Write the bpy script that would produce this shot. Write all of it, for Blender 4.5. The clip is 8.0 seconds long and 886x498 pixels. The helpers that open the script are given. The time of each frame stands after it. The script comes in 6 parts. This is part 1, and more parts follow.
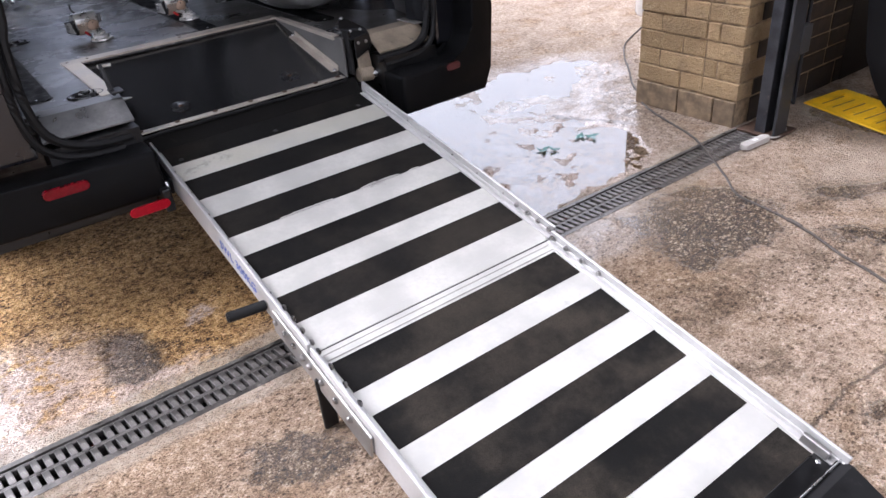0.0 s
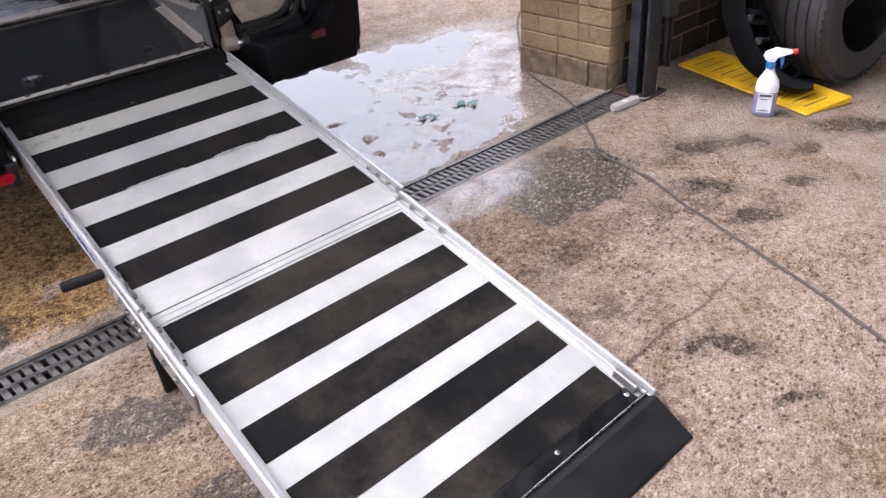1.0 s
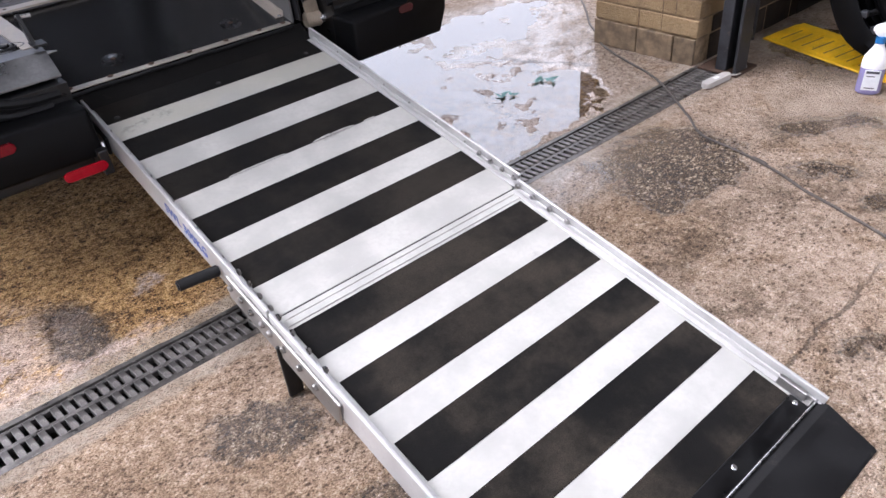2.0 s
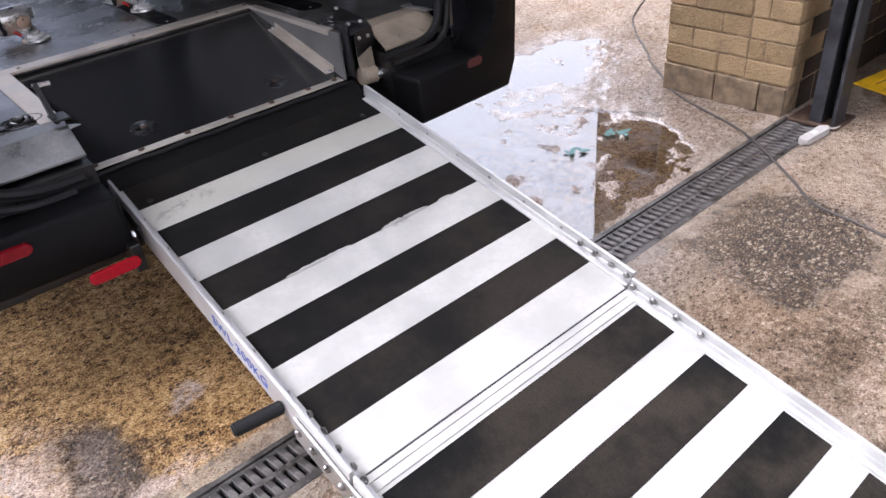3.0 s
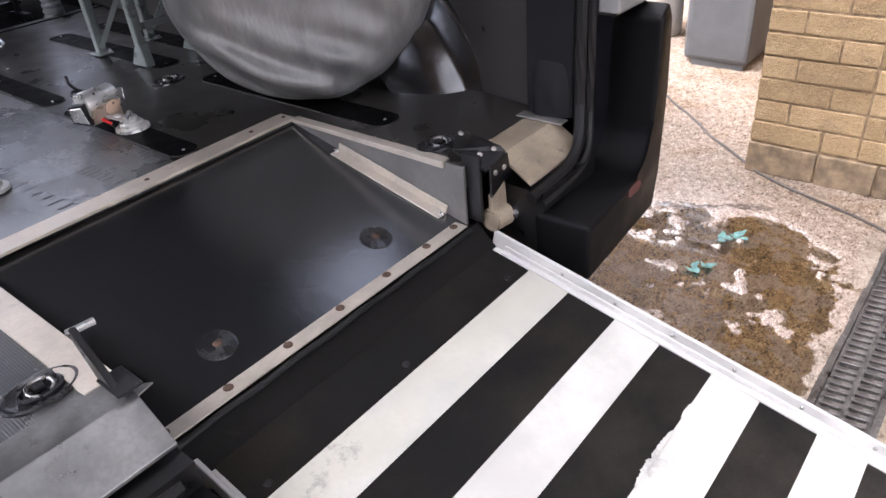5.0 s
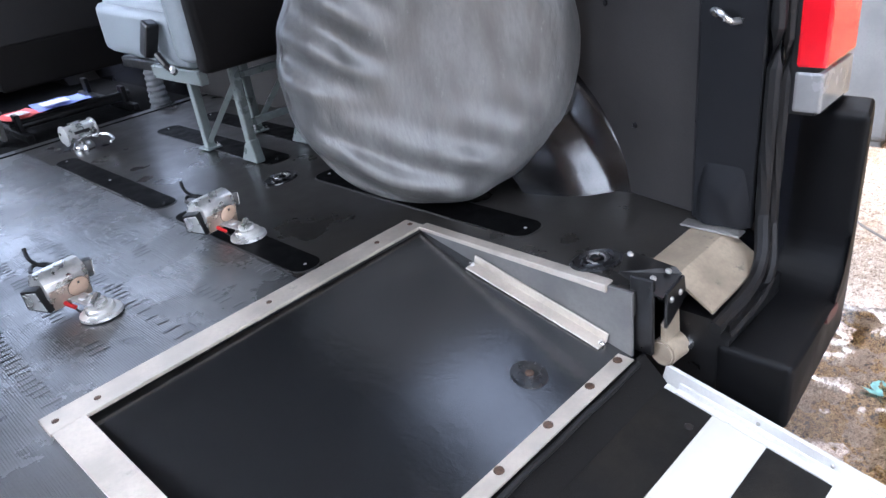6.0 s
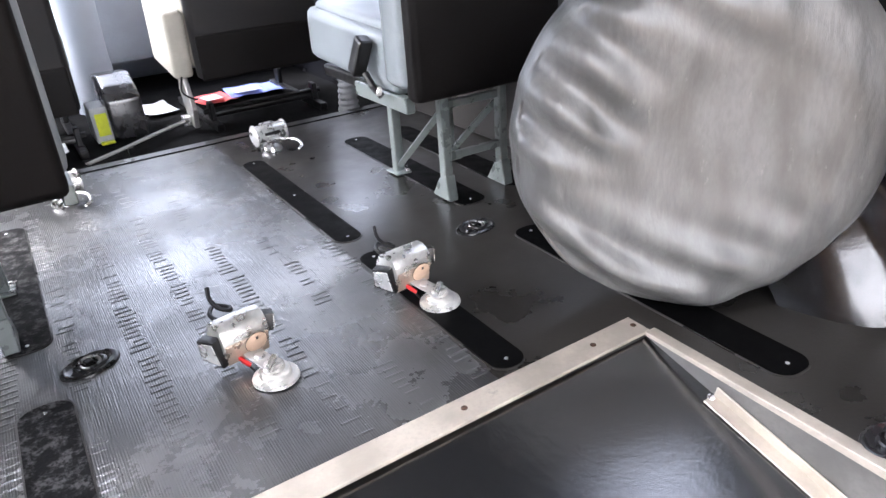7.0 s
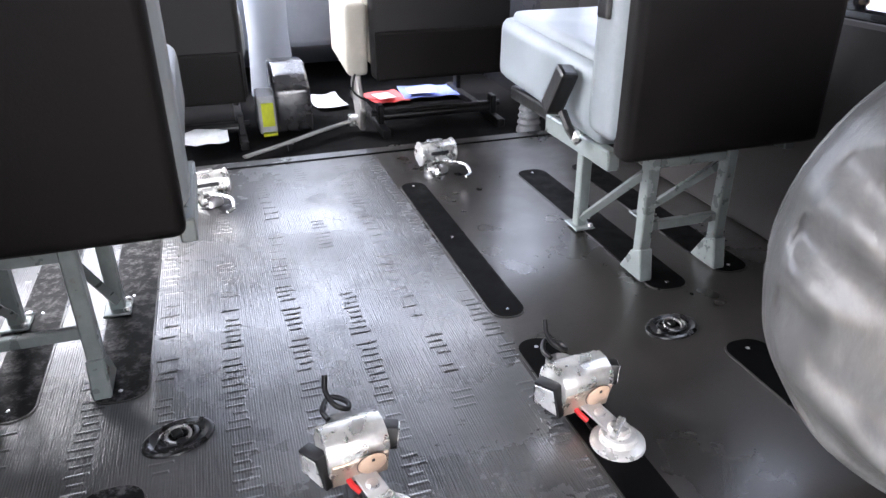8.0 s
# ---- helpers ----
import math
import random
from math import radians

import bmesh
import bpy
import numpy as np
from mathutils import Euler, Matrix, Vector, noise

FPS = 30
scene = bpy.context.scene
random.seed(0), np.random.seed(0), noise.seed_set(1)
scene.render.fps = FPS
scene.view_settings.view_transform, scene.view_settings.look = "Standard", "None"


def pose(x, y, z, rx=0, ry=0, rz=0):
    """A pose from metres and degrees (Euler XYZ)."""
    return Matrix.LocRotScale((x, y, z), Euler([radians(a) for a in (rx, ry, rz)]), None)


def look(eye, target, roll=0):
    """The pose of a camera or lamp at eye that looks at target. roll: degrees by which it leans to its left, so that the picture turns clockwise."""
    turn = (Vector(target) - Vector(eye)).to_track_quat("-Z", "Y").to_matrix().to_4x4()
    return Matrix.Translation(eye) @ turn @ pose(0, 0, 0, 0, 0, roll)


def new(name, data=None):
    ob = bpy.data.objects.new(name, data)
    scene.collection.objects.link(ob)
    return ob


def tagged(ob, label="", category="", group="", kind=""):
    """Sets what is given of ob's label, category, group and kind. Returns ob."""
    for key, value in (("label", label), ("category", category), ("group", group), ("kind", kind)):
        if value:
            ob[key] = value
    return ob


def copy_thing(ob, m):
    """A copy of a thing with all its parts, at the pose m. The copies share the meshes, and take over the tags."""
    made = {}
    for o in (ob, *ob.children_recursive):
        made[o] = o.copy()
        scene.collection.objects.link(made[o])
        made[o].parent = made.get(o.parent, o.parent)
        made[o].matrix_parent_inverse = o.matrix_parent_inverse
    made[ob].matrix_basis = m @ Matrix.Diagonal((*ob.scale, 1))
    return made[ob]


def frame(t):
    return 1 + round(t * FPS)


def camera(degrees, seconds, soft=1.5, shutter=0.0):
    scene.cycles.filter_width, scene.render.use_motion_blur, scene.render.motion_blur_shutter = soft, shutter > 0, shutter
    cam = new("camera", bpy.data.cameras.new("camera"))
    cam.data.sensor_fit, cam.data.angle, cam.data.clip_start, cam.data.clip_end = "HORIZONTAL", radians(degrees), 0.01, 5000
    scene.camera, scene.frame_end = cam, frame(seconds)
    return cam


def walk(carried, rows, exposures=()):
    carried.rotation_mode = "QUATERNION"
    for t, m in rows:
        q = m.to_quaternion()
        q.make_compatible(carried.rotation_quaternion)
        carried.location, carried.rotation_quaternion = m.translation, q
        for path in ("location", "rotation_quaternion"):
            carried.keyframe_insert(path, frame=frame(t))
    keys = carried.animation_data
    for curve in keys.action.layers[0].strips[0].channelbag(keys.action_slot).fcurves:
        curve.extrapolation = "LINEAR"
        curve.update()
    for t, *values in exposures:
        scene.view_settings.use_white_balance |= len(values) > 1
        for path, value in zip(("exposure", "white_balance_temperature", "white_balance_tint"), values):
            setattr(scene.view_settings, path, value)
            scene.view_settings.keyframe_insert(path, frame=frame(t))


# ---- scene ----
cam = camera(64.0, 8.0)
PATH = [
    (0, (-0.817, -2.26, 1.19), (0.145, -0.834, 0.168), -5.3),
    (0.5, (-0.69, -2.427, 1.172), (0.3, -0.991, 0.194), -6.1),
    (1, (-0.634, -2.484, 1.138), (0.409, -1.16, 0.061), -5.4),
    (1.5, (-0.69, -2.365, 1.123), (0.333, -1.106, -0.047), -4.8),
    (2, (-0.784, -2.19, 1.151), (0.216, -0.891, 0.005), -5.8),
    (2.2, (-0.79, -2.129, 1.161), (0.216, -0.802, 0.053), -6.2),
    (3.3, (-0.674, -1.621, 1.169), (0.34, -0.301, 0.06), -6.2),
    (3.5, (-0.72, -1.526, 1.178), (0.299, -0.253, 0.019), -5.8),
    (4, (-0.756, -1.277, 1.187), (0.352, -0.118, -0.009), -4.5),
    (4.2, (-0.695, -1.171, 1.178), (0.467, -0.043, 0.002), -4.0),
    (4.5, (-0.624, -1.001, 1.218), (0.602, 0.101, 0.086), -4.1),
    (4.7, (-0.657, -0.921, 1.219), (0.582, 0.19, 0.109), -4.8),
    (5.8, (-0.654, -0.628, 1.242), (0.655, 0.557, 0.303), -6.7),
    (6, (-0.582, -0.557, 1.252), (0.623, 0.754, 0.341), -7.9),
    (6.2, (-0.497, -0.498, 1.293), (0.599, 0.893, 0.363), -9.4),
    (6.5, (-0.509, -0.399, 1.289), (0.535, 1.056, 0.398), -7.0),
    (7, (-0.507, -0.222, 1.324), (0.403, 1.318, 0.43), -4.2),
    (7.5, (-0.461, -0.018, 1.324), (0.247, 1.623, 0.428), -2.2),
    (8, (-0.384, 0.143, 1.328), (0.151, 1.85, 0.433), -0.5),
]
walk(cam, [(t, look(eye, target, roll)) for t, eye, target, roll in PATH], exposures=[(0.0, 0.2, 5950, 19), (1.0, 0.05, 5950, 19), (1.5, 0.02, 5950, 19), (2.2, 0.15, 5950, 19), (3.5, 0.5, 5950, 20), (4.0, 0.65, 6000, 19), (4.5, 0.98, 6200, 19), (5.8, 1.4, 5900, 16), (6.0, 1.7, 5550, 13), (6.2, 1.95, 5750, 14), (6.5, 2.25, 6150, 15), (7.0, 2.35, 6250, 15), (8.0, 2.4, 6250, 15)])
# ---- light ----
SUN_EL, SUN_AZ = 54.0, -56.0         # degrees up, and from +y towards +x
world = bpy.data.worlds.new("sky")
scene.world = world
world.use_nodes = True
wn = world.node_tree
sky = wn.nodes.new("ShaderNodeTexSky")
sky.sky_type = "NISHITA"
sky.sun_disc = False
sky.sun_elevation, sky.sun_rotation = radians(SUN_EL), radians(SUN_AZ)
sky.air_density, sky.dust_density, sky.ozone_density = 1.0, 9.0, 1.0
wn.nodes["Background"].inputs["Strength"].default_value = 0.12
veil = wn.nodes.new("ShaderNodeHueSaturation")      # thin cloud greys the sky
veil.inputs["Saturation"].default_value = 0.55
wn.links.new(sky.outputs["Color"], veil.inputs["Color"])
# broken cloud: bright white heaps with bluer gaps all over the sky
dome_at = wn.nodes.new("ShaderNodeTexCoord")
heaps = wn.nodes.new("ShaderNodeTexNoise")
heaps.inputs["Scale"].default_value, heaps.inputs["Detail"].default_value, heaps.inputs["Roughness"].default_value = 2.6, 6.0, 0.55
drift = wn.nodes.new("ShaderNodeMapping")
drift.inputs["Location"].default_value = (0.9, 0.35, 0.2)
wn.links.new(dome_at.outputs["Generated"], drift.inputs["Vector"])
wn.links.new(drift.outputs[0], heaps.inputs["Vector"])
cover = wn.nodes.new("ShaderNodeMapRange")
cover.interpolation_type = "SMOOTHSTEP"
for slot, value in zip(("From Min", "From Max", "To Min", "To Max"), (0.36, 0.46, 0.0, 1.0)):
    cover.inputs[slot].default_value = value
wn.links.new(heaps.outputs[0], cover.inputs["Value"])
lit_heap = wn.nodes.new("ShaderNodeHueSaturation")      # brighter towards the sun
lit_heap.inputs["Saturation"].default_value, lit_heap.inputs["Value"].default_value = 0.10, 2.75
wn.links.new(sky.outputs["Color"], lit_heap.inputs["Color"])
white_heap = wn.nodes.new("ShaderNodeMix")
white_heap.data_type, white_heap.blend_type = "RGBA", "ADD"
white_heap.inputs[0].default_value = 1.0
wn.links.new(lit_heap.outputs["Color"], white_heap.inputs[6])
white_heap.inputs[7].default_value = (12.2, 12.4, 12.8, 1.0)
clouds = wn.nodes.new("ShaderNodeMix")
clouds.data_type = "RGBA"
wn.links.new(cover.outputs[0], clouds.inputs[0])
wn.links.new(veil.outputs["Color"], clouds.inputs[6])
wn.links.new(white_heap.outputs[2], clouds.inputs[7])
wn.links.new(clouds.outputs[2], wn.nodes["Background"].inputs["Color"])
sun = new("sun", bpy.data.lights.new("sun", "SUN"))
sun.data.energy, sun.data.angle, sun.data.color = 1.0, radians(60), (1.0, 0.95, 0.88)
sun_dir = Vector((math.sin(radians(SUN_AZ)) * math.cos(radians(SUN_EL)), math.cos(radians(SUN_AZ)) * math.cos(radians(SUN_EL)), math.sin(radians(SUN_EL))))
sun.matrix_world = look(sun_dir * 20, (0, 0, 0))


# ---- materials ----
def nodes_of(name):
    m = bpy.data.materials.new(name)
    m.use_nodes = True
    nt = m.node_tree
    return m, nt, nt.nodes["Principled BSDF"]


def add(nt, kind, **inputs):
    n = nt.nodes.new(kind)
    for key, value in inputs.items():
        sock = n.inputs[int(key[1:])] if key[0] == "i" and key[1:].isdigit() else n.inputs[key]
        if isinstance(value, bpy.types.NodeSocket):
            nt.links.new(value, sock)
        else:
            sock.default_value = value
    return n


def rgba(c):
    return (c[0], c[1], c[2], 1.0)


def mix(nt, fac, a, b):
    n = nt.nodes.new("ShaderNodeMix")
    n.data_type = "RGBA"
    for sock, value in ((n.inputs[0], fac), (n.inputs[6], a), (n.inputs[7], b)):
        if isinstance(value, bpy.types.NodeSocket):
            nt.links.new(value, sock)
        else:
            sock.default_value = rgba(value) if isinstance(value, tuple) else value
    return n.outputs[2]


def math_node(nt, op, a, b=0.0, c=0.0):
    n = nt.nodes.new("ShaderNodeMath")
    n.operation = op
    for sock, value in zip(n.inputs, (a, b, c)):
        if isinstance(value, bpy.types.NodeSocket):
            nt.links.new(value, sock)
        else:
            sock.default_value = value
    return n.outputs[0]


def span(nt, value, lo, hi, to_lo=0.0, to_hi=1.0):
    n = nt.nodes.new("ShaderNodeMapRange")
    n.interpolation_type = "SMOOTHSTEP"
    nt.links.new(value, n.inputs[0])
    for sock, v in zip(n.inputs[1:5], (lo, hi, to_lo, to_hi)):
        sock.default_value = v
    return n.outputs[0]


def noise_of(nt, vec, scale, detail=4.0, rough=0.55, distort=0.0):
    return add(nt, "ShaderNodeTexNoise", Vector=vec, Scale=scale, Detail=detail, Roughness=rough, Distortion=distort).outputs[0]


def plain(name, color, rough=0.5, metal=0.0, var=0.25, scale=14.0, fine=140.0, bump=0.15, worn=None, spec=0.5, coat=0.0, per_piece=0.0, stretch=(1, 1, 1), coat_rough=0.03, ior=1.5, worn_at=(0.6, 0.72)):
    """A surface with broad stains, fine grain and relief; worn: a second colour that shows in scuffs."""
    m, nt, p = nodes_of(name)
    co = add(nt, "ShaderNodeTexCoord").outputs["Object"]
    vec = add(nt, "ShaderNodeMapping", Vector=co, Scale=stretch).outputs[0]
    broad, grain = noise_of(nt, vec, scale, 5), noise_of(nt, vec, fine, 3)
    dark = tuple(c * (1 - var) for c in color)
    light = tuple(min(1, c * (1 + var * 0.7)) for c in color)
    col = mix(nt, span(nt, broad, 0.3, 0.7), dark, light)
    col = mix(nt, span(nt, grain, 0.35, 0.75, 0.0, 0.35), col, tuple(c * (1 - var) for c in color))
    if worn:
        scuff = math_node(nt, "MULTIPLY", span(nt, noise_of(nt, vec, scale * 2.3, 8, 0.7), worn_at[0], worn_at[1]), span(nt, grain, 0.3, 0.6))
        col = mix(nt, scuff, col, worn)
    if per_piece:
        rnd = add(nt, "ShaderNodeObjectInfo").outputs["Random"]
        n = add(nt, "ShaderNodeHueSaturation", Color=col, Value=span(nt, rnd, 0, 1, 1 - per_piece, 1 + per_piece))
        col = n.outputs[0]
    nt.links.new(col, p.inputs["Base Color"])
    nt.links.new(span(nt, broad, 0.25, 0.75, max(0.03, rough - 0.12 * min(1, rough * 3)), min(1, rough + 0.12)), p.inputs["Roughness"])
    p.inputs["Metallic"].default_value = metal
    p.inputs["Specular IOR Level"].default_value = spec
    p.inputs["Coat Weight"].default_value = coat
    p.inputs["Coat Roughness"].default_value = coat_rough
    p.inputs["IOR"].default_value = ior
    if bump:
        b = add(nt, "ShaderNodeBump", Strength=bump, Distance=0.002, Height=math_node(nt, "ADD", grain, broad))
        nt.links.new(b.outputs[0], p.inputs["Normal"])
    return m


def blobs(nt, vec, spots, soft=0.25):
    """1 inside rough ellipses (x, y, half length, half width, turn), 0 outside, with ragged rims."""
    wob = add(nt, "ShaderNodeTexNoise", Vector=vec, Scale=9.0, Detail=7.0, Roughness=0.68).outputs[1]
    off = add(nt, "ShaderNodeVectorMath", i0=wob, i1=(0.5, 0.5, 0.5))
    off.operation = "SUBTRACT"
    scaled = nt.nodes.new("ShaderNodeVectorMath")
    scaled.operation = "SCALE"
    nt.links.new(off.outputs[0], scaled.inputs[0])
    scaled.inputs[3].default_value = 0.22
    moved = add(nt, "ShaderNodeVectorMath", i0=vec, i1=scaled.outputs[0])
    moved.operation = "ADD"
    total = None
    for x, y, rx, ry, turn in spots:
        mp = add(nt, "ShaderNodeMapping", Vector=moved.outputs[0])
        mp.vector_type = "TEXTURE"
        mp.inputs["Location"].default_value = (x, y, 0)
        mp.inputs["Rotation"].default_value = (0, 0, radians(turn))
        mp.inputs["Scale"].default_value = (rx, ry, 50.0)
        d = nt.nodes.new("ShaderNodeVectorMath")
        d.operation = "LENGTH"
        nt.links.new(mp.outputs[0], d.inputs[0])
        one = span(nt, d.outputs[1], 1 + soft, 1 - soft)
        total = one if total is None else math_node(nt, "MAXIMUM", total, one)
    return total


def plus_noise(nt, vec, scale, by):
    """The place pushed about by a noise, so that cells lose their straight sides."""
    wob = add(nt, "ShaderNodeTexNoise", Vector=vec, Scale=scale, Detail=3.0).outputs[1]
    n = nt.nodes.new("ShaderNodeVectorMath")
    n.operation = "MULTIPLY_ADD"
    nt.links.new(wob, n.inputs[0])
    n.inputs[1].default_value = (by, by, by)
    nt.links.new(vec, n.inputs[2])
    return n.outputs[0]


B_TURN = 0.0                        # turn of the building against the van
DRAIN = (-0.808, -0.678)            # the channel's edges across the building's own frame


def ramp_of(nt, value, stops):
    """Colours along a value: rows of (place, red, green, blue)."""
    n = nt.nodes.new("ShaderNodeValToRGB")
    nt.links.new(value, n.inputs[0])
    band = n.color_ramp
    while len(band.elements) < len(stops):
        band.elements.new(0.5)
    for e, (at, r, g, b) in zip(band.elements, stops):
        e.position, e.color = at, (r, g, b, 1.0)
    return n.outputs[0]


def concrete():
    """Worn exposed-aggregate concrete: pale stones and dark pits, with damp, oily, rusty and silty stretches."""
    m, nt, p = nodes_of("yard_concrete")
    vec = add(nt, "ShaderNodeNewGeometry").outputs["Position"]
    flat = add(nt, "ShaderNodeMapping", Vector=vec, Scale=(1.0, 1.0, 0.05)).outputs[0]
    mul = lambda a, b: math_node(nt, "MULTIPLY", a, b)
    plus = lambda a, b: math_node(nt, "ADD", a, b)
    broad, mid = noise_of(nt, flat, 1.7, 6, 0.6), noise_of(nt, flat, 7.0, 7, 0.7)
    grit, sand = noise_of(nt, flat, 42.0, 8, 0.75), noise_of(nt, flat, 210.0, 4, 0.8)
    skew = add(nt, "ShaderNodeMapping", Vector=plus_noise(nt, flat, 30.0, 0.012), Scale=(1.0, 1.55, 1.0), Rotation=(0, 0, 0.7)).outputs[0]

    def stones(scale, pale_at, dark_at):
        v = add(nt, "ShaderNodeTexVoronoi", Vector=skew, Scale=scale, Randomness=1.0)
        tone = add(nt, "ShaderNodeRGBToBW", Color=v.outputs["Color"]).outputs[0]
        core = span(nt, v.outputs["Distance"], 0.52, 0.26)
        return mul(span(nt, tone, pale_at, pale_at + 0.05), core), mul(span(nt, tone, dark_at, dark_at - 0.05), core), core
    pale_a, dark_a, core_a = stones(62.0, 0.66, 0.33)
    pale_b, dark_b, core_b = stones(135.0, 0.62, 0.37)
    patchy = span(nt, noise_of(nt, flat, 2.6, 6, 0.65), 0.36, 0.62, 0.45, 1.15)
    speck = plus(0.5, mul(mul(plus(mul(pale_a, 0.8), mul(dark_a, -1.5)), patchy), 0.26))
    speck = plus(speck, mul(mul(plus(pale_b, mul(dark_b, -1.5)), patchy), 0.20))
    speck = plus(speck, mul(plus(grit, -0.5), 1.7))
    speck = plus(speck, mul(plus(sand, -0.5), 1.9))
    speck = plus(speck, mul(plus(mid, -0.5), 0.75))
    sep = add(nt, "ShaderNodeSeparateXYZ", Vector=vec)
    X, Y = sep.outputs[0], sep.outputs[1]
    dry = ramp_of(nt, speck, ((0.02, 0.10, 0.068, 0.046), (0.28, 0.30, 0.214, 0.148), (0.48, 0.46, 0.345, 0.252), (0.68, 0.56, 0.438, 0.338), (0.98, 0.74, 0.64, 0.545)))
    yard = ramp_of(nt, speck, ((0.02, 0.11, 0.077, 0.053), (0.28, 0.26, 0.192, 0.140), (0.48, 0.40, 0.312, 0.240), (0.68, 0.52, 0.42, 0.335), (0.98, 0.72, 0.62, 0.53)))
    smooth_floor = mix(nt, span(nt, plus(mid, mul(plus(sand, -0.5), 0.4)), 0.32, 0.68), (0.33, 0.252, 0.185), (0.48, 0.385, 0.30))
    rust = ramp_of(nt, speck, ((0.10, 0.024, 0.013, 0.005), (0.33, 0.17, 0.086, 0.028), (0.48, 0.44, 0.25, 0.09), (0.64, 0.68, 0.43, 0.175), (0.98, 0.82, 0.62, 0.36)))
    grime = ramp_of(nt, speck, ((0.04, 0.055, 0.034, 0.020), (0.30, 0.17, 0.108, 0.064), (0.50, 0.31, 0.208, 0.128), (0.70, 0.44, 0.32, 0.215), (0.98, 0.66, 0.54, 0.42)))
    # the palest stop of damp stands in for glints on wet stones
    damp = ramp_of(nt, speck, ((0.10, 0.012, 0.008, 0.005), (0.36, 0.046, 0.028, 0.015), (0.55, 0.100, 0.064, 0.034), (0.72, 0.20, 0.136, 0.078), (0.88, 0.52, 0.42, 0.31)))
    scale_skin = ramp_of(nt, speck, ((0.10, 0.20, 0.135, 0.095), (0.34, 0.44, 0.33, 0.26), (0.60, 0.66, 0.53, 0.45), (0.98, 0.80, 0.69, 0.61)))
    col = mix(nt, span(nt, plus(Y, mul(plus(mid, -0.5), 0.10)), -0.72, -0.66), dry, yard)
    trowelled = mul(span(nt, plus(X, mul(mid, 0.8)), 1.65, 2.15), span(nt, Y, -0.92, -1.15))
    col = mix(nt, mul(trowelled, 0.75), col, smooth_floor)
    col = mix(nt, span(nt, broad, 0.54, 0.72, 0, 0.35), col, grime)
    mottle = span(nt, noise_of(nt, flat, 4.6, 9, 0.72), 0.50, 0.62, 0.0, 0.8)
    col = mix(nt, mottle, col, grime)
    muck = blobs(nt, vec, [(-0.85, -1.45, 0.62, 0.75, 0), (-0.55, -2.1, 0.35, 0.4, 0), (0.62, -1.22, 0.30, 0.20, 0)], 0.6)
    col = mix(nt, mul(muck, span(nt, noise_of(nt, flat, 3.4, 8, 0.7), 0.30, 0.55, 0.25, 1.0)), col, grime)
    oil = blobs(nt, vec, [(1.02, -1.11, 0.17, 0.11, -55), (1.60, -1.31, 0.20, 0.07, -35), (1.52, -1.64, 0.08, 0.04, -45), (1.76, -1.55, 0.06, 0.045, 0),
                          (1.24, -1.67, 0.10, 0.04, -50), (0.64, -1.90, 0.12, 0.040, -50), (2.05, -1.60, 0.16, 0.08, -40), (0.60, -2.09, 0.06, 0.025, -20),
                          (0.84, -1.20, 0.09, 0.06, 0), (1.30, -1.45, 0.12, 0.05, -50), (2.30, -1.02, 0.30, 0.36, 0)], 0.40)
    wet = blobs(nt, vec, [(-0.67, -0.46, 0.055, 0.13, 8), (1.04, -1.06, 0.25, 0.20, 0), (-0.47, -1.12, 0.13, 0.07, -30), (-0.44, -1.50, 0.14, 0.09, 40)], 0.5)
    film = blobs(nt, vec, [(1.45, -0.02, 0.62, 0.52, -40), (1.75, 0.35, 0.5, 0.35, 0), (0.76, -0.92, 0.34, 0.095, -8), (1.10, -0.90, 0.22, 0.06, -12), (0.62, -1.40, 0.10, 0.04, 30), (-1.05, -0.42, 0.28, 0.25, 0)], 0.5)
    film = mul(film, span(nt, mid, 0.36, 0.56, 0.35, 1.0))
    wet = mul(span(nt, wet, 0.15, 0.6), span(nt, mid, 0.36, 0.50, 0.25, 1.0))
    col = mix(nt, mul(oil, span(nt, mid, 0.32, 0.55, 0.35, 1.0)), col, damp)
    col = mix(nt, mul(wet, 0.9), col, damp)
    smear = blobs(nt, vec, [(1.12, -1.46, 0.17, 0.15, 0), (1.24, -1.62, 0.15, 0.10, 0), (0.76, -1.36, 0.22, 0.12, 0), (1.42, -1.20, 0.14, 0.08, 0), (0.58, -1.62, 0.16, 0.10, 0)], 0.7)
    smear = mul(smear, span(nt, noise_of(nt, flat, 9.0, 10, 0.8), 0.42, 0.56))
    col = mix(nt, mul(smear, 0.62), col, damp)
    # sparkle of wet stones painted as pale tan flecks, mostly right of the ramp
    col = mix(nt, mul(math_node(nt, "MAXIMUM", wet, mul(oil, 0.5)), mul(math_node(nt, "MAXIMUM", pale_a, mul(pale_b, 0.8)), span(nt, X, 0.2, 0.5, 0.15, 1.0))), col, (0.56, 0.45, 0.33))
    col = mix(nt, mul(film, 0.30), col, damp)
    brown = blobs(nt, vec, [(-0.66, 0.25, 0.62, 0.95, 0), (-0.15, 0.3, 0.75, 0.85, 0), (-0.60, -0.38, 0.42, 0.34, 0)], 0.3)
    col = mix(nt, brown, col, mix(nt, math_node(nt, "MAXIMUM", span(nt, mid, 0.44, 0.34, 0.0, 0.6), blobs(nt, vec, [(-0.67, -0.46, 0.09, 0.17, 10)], 0.4)), rust, damp))
    ragged = noise_of(nt, flat, 13.0, 10, 0.78)
    crust = blobs(nt, vec, [(-1.0, -0.42, 0.27, 0.24, 0), (-0.72, -0.61, 0.20, 0.05, 4), (-0.465, -0.39, 0.045, 0.030, 30)], 0.5)
    col = mix(nt, mul(crust, span(nt, ragged, 0.40, 0.52, 0.0, 0.95)), col, scale_skin)
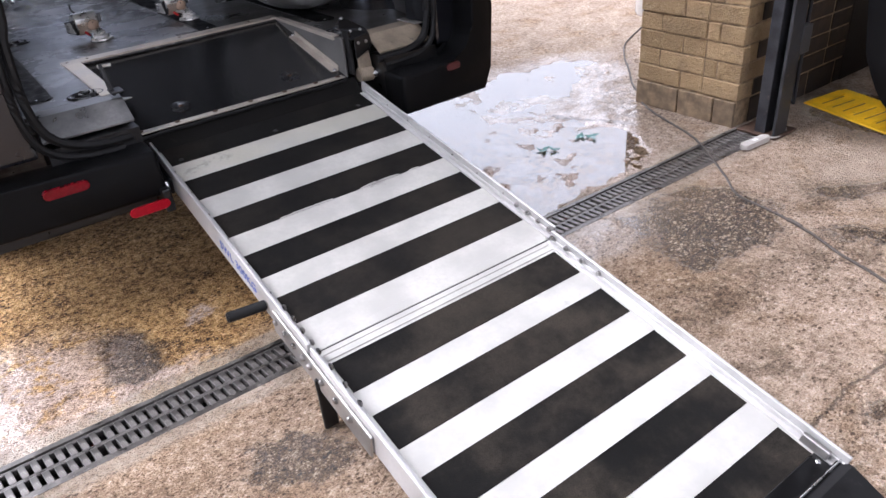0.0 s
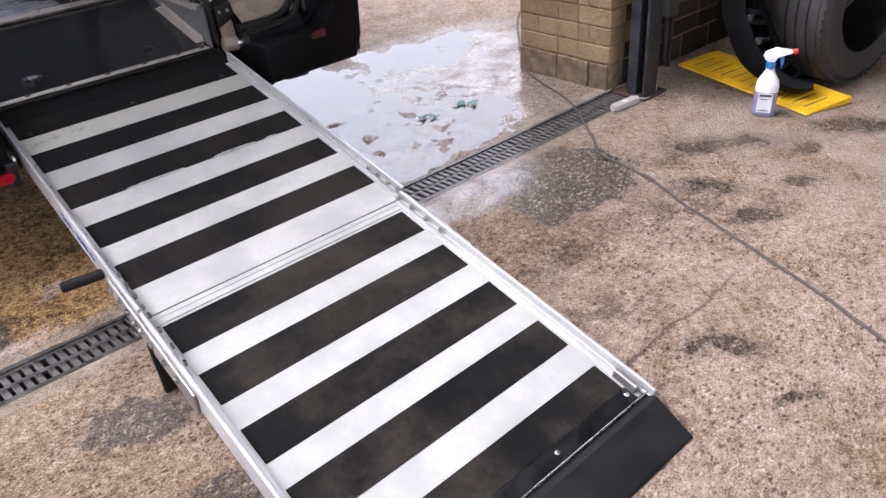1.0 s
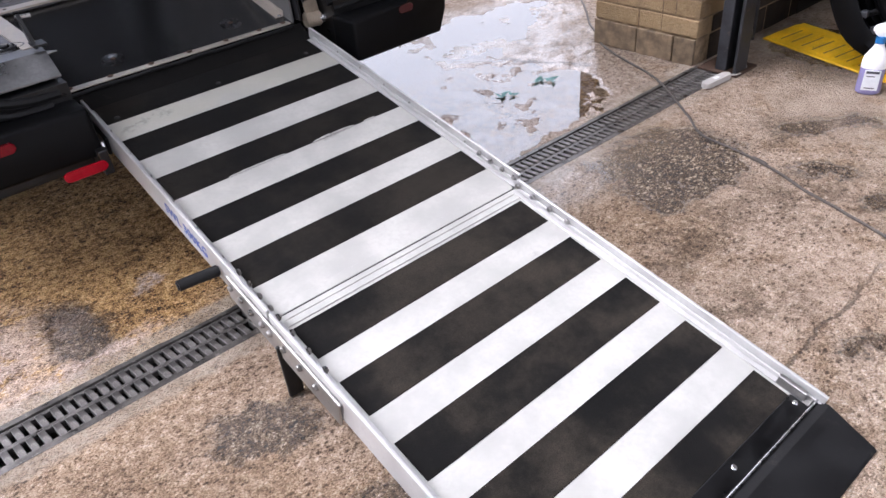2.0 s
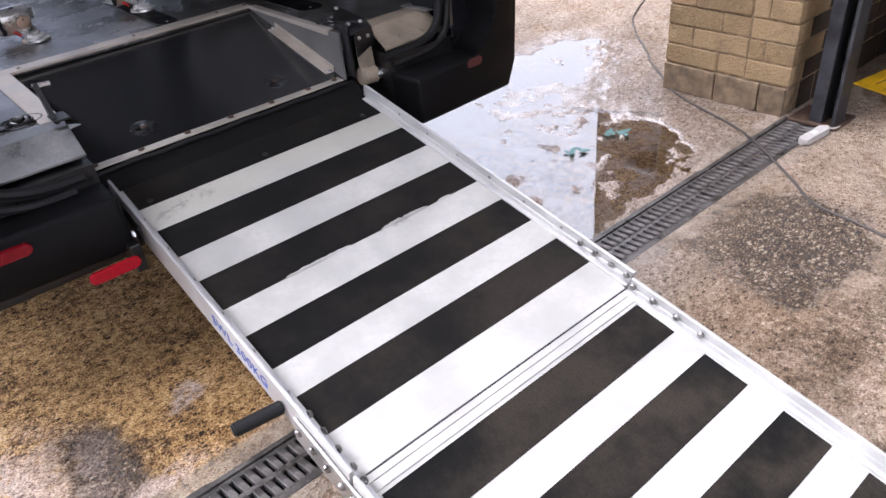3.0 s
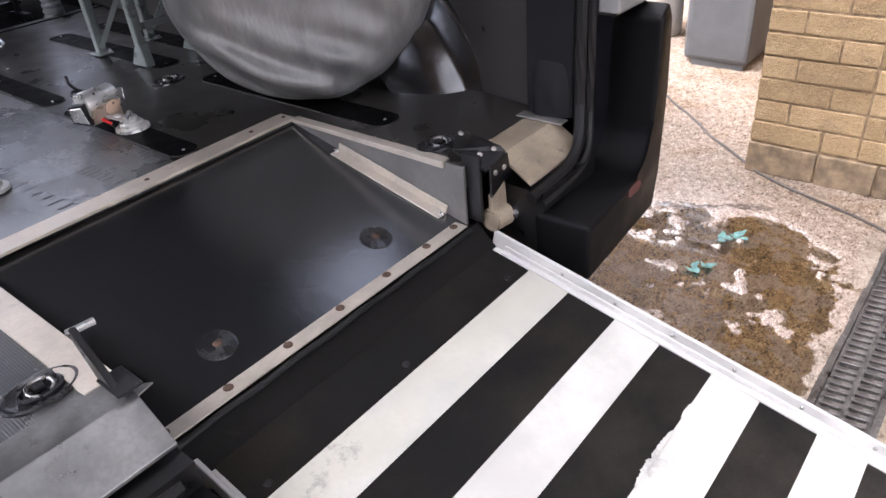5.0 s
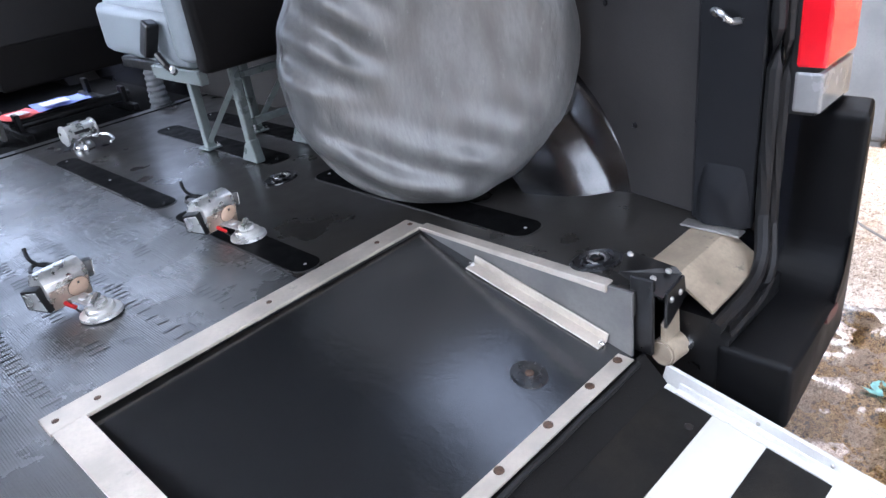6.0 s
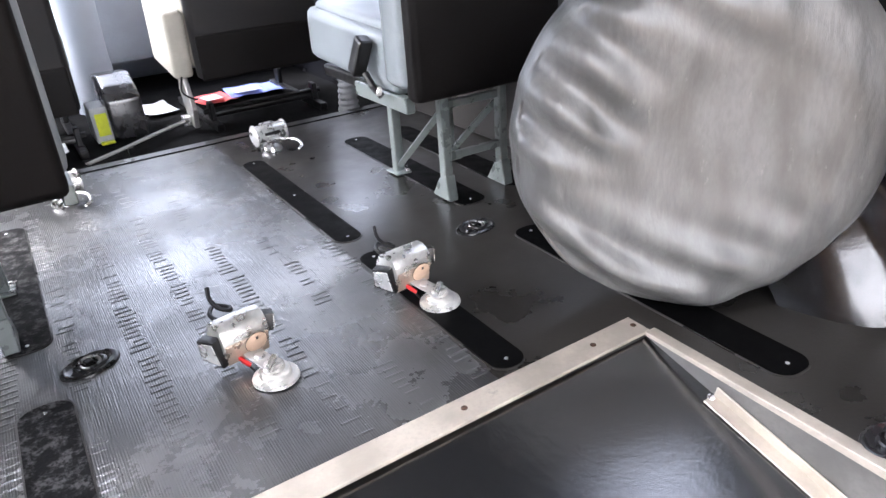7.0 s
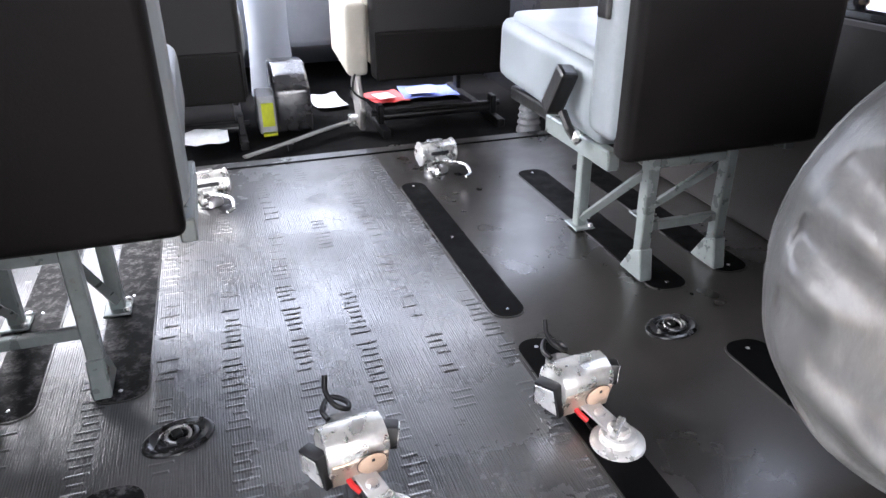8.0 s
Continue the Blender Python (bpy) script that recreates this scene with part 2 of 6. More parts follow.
    by_drain = math_node(nt, "ABSOLUTE", plus(plus(Y, -0.5 * (DRAIN[0] + DRAIN[1])), mul(plus(mid, -0.5), 0.07)))
    haunch = mul(span(nt, by_drain, 0.140, 0.108), span(nt, X, 1.3, -0.2, 0.5, 0.8))
    col = mix(nt, mul(haunch, span(nt, grit, 0.36, 0.6, 0.55, 1.0)), col, mix(nt, span(nt, mid, 0.35, 0.65), (0.31, 0.258, 0.20), (0.50, 0.43, 0.35)))
    flake = noise_of(nt, flat, 8.5, 7, 0.62)
    flake = math_node(nt, "MAXIMUM", mul(span(nt, flake, 0.495, 0.53), 0.72), span(nt, sep.outputs[2], -0.0055, -0.0028, 0.0, 0.95))
    silt = mix(nt, flake, mix(nt, span(nt, mid, 0.52, 0.80), rust, damp), scale_skin)
    col = mix(nt, blobs(nt, vec, [(1.02, -0.22, 0.52, 0.44, 0)], 0.3), col, silt)
    # cracks: the bay joint beside the ramp and a broken ridge above the puddle
    line = plus(Y, mul(noise_of(nt, flat, 6.0, 5, 0.7), 0.09))
    crack = span(nt, math_node(nt, "ABSOLUTE", plus(line, 1.725)), 0.0075, 0.0015)
    crack = mul(crack, mul(span(nt, X, 0.36, 0.42), span(nt, X, 1.15, 0.7)))
    ridge = span(nt, math_node(nt, "ABSOLUTE", plus(plus(Y, mul(X, 2.0)), plus(mul(ragged, 0.35), -2.95))), 0.035, 0.008)
    ridge = mul(ridge, mul(span(nt, X, 1.36, 1.40), span(nt, X, 1.58, 1.50)))
    crack = math_node(nt, "MAXIMUM", mul(crack, span(nt, grit, 0.40, 0.5, 0.25, 1.0)), ridge)
    col = mix(nt, mul(crack, 0.7), col, (0.07, 0.052, 0.04))
    nt.links.new(col, p.inputs["Base Color"])
    gloss = math_node(nt, "MAXIMUM", wet, mul(oil, 0.75))
    nt.links.new(span(nt, gloss, 0.1, 0.9, 0.82, 0.13), p.inputs["Roughness"])
    nt.links.new(span(nt, gloss, 0.1, 0.9, 0.3, 0.75), p.inputs["Specular IOR Level"])
    nt.links.new(mul(film, 0.95), p.inputs["Coat Weight"])
    p.inputs["Coat Roughness"].default_value, p.inputs["Coat IOR"].default_value = 0.10, 2.2
    skin = add(nt, "ShaderNodeBump", Strength=0.28, Distance=0.004, Height=plus(mul(grit, 1.2), plus(mid, mul(core_a, 0.25))))
    nt.links.new(skin.outputs[0], p.inputs["Coat Normal"])
    h = plus(mul(core_a, 0.9), mul(core_b, 0.55))
    h = plus(h, plus(mul(grit, 2.2), plus(mul(sand, 0.7), mid)))
    h = math_node(nt, "SUBTRACT", h, plus(mul(crack, 1.5), mul(plus(dark_a, dark_b), 0.8)))
    b = add(nt, "ShaderNodeBump", Strength=1.0, Distance=0.0065, Height=h)
    nt.links.new(b.outputs[0], p.inputs["Normal"])
    return m


def water():
    m, nt, p = nodes_of("standing_water")
    nt.nodes.remove(p)
    vec = add(nt, "ShaderNodeNewGeometry").outputs["Position"]
    b = add(nt, "ShaderNodeBump", Strength=0.05, Distance=0.002, Height=noise_of(nt, vec, 7.0, 3))
    fr = add(nt, "ShaderNodeFresnel", IOR=2.45, Normal=b.outputs[0])
    gl = add(nt, "ShaderNodeBsdfGlossy", Color=(0.97, 0.98, 1, 1), Roughness=0.02, Normal=b.outputs[0])
    tr = add(nt, "ShaderNodeBsdfTransparent", Color=(0.95, 0.92, 0.87, 1))
    mx = add(nt, "ShaderNodeMixShader", i0=fr.outputs[0], i1=tr.outputs[0], i2=gl.outputs[0])
    nt.links.new(mx.outputs[0], nt.nodes["Material Output"].inputs[0])
    return m


def glass(name, tint):
    m, nt, p = nodes_of(name)
    nt.nodes.remove(p)
    gl = add(nt, "ShaderNodeBsdfGlossy", Roughness=0.01)
    tr = add(nt, "ShaderNodeBsdfTransparent", Color=rgba(tint))
    mx = add(nt, "ShaderNodeMixShader", i0=0.08, i1=tr.outputs[0], i2=gl.outputs[0])
    nt.links.new(mx.outputs[0], nt.nodes["Material Output"].inputs[0])
    return m


def ribbed_vinyl():
    """Dark vinyl with fine ribs along the van and rows of short raised dashes."""
    m, nt, p = nodes_of("ribbed_vinyl")
    vec = add(nt, "ShaderNodeNewGeometry").outputs["Position"]
    xyz = add(nt, "ShaderNodeSeparateXYZ", Vector=vec)
    broad, grain = noise_of(nt, vec, 5.0, 6, 0.65), noise_of(nt, vec, 120.0, 3)
    col = mix(nt, span(nt, broad, 0.3, 0.7), (0.0055, 0.0057, 0.0064), (0.013, 0.0127, 0.0127))
    col = mix(nt, span(nt, noise_of(nt, vec, 16.0, 8, 0.75), 0.5, 0.9, 0, 0.45), col, (0.042, 0.040, 0.037))
    nt.links.new(col, p.inputs["Base Color"])
    nt.links.new(span(nt, broad, 0.3, 0.7, 0.34, 0.52), p.inputs["Roughness"])
    nt.links.new(span(nt, noise_of(nt, vec, 3.2, 7, 0.7), 0.36, 0.64, 0.15, 0.36), p.inputs["Coat Roughness"])
    nt.links.new(span(nt, noise_of(nt, vec, 2.6, 7, 0.66), 0.36, 0.6, 0.5, 1.0), p.inputs["Coat Weight"])
    p.inputs["Specular IOR Level"].default_value = 0.7
    p.inputs["Coat IOR"].default_value = 2.15
    ribs = math_node(nt, "SINE", math_node(nt, "MULTIPLY", xyz.outputs[0], 2 * math.pi / 0.0042))
    b = add(nt, "ShaderNodeBump", Strength=0.35, Distance=0.0012, Height=math_node(nt, "ADD", math_node(nt, "MULTIPLY", ribs, 0.7), math_node(nt, "ADD", grain, math_node(nt, "MULTIPLY", broad, 3.0))))
    nt.links.new(b.outputs[0], p.inputs["Normal"])
    fine_ribs = noise_of(nt, add(nt, "ShaderNodeMapping", Vector=vec, Scale=(1.0, 0.035, 1.0)).outputs[0], 440.0, 1)
    lumps = math_node(nt, "ADD", math_node(nt, "MULTIPLY", fine_ribs, 0.95), math_node(nt, "ADD", noise_of(nt, vec, 22.0, 7, 0.7), math_node(nt, "MULTIPLY", noise_of(nt, vec, 6.0, 4), 1.5)))
    coat = add(nt, "ShaderNodeBump", Strength=0.5, Distance=0.002, Height=lumps)
    nt.links.new(coat.outputs[0], p.inputs["Coat Normal"])
    return m


def brick_mat():
    m, nt, p = nodes_of("stock_brick")
    vec = add(nt, "ShaderNodeNewGeometry").outputs["Position"]
    rnd = add(nt, "ShaderNodeObjectInfo").outputs["Random"]
    mid, fine = noise_of(nt, vec, 26.0, 6, 0.7), noise_of(nt, vec, 150.0, 4, 0.7)
    blotch = noise_of(nt, vec, 7.0, 8, 0.72)
    col = mix(nt, rnd, (0.27, 0.182, 0.090), (0.43, 0.30, 0.158))
    col = mix(nt, span(nt, mid, 0.35, 0.7, 0, 0.7), col, (0.41, 0.29, 0.15))
    col = mix(nt, span(nt, blotch, 0.48, 0.64, 0, 0.6), col, (0.25, 0.175, 0.10))
    col = mix(nt, span(nt, blotch, 0.44, 0.32, 0, 0.5), col, (0.53, 0.405, 0.235))
    col = mix(nt, span(nt, fine, 0.55, 0.68, 0, 0.6), col, (0.17, 0.115, 0.068))
    col = mix(nt, span(nt, fine, 0.42, 0.28, 0, 0.5), col, (0.52, 0.41, 0.26))
    nt.links.new(col, p.inputs["Base Color"])
    p.inputs["Roughness"].default_value = 0.88
    b = add(nt, "ShaderNodeBump", Strength=1.0, Distance=0.008, Height=math_node(nt, "ADD", math_node(nt, "MULTIPLY", mid, 1.6), fine))
    nt.links.new(b.outputs[0], p.inputs["Normal"])
    return m


CONCRETE, WATER, BRICK, VINYL = concrete(), water(), brick_mat(), ribbed_vinyl()
GLASS = glass("window_glass", (0.63, 0.655, 0.70))
MORTAR = plain("mortar", (0.30, 0.215, 0.13), 0.95, var=0.4, scale=30, bump=1.0)
DARK_BRICK = plain("damp_plinth_brick", (0.20, 0.145, 0.09), 0.8, var=0.45, scale=20, bump=0.6, per_piece=0.15)
# garage-side masonry: brown staining, and the dim interior's shade put into the colour
SHADED_STAINED_BRICK = plain("shaded_stained_brick", (0.050, 0.036, 0.026), 0.9, var=0.5, scale=14, bump=0.9, worn=(0.11, 0.082, 0.058), per_piece=0.25)
SHADED_RENDER = plain("shaded_dark_render", (0.035, 0.029, 0.024), 0.9, var=0.4, scale=5, bump=0.5)
FAR_WALL = plain("far_render", (0.10, 0.072, 0.05), 0.9, var=0.3, scale=3, bump=0.3)
ROOF_SHEET = plain("roof_sheet", (0.16, 0.16, 0.16), 0.7, var=0.2, scale=2)
STEEL_DARK = plain("dark_steel", (0.05, 0.052, 0.058), 0.45, 0.4, 0.4, worn=(0.12, 0.10, 0.09))
CAST_IRON = plain("grating_iron", (0.12, 0.112, 0.105), 0.36, 0.5, 0.5, scale=18, worn=(0.30, 0.28, 0.26), worn_at=(0.54, 0.68))
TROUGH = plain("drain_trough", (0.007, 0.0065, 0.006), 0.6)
DECK_WHITE = plain("white_deck_paint", (0.455, 0.45, 0.418), 0.5, 0.0, 0.16, scale=7, fine=90, bump=0.05, worn=(0.44, 0.42, 0.375), spec=0.3)


def scuff_deck(m):
    """Grey boot marks and a yellowed end on the painted deck."""
    nt = m.node_tree
    p = nt.nodes["Principled BSDF"]
    clean = p.inputs["Base Color"].links[0].from_socket
    at = add(nt, "ShaderNodeNewGeometry").outputs["Position"]
    boot = blobs(nt, at, [(-0.275, -0.205, 0.055, 0.016, 20), (-0.20, -0.188, 0.04, 0.012, 10), (-0.13, -0.30, 0.04, 0.008, 15), (0.10, -0.54, 0.05, 0.010, 25), (-0.22, -0.86, 0.06, 0.012, 10), (0.17, -1.25, 0.06, 0.012, 15)], 0.7)
    boot = math_node(nt, "MULTIPLY", boot, span(nt, noise_of(nt, at, 30.0, 8, 0.75), 0.46, 0.60))
    aged = blobs(nt, at, [(0.16, -0.175, 0.30, 0.05, 0), (-0.20, -0.20, 0.22, 0.05, 0)], 0.8)
    col = mix(nt, math_node(nt, "MULTIPLY", aged, 0.55), clean, (0.44, 0.425, 0.34))
    col = mix(nt, math_node(nt, "MULTIPLY", boot, 0.6), col, (0.22, 0.215, 0.20))
    nt.links.new(col, p.inputs["Base Color"])


scuff_deck(DECK_WHITE)
GRIP = plain("black_grip_strip", (0.0075, 0.007, 0.0066), 0.8, 0.0, 0.35, scale=6, fine=420, bump=0.5, worn=(0.018, 0.015, 0.0125), spec=0.12)


def dusty_grip():
    """The black strips with brown road dust that lies thicker towards the foot of the ramp."""
    m, nt, p = nodes_of("dusty_grip_strip")
    vec = add(nt, "ShaderNodeNewGeometry").outputs["Position"]
    xyz = add(nt, "ShaderNodeSeparateXYZ", Vector=vec)
    cloud, grain = noise_of(nt, vec, 4.5, 7, 0.62), noise_of(nt, vec, 420.0, 3)
    col = mix(nt, span(nt, cloud, 0.3, 0.7), (0.0040, 0.0038, 0.0037), (0.0070, 0.0065, 0.0060))
    foot = span(nt, xyz.outputs[1], -0.25, -1.9, 0.25, 1.0)
    dust = math_node(nt, "MULTIPLY", span(nt, noise_of(nt, vec, 3.1, 8, 0.66), 0.42, 0.66), foot)
    col = mix(nt, math_node(nt, "MULTIPLY", dust, span(nt, grain, 0.3, 0.65, 0.5, 1.0)), col, (0.050, 0.041, 0.031))
    col = mix(nt, span(nt, noise_of(nt, vec, 30.0, 6, 0.8), 0.66, 0.74, 0.0, 0.5), col, (0.06, 0.052, 0.045))
    nt.links.new(col, p.inputs["Base Color"])
    p.inputs["Roughness"].default_value = 0.8
    p.inputs["Specular IOR Level"].default_value = 0.14
    b = add(nt, "ShaderNodeBump", Strength=0.5, Distance=0.002, Height=grain)
    nt.links.new(b.outputs[0], p.inputs["Normal"])
    return m


GRIP_DUSTY = dusty_grip()
ALU_TRIM = plain("worn_trim_aluminium", (0.50, 0.45, 0.385), 0.40, 0.55, 0.2, scale=11, bump=0.08, worn=(0.36, 0.33, 0.29))
SIDE_STEEL = plain("grey_side_steel", (0.15, 0.147, 0.14), 0.45, 0.3, 0.25, scale=9, bump=0.06)
ALU = plain("aluminium", (0.50, 0.495, 0.485), 0.42, 0.35, 0.15, scale=9, fine=120, bump=0.06, worn=(0.45, 0.44, 0.43))
ALU_DULL = plain("dull_aluminium", (0.42, 0.41, 0.39), 0.40, 0.85, 0.25, scale=12, bump=0.08, worn=(0.25, 0.23, 0.21))
ZINC = plain("zinc", (0.66, 0.66, 0.66), 0.28, 0.95, 0.15, scale=40, bump=0.03)
BOLT = plain("dark_plated_bolt", (0.30, 0.29, 0.28), 0.32, 0.9, 0.2, scale=60, bump=0.03)
RUST_BOLT = plain("rusty_bolt", (0.075, 0.042, 0.026), 0.75, 0.2, 0.5, scale=200)
RUBBER = plain("black_rubber", (0.006, 0.006, 0.0065), 0.6, 0.0, 0.3, scale=10, bump=0.15, worn=(0.035, 0.032, 0.029), spec=0.3)
PLASTIC = plain("bumper_plastic", (0.0030, 0.0031, 0.0036), 0.5, 0.0, 0.3, scale=6, fine=500, bump=0.12, worn=(0.006, 0.0056, 0.0056), spec=0.14)
PAINT = plain("dark_van_paint", (0.007, 0.0075, 0.010), 0.22, 0.0, 0.2, scale=3, bump=0.0, coat=0.6)
TRIM = plain("interior_trim", (0.011, 0.0117, 0.0135), 0.6, 0.0, 0.2, scale=5, fine=380, bump=0.15, spec=0.18)
GLOSS_BLACK = plain("glossy_arch", (0.008, 0.008, 0.009), 0.16, 0.0, 0.2, scale=10, bump=0.24, spec=0.8, coat=1.0, coat_rough=0.12, ior=1.8)
LINING = plain("warm_grey_lining", (0.042, 0.039, 0.037), 0.5, 0.0, 0.25, scale=5, fine=300, bump=0.12, spec=0.35)
PLATE = plain("sealed_black_board", (0.0024, 0.0028, 0.0036), 0.6, 0.0, 0.15, scale=24, fine=160, bump=0.13, spec=0.1, coat=1.0, coat_rough=0.17, ior=1.5)
PLATE.node_tree.nodes["Principled BSDF"].inputs["Coat IOR"].default_value = 2.25


def relief_in_coat(m, scale, strength, roughness=0.7):
    """Uneven lacquer: the clear coat follows its own coarse relief."""
    nt = m.node_tree
    at = add(nt, "ShaderNodeNewGeometry").outputs["Position"]
    b = add(nt, "ShaderNodeBump", Strength=strength, Distance=0.002, Height=noise_of(nt, at, scale, 6, roughness))
    nt.links.new(b.outputs[0], nt.nodes["Principled BSDF"].inputs["Coat Normal"])


relief_in_coat(PLATE, 34.0, 0.30, 0.75)
relief_in_coat(GLOSS_BLACK, 16.0, 0.35)
FLOOR_PLAIN = plain("worn_dark_vinyl", (0.017, 0.0155, 0.014), 0.34, 0.0, 0.4, scale=6, fine=200, bump=0.14, worn=(0.027, 0.024, 0.021), spec=0.6, coat=0.3, coat_rough=0.2)
PIT = plain("black_inlay", (0.0020, 0.0020, 0.0022), 0.5, 0.0, 0.3, scale=18, bump=0.1, spec=0.04)
PIT_WORN = plain("scuffed_black_inlay", (0.004, 0.004, 0.0045), 0.5, 0.0, 0.6, scale=13, bump=0.3, spec=0.06, worn=(0.06, 0.06, 0.06), worn_at=(0.46, 0.60))
HEADLINING = plain("grey_headlining", (0.026, 0.026, 0.028), 0.85, 0.0, 0.1, scale=6, fine=300, bump=0.2)
RED = plain("red_reflector", (0.36, 0.004, 0.014), 0.16, 0.0, 0.15, scale=60, fine=300, bump=0.05, spec=0.35)
RED_DEEP = plain("deep_red_reflector", (0.16, 0.002, 0.008), 0.16, 0.0, 0.15, scale=60, fine=300, bump=0.05, spec=0.35)
LAMP_RED = plain("tail_lamp_red", (0.75, 0.01, 0.02), 0.12, 0.0, 0.1, coat=0.8)
LAMP_CLEAR = plain("tail_lamp_clear", (0.22, 0.22, 0.22), 0.2, 0.0, 0.1, coat=0.6)
SILVER_CLOTH = plain("silver_cover_cloth", (0.135, 0.135, 0.132), 0.42, 0.2, 0.32, scale=14, fine=110, bump=0.55, worn=(0.20, 0.198, 0.193), stretch=(1, 1, 0.35))
SEAT_BACK = plain("seat_back_shell", (0.0062, 0.0055, 0.0055), 0.55, 0.0, 0.3, scale=5, fine=260, bump=0.15, spec=0.12)
SHELL_GREY = plain("grey_back_shell", (0.013, 0.0127, 0.0135), 0.5, 0.0, 0.2, scale=5, fine=260, bump=0.12, spec=0.25)
SEAT_VINYL = plain("grey_seat_vinyl", (0.21, 0.235, 0.25), 0.4, 0.0, 0.15, scale=8, fine=200, bump=0.15, worn=(0.25, 0.26, 0.27))
SEAT_PALE = plain("pale_seat_vinyl", (0.44, 0.42, 0.36), 0.5, 0.0, 0.15, scale=8, bump=0.15)
SEAT_LEG = plain("grey_green_leg_paint", (0.19, 0.215, 0.21), 0.35, 0.2, 0.15, scale=20, bump=0.05, worn=(0.15, 0.14, 0.13))
KNOB = plain("satin_knob", (0.62, 0.61, 0.58), 0.34, 0.55, 0.15, scale=40, bump=0.03)
CAST = plain("cast_housing", (0.66, 0.66, 0.64), 0.30, 0.8, 0.2, scale=30, bump=0.1)
BEIGE = plain("beige_cover", (0.60, 0.48, 0.385), 0.33, 0.75, 0.15, scale=30, bump=0.06)
TAN = plain("tan_button", (0.50, 0.35, 0.25), 0.45, 0.0, 0.15, scale=30)
RED_LEVER = plain("red_lever", (0.55, 0.02, 0.02), 0.35)
BLACK_PART = plain("black_fitting", (0.0045, 0.0045, 0.005), 0.38, 0.1, 0.3, scale=30, bump=0.1, worn=(0.035, 0.031, 0.028))
WEBBING = plain("grey_webbing", (0.22, 0.22, 0.22), 0.75, 0.0, 0.2, scale=20, fine=700, bump=0.4)
YELLOW = plain("yellow_ramp_plastic", (0.76, 0.46, 0.008), 0.5, 0.0, 0.25, scale=10, fine=150, bump=0.15, worn=(0.30, 0.21, 0.05))
TYRE = plain("tyre_rubber", (0.038, 0.036, 0.035), 0.68, 0.0, 0.3, scale=12, bump=0.2, worn=(0.07, 0.065, 0.06))
CABLE = plain("cable_sheath", (0.075, 0.062, 0.052), 0.55, 0.0, 0.25, scale=40, worn=(0.09, 0.08, 0.07))
OFF_WHITE = plain("off_white_plastic", (0.48, 0.46, 0.43), 0.45, 0.0, 0.12, scale=30)
WHITE = plain("white_plastic", (0.80, 0.80, 0.80), 0.3, 0.0, 0.06, scale=30, bump=0.03)
BLUE = plain("blue_plastic", (0.02, 0.16, 0.42), 0.35, 0.0, 0.1, scale=30)
VIOLET = plain("violet_liquid", (0.27, 0.25, 0.46), 0.15, 0.0, 0.08, scale=20, bump=0.0, coat=0.5)
LABEL = plain("paper_label", (0.68, 0.70, 0.72), 0.5, 0.0, 0.1, scale=40, bump=0.03)
DISH = plain("dish_plastic", (0.010, 0.010, 0.011), 0.24, 0.0, 0.3, scale=30, bump=0.05, spec=0.8)
INK = plain("dark_ink", (0.06, 0.06, 0.08), 0.6)
INK_BLUE = plain("blue_ink", (0.05, 0.10, 0.42), 0.5, worn=(0.5, 0.52, 0.6))
BIN_GREY = plain("grey_bin_plastic", (0.085, 0.088, 0.092), 0.5, 0.0, 0.2, scale=6)
LEAF = plain("torn_plastic", (0.27, 0.50, 0.46), 0.6, 0.0, 0.3, scale=60)
GREY_BOX = plain("grey_console_plastic", (0.30, 0.31, 0.32), 0.35, 0.0, 0.12, scale=12)
BOX_DARK = plain("glossy_dark_shell", (0.018, 0.018, 0.020), 0.22, 0.0, 0.15, scale=12, bump=0.03, spec=0.9, coat=0.5)
LIME = plain("lime_label", (0.50, 0.55, 0.01), 0.5)
DASH = plain("pale_cab_trim", (0.30, 0.33, 0.38), 0.55, 0.0, 0.12, scale=4)
CARPET = plain("cab_carpet", (0.0032, 0.0032, 0.0036), 0.95, 0.0, 0.4, scale=12, fine=500, bump=0.6, spec=0.08)
PAPER_RED = plain("red_print", (0.70, 0.10, 0.10), 0.5)
PAPER_BLUE = plain("blue_print", (0.22, 0.28, 0.68), 0.5)
SILL_TAN = plain("worn_tan_sill", (0.27, 0.222, 0.165), 0.45, 0.1, 0.3, scale=14, bump=0.1, worn=(0.10, 0.085, 0.07))
SILL_STEEL = plain("scuffed_sill_steel", (0.20, 0.20, 0.198), 0.36, 0.8, 0.35, scale=12, bump=0.1, worn=(0.11, 0.105, 0.10))
LENS_DARK = plain("dark_reflector", (0.06, 0.008, 0.010), 0.25)


# ---- building blocks ----
PLACE = {}


def thing(name, at=(0, 0, 0), turn=0.0, label="", category="", group="", kind=""):
    ob = new(name)
    ob.empty_display_size = 0.05
    ob.matrix_basis = pose(*at, 0, 0, turn)
    PLACE[ob] = ob.matrix_basis.copy()
    return tagged(ob, label, category, group, kind)


def part(name, bm, mat, parent=None, label="", local=False, smooth=None):
    """One mesh object under a thing or part; geometry in world metres unless local."""
    if parent is not None and not local:
        bm.transform(PLACE[parent].inverted())
    me = bpy.data.meshes.new(name)
    bmesh.ops.recalc_face_normals(bm, faces=bm.faces)
    bm.to_mesh(me)
    bm.free()
    me.materials.append(mat)
    if smooth is not None:
        me.shade_smooth()
        me.set_sharp_from_angle(angle=radians(smooth))
    ob = new(name, me)
    if parent is not None:
        ob.parent = parent
        PLACE[ob] = PLACE[parent]
    else:
        PLACE[ob] = Matrix.Identity(4)
    if label:
        ob["label"] = label
    return ob


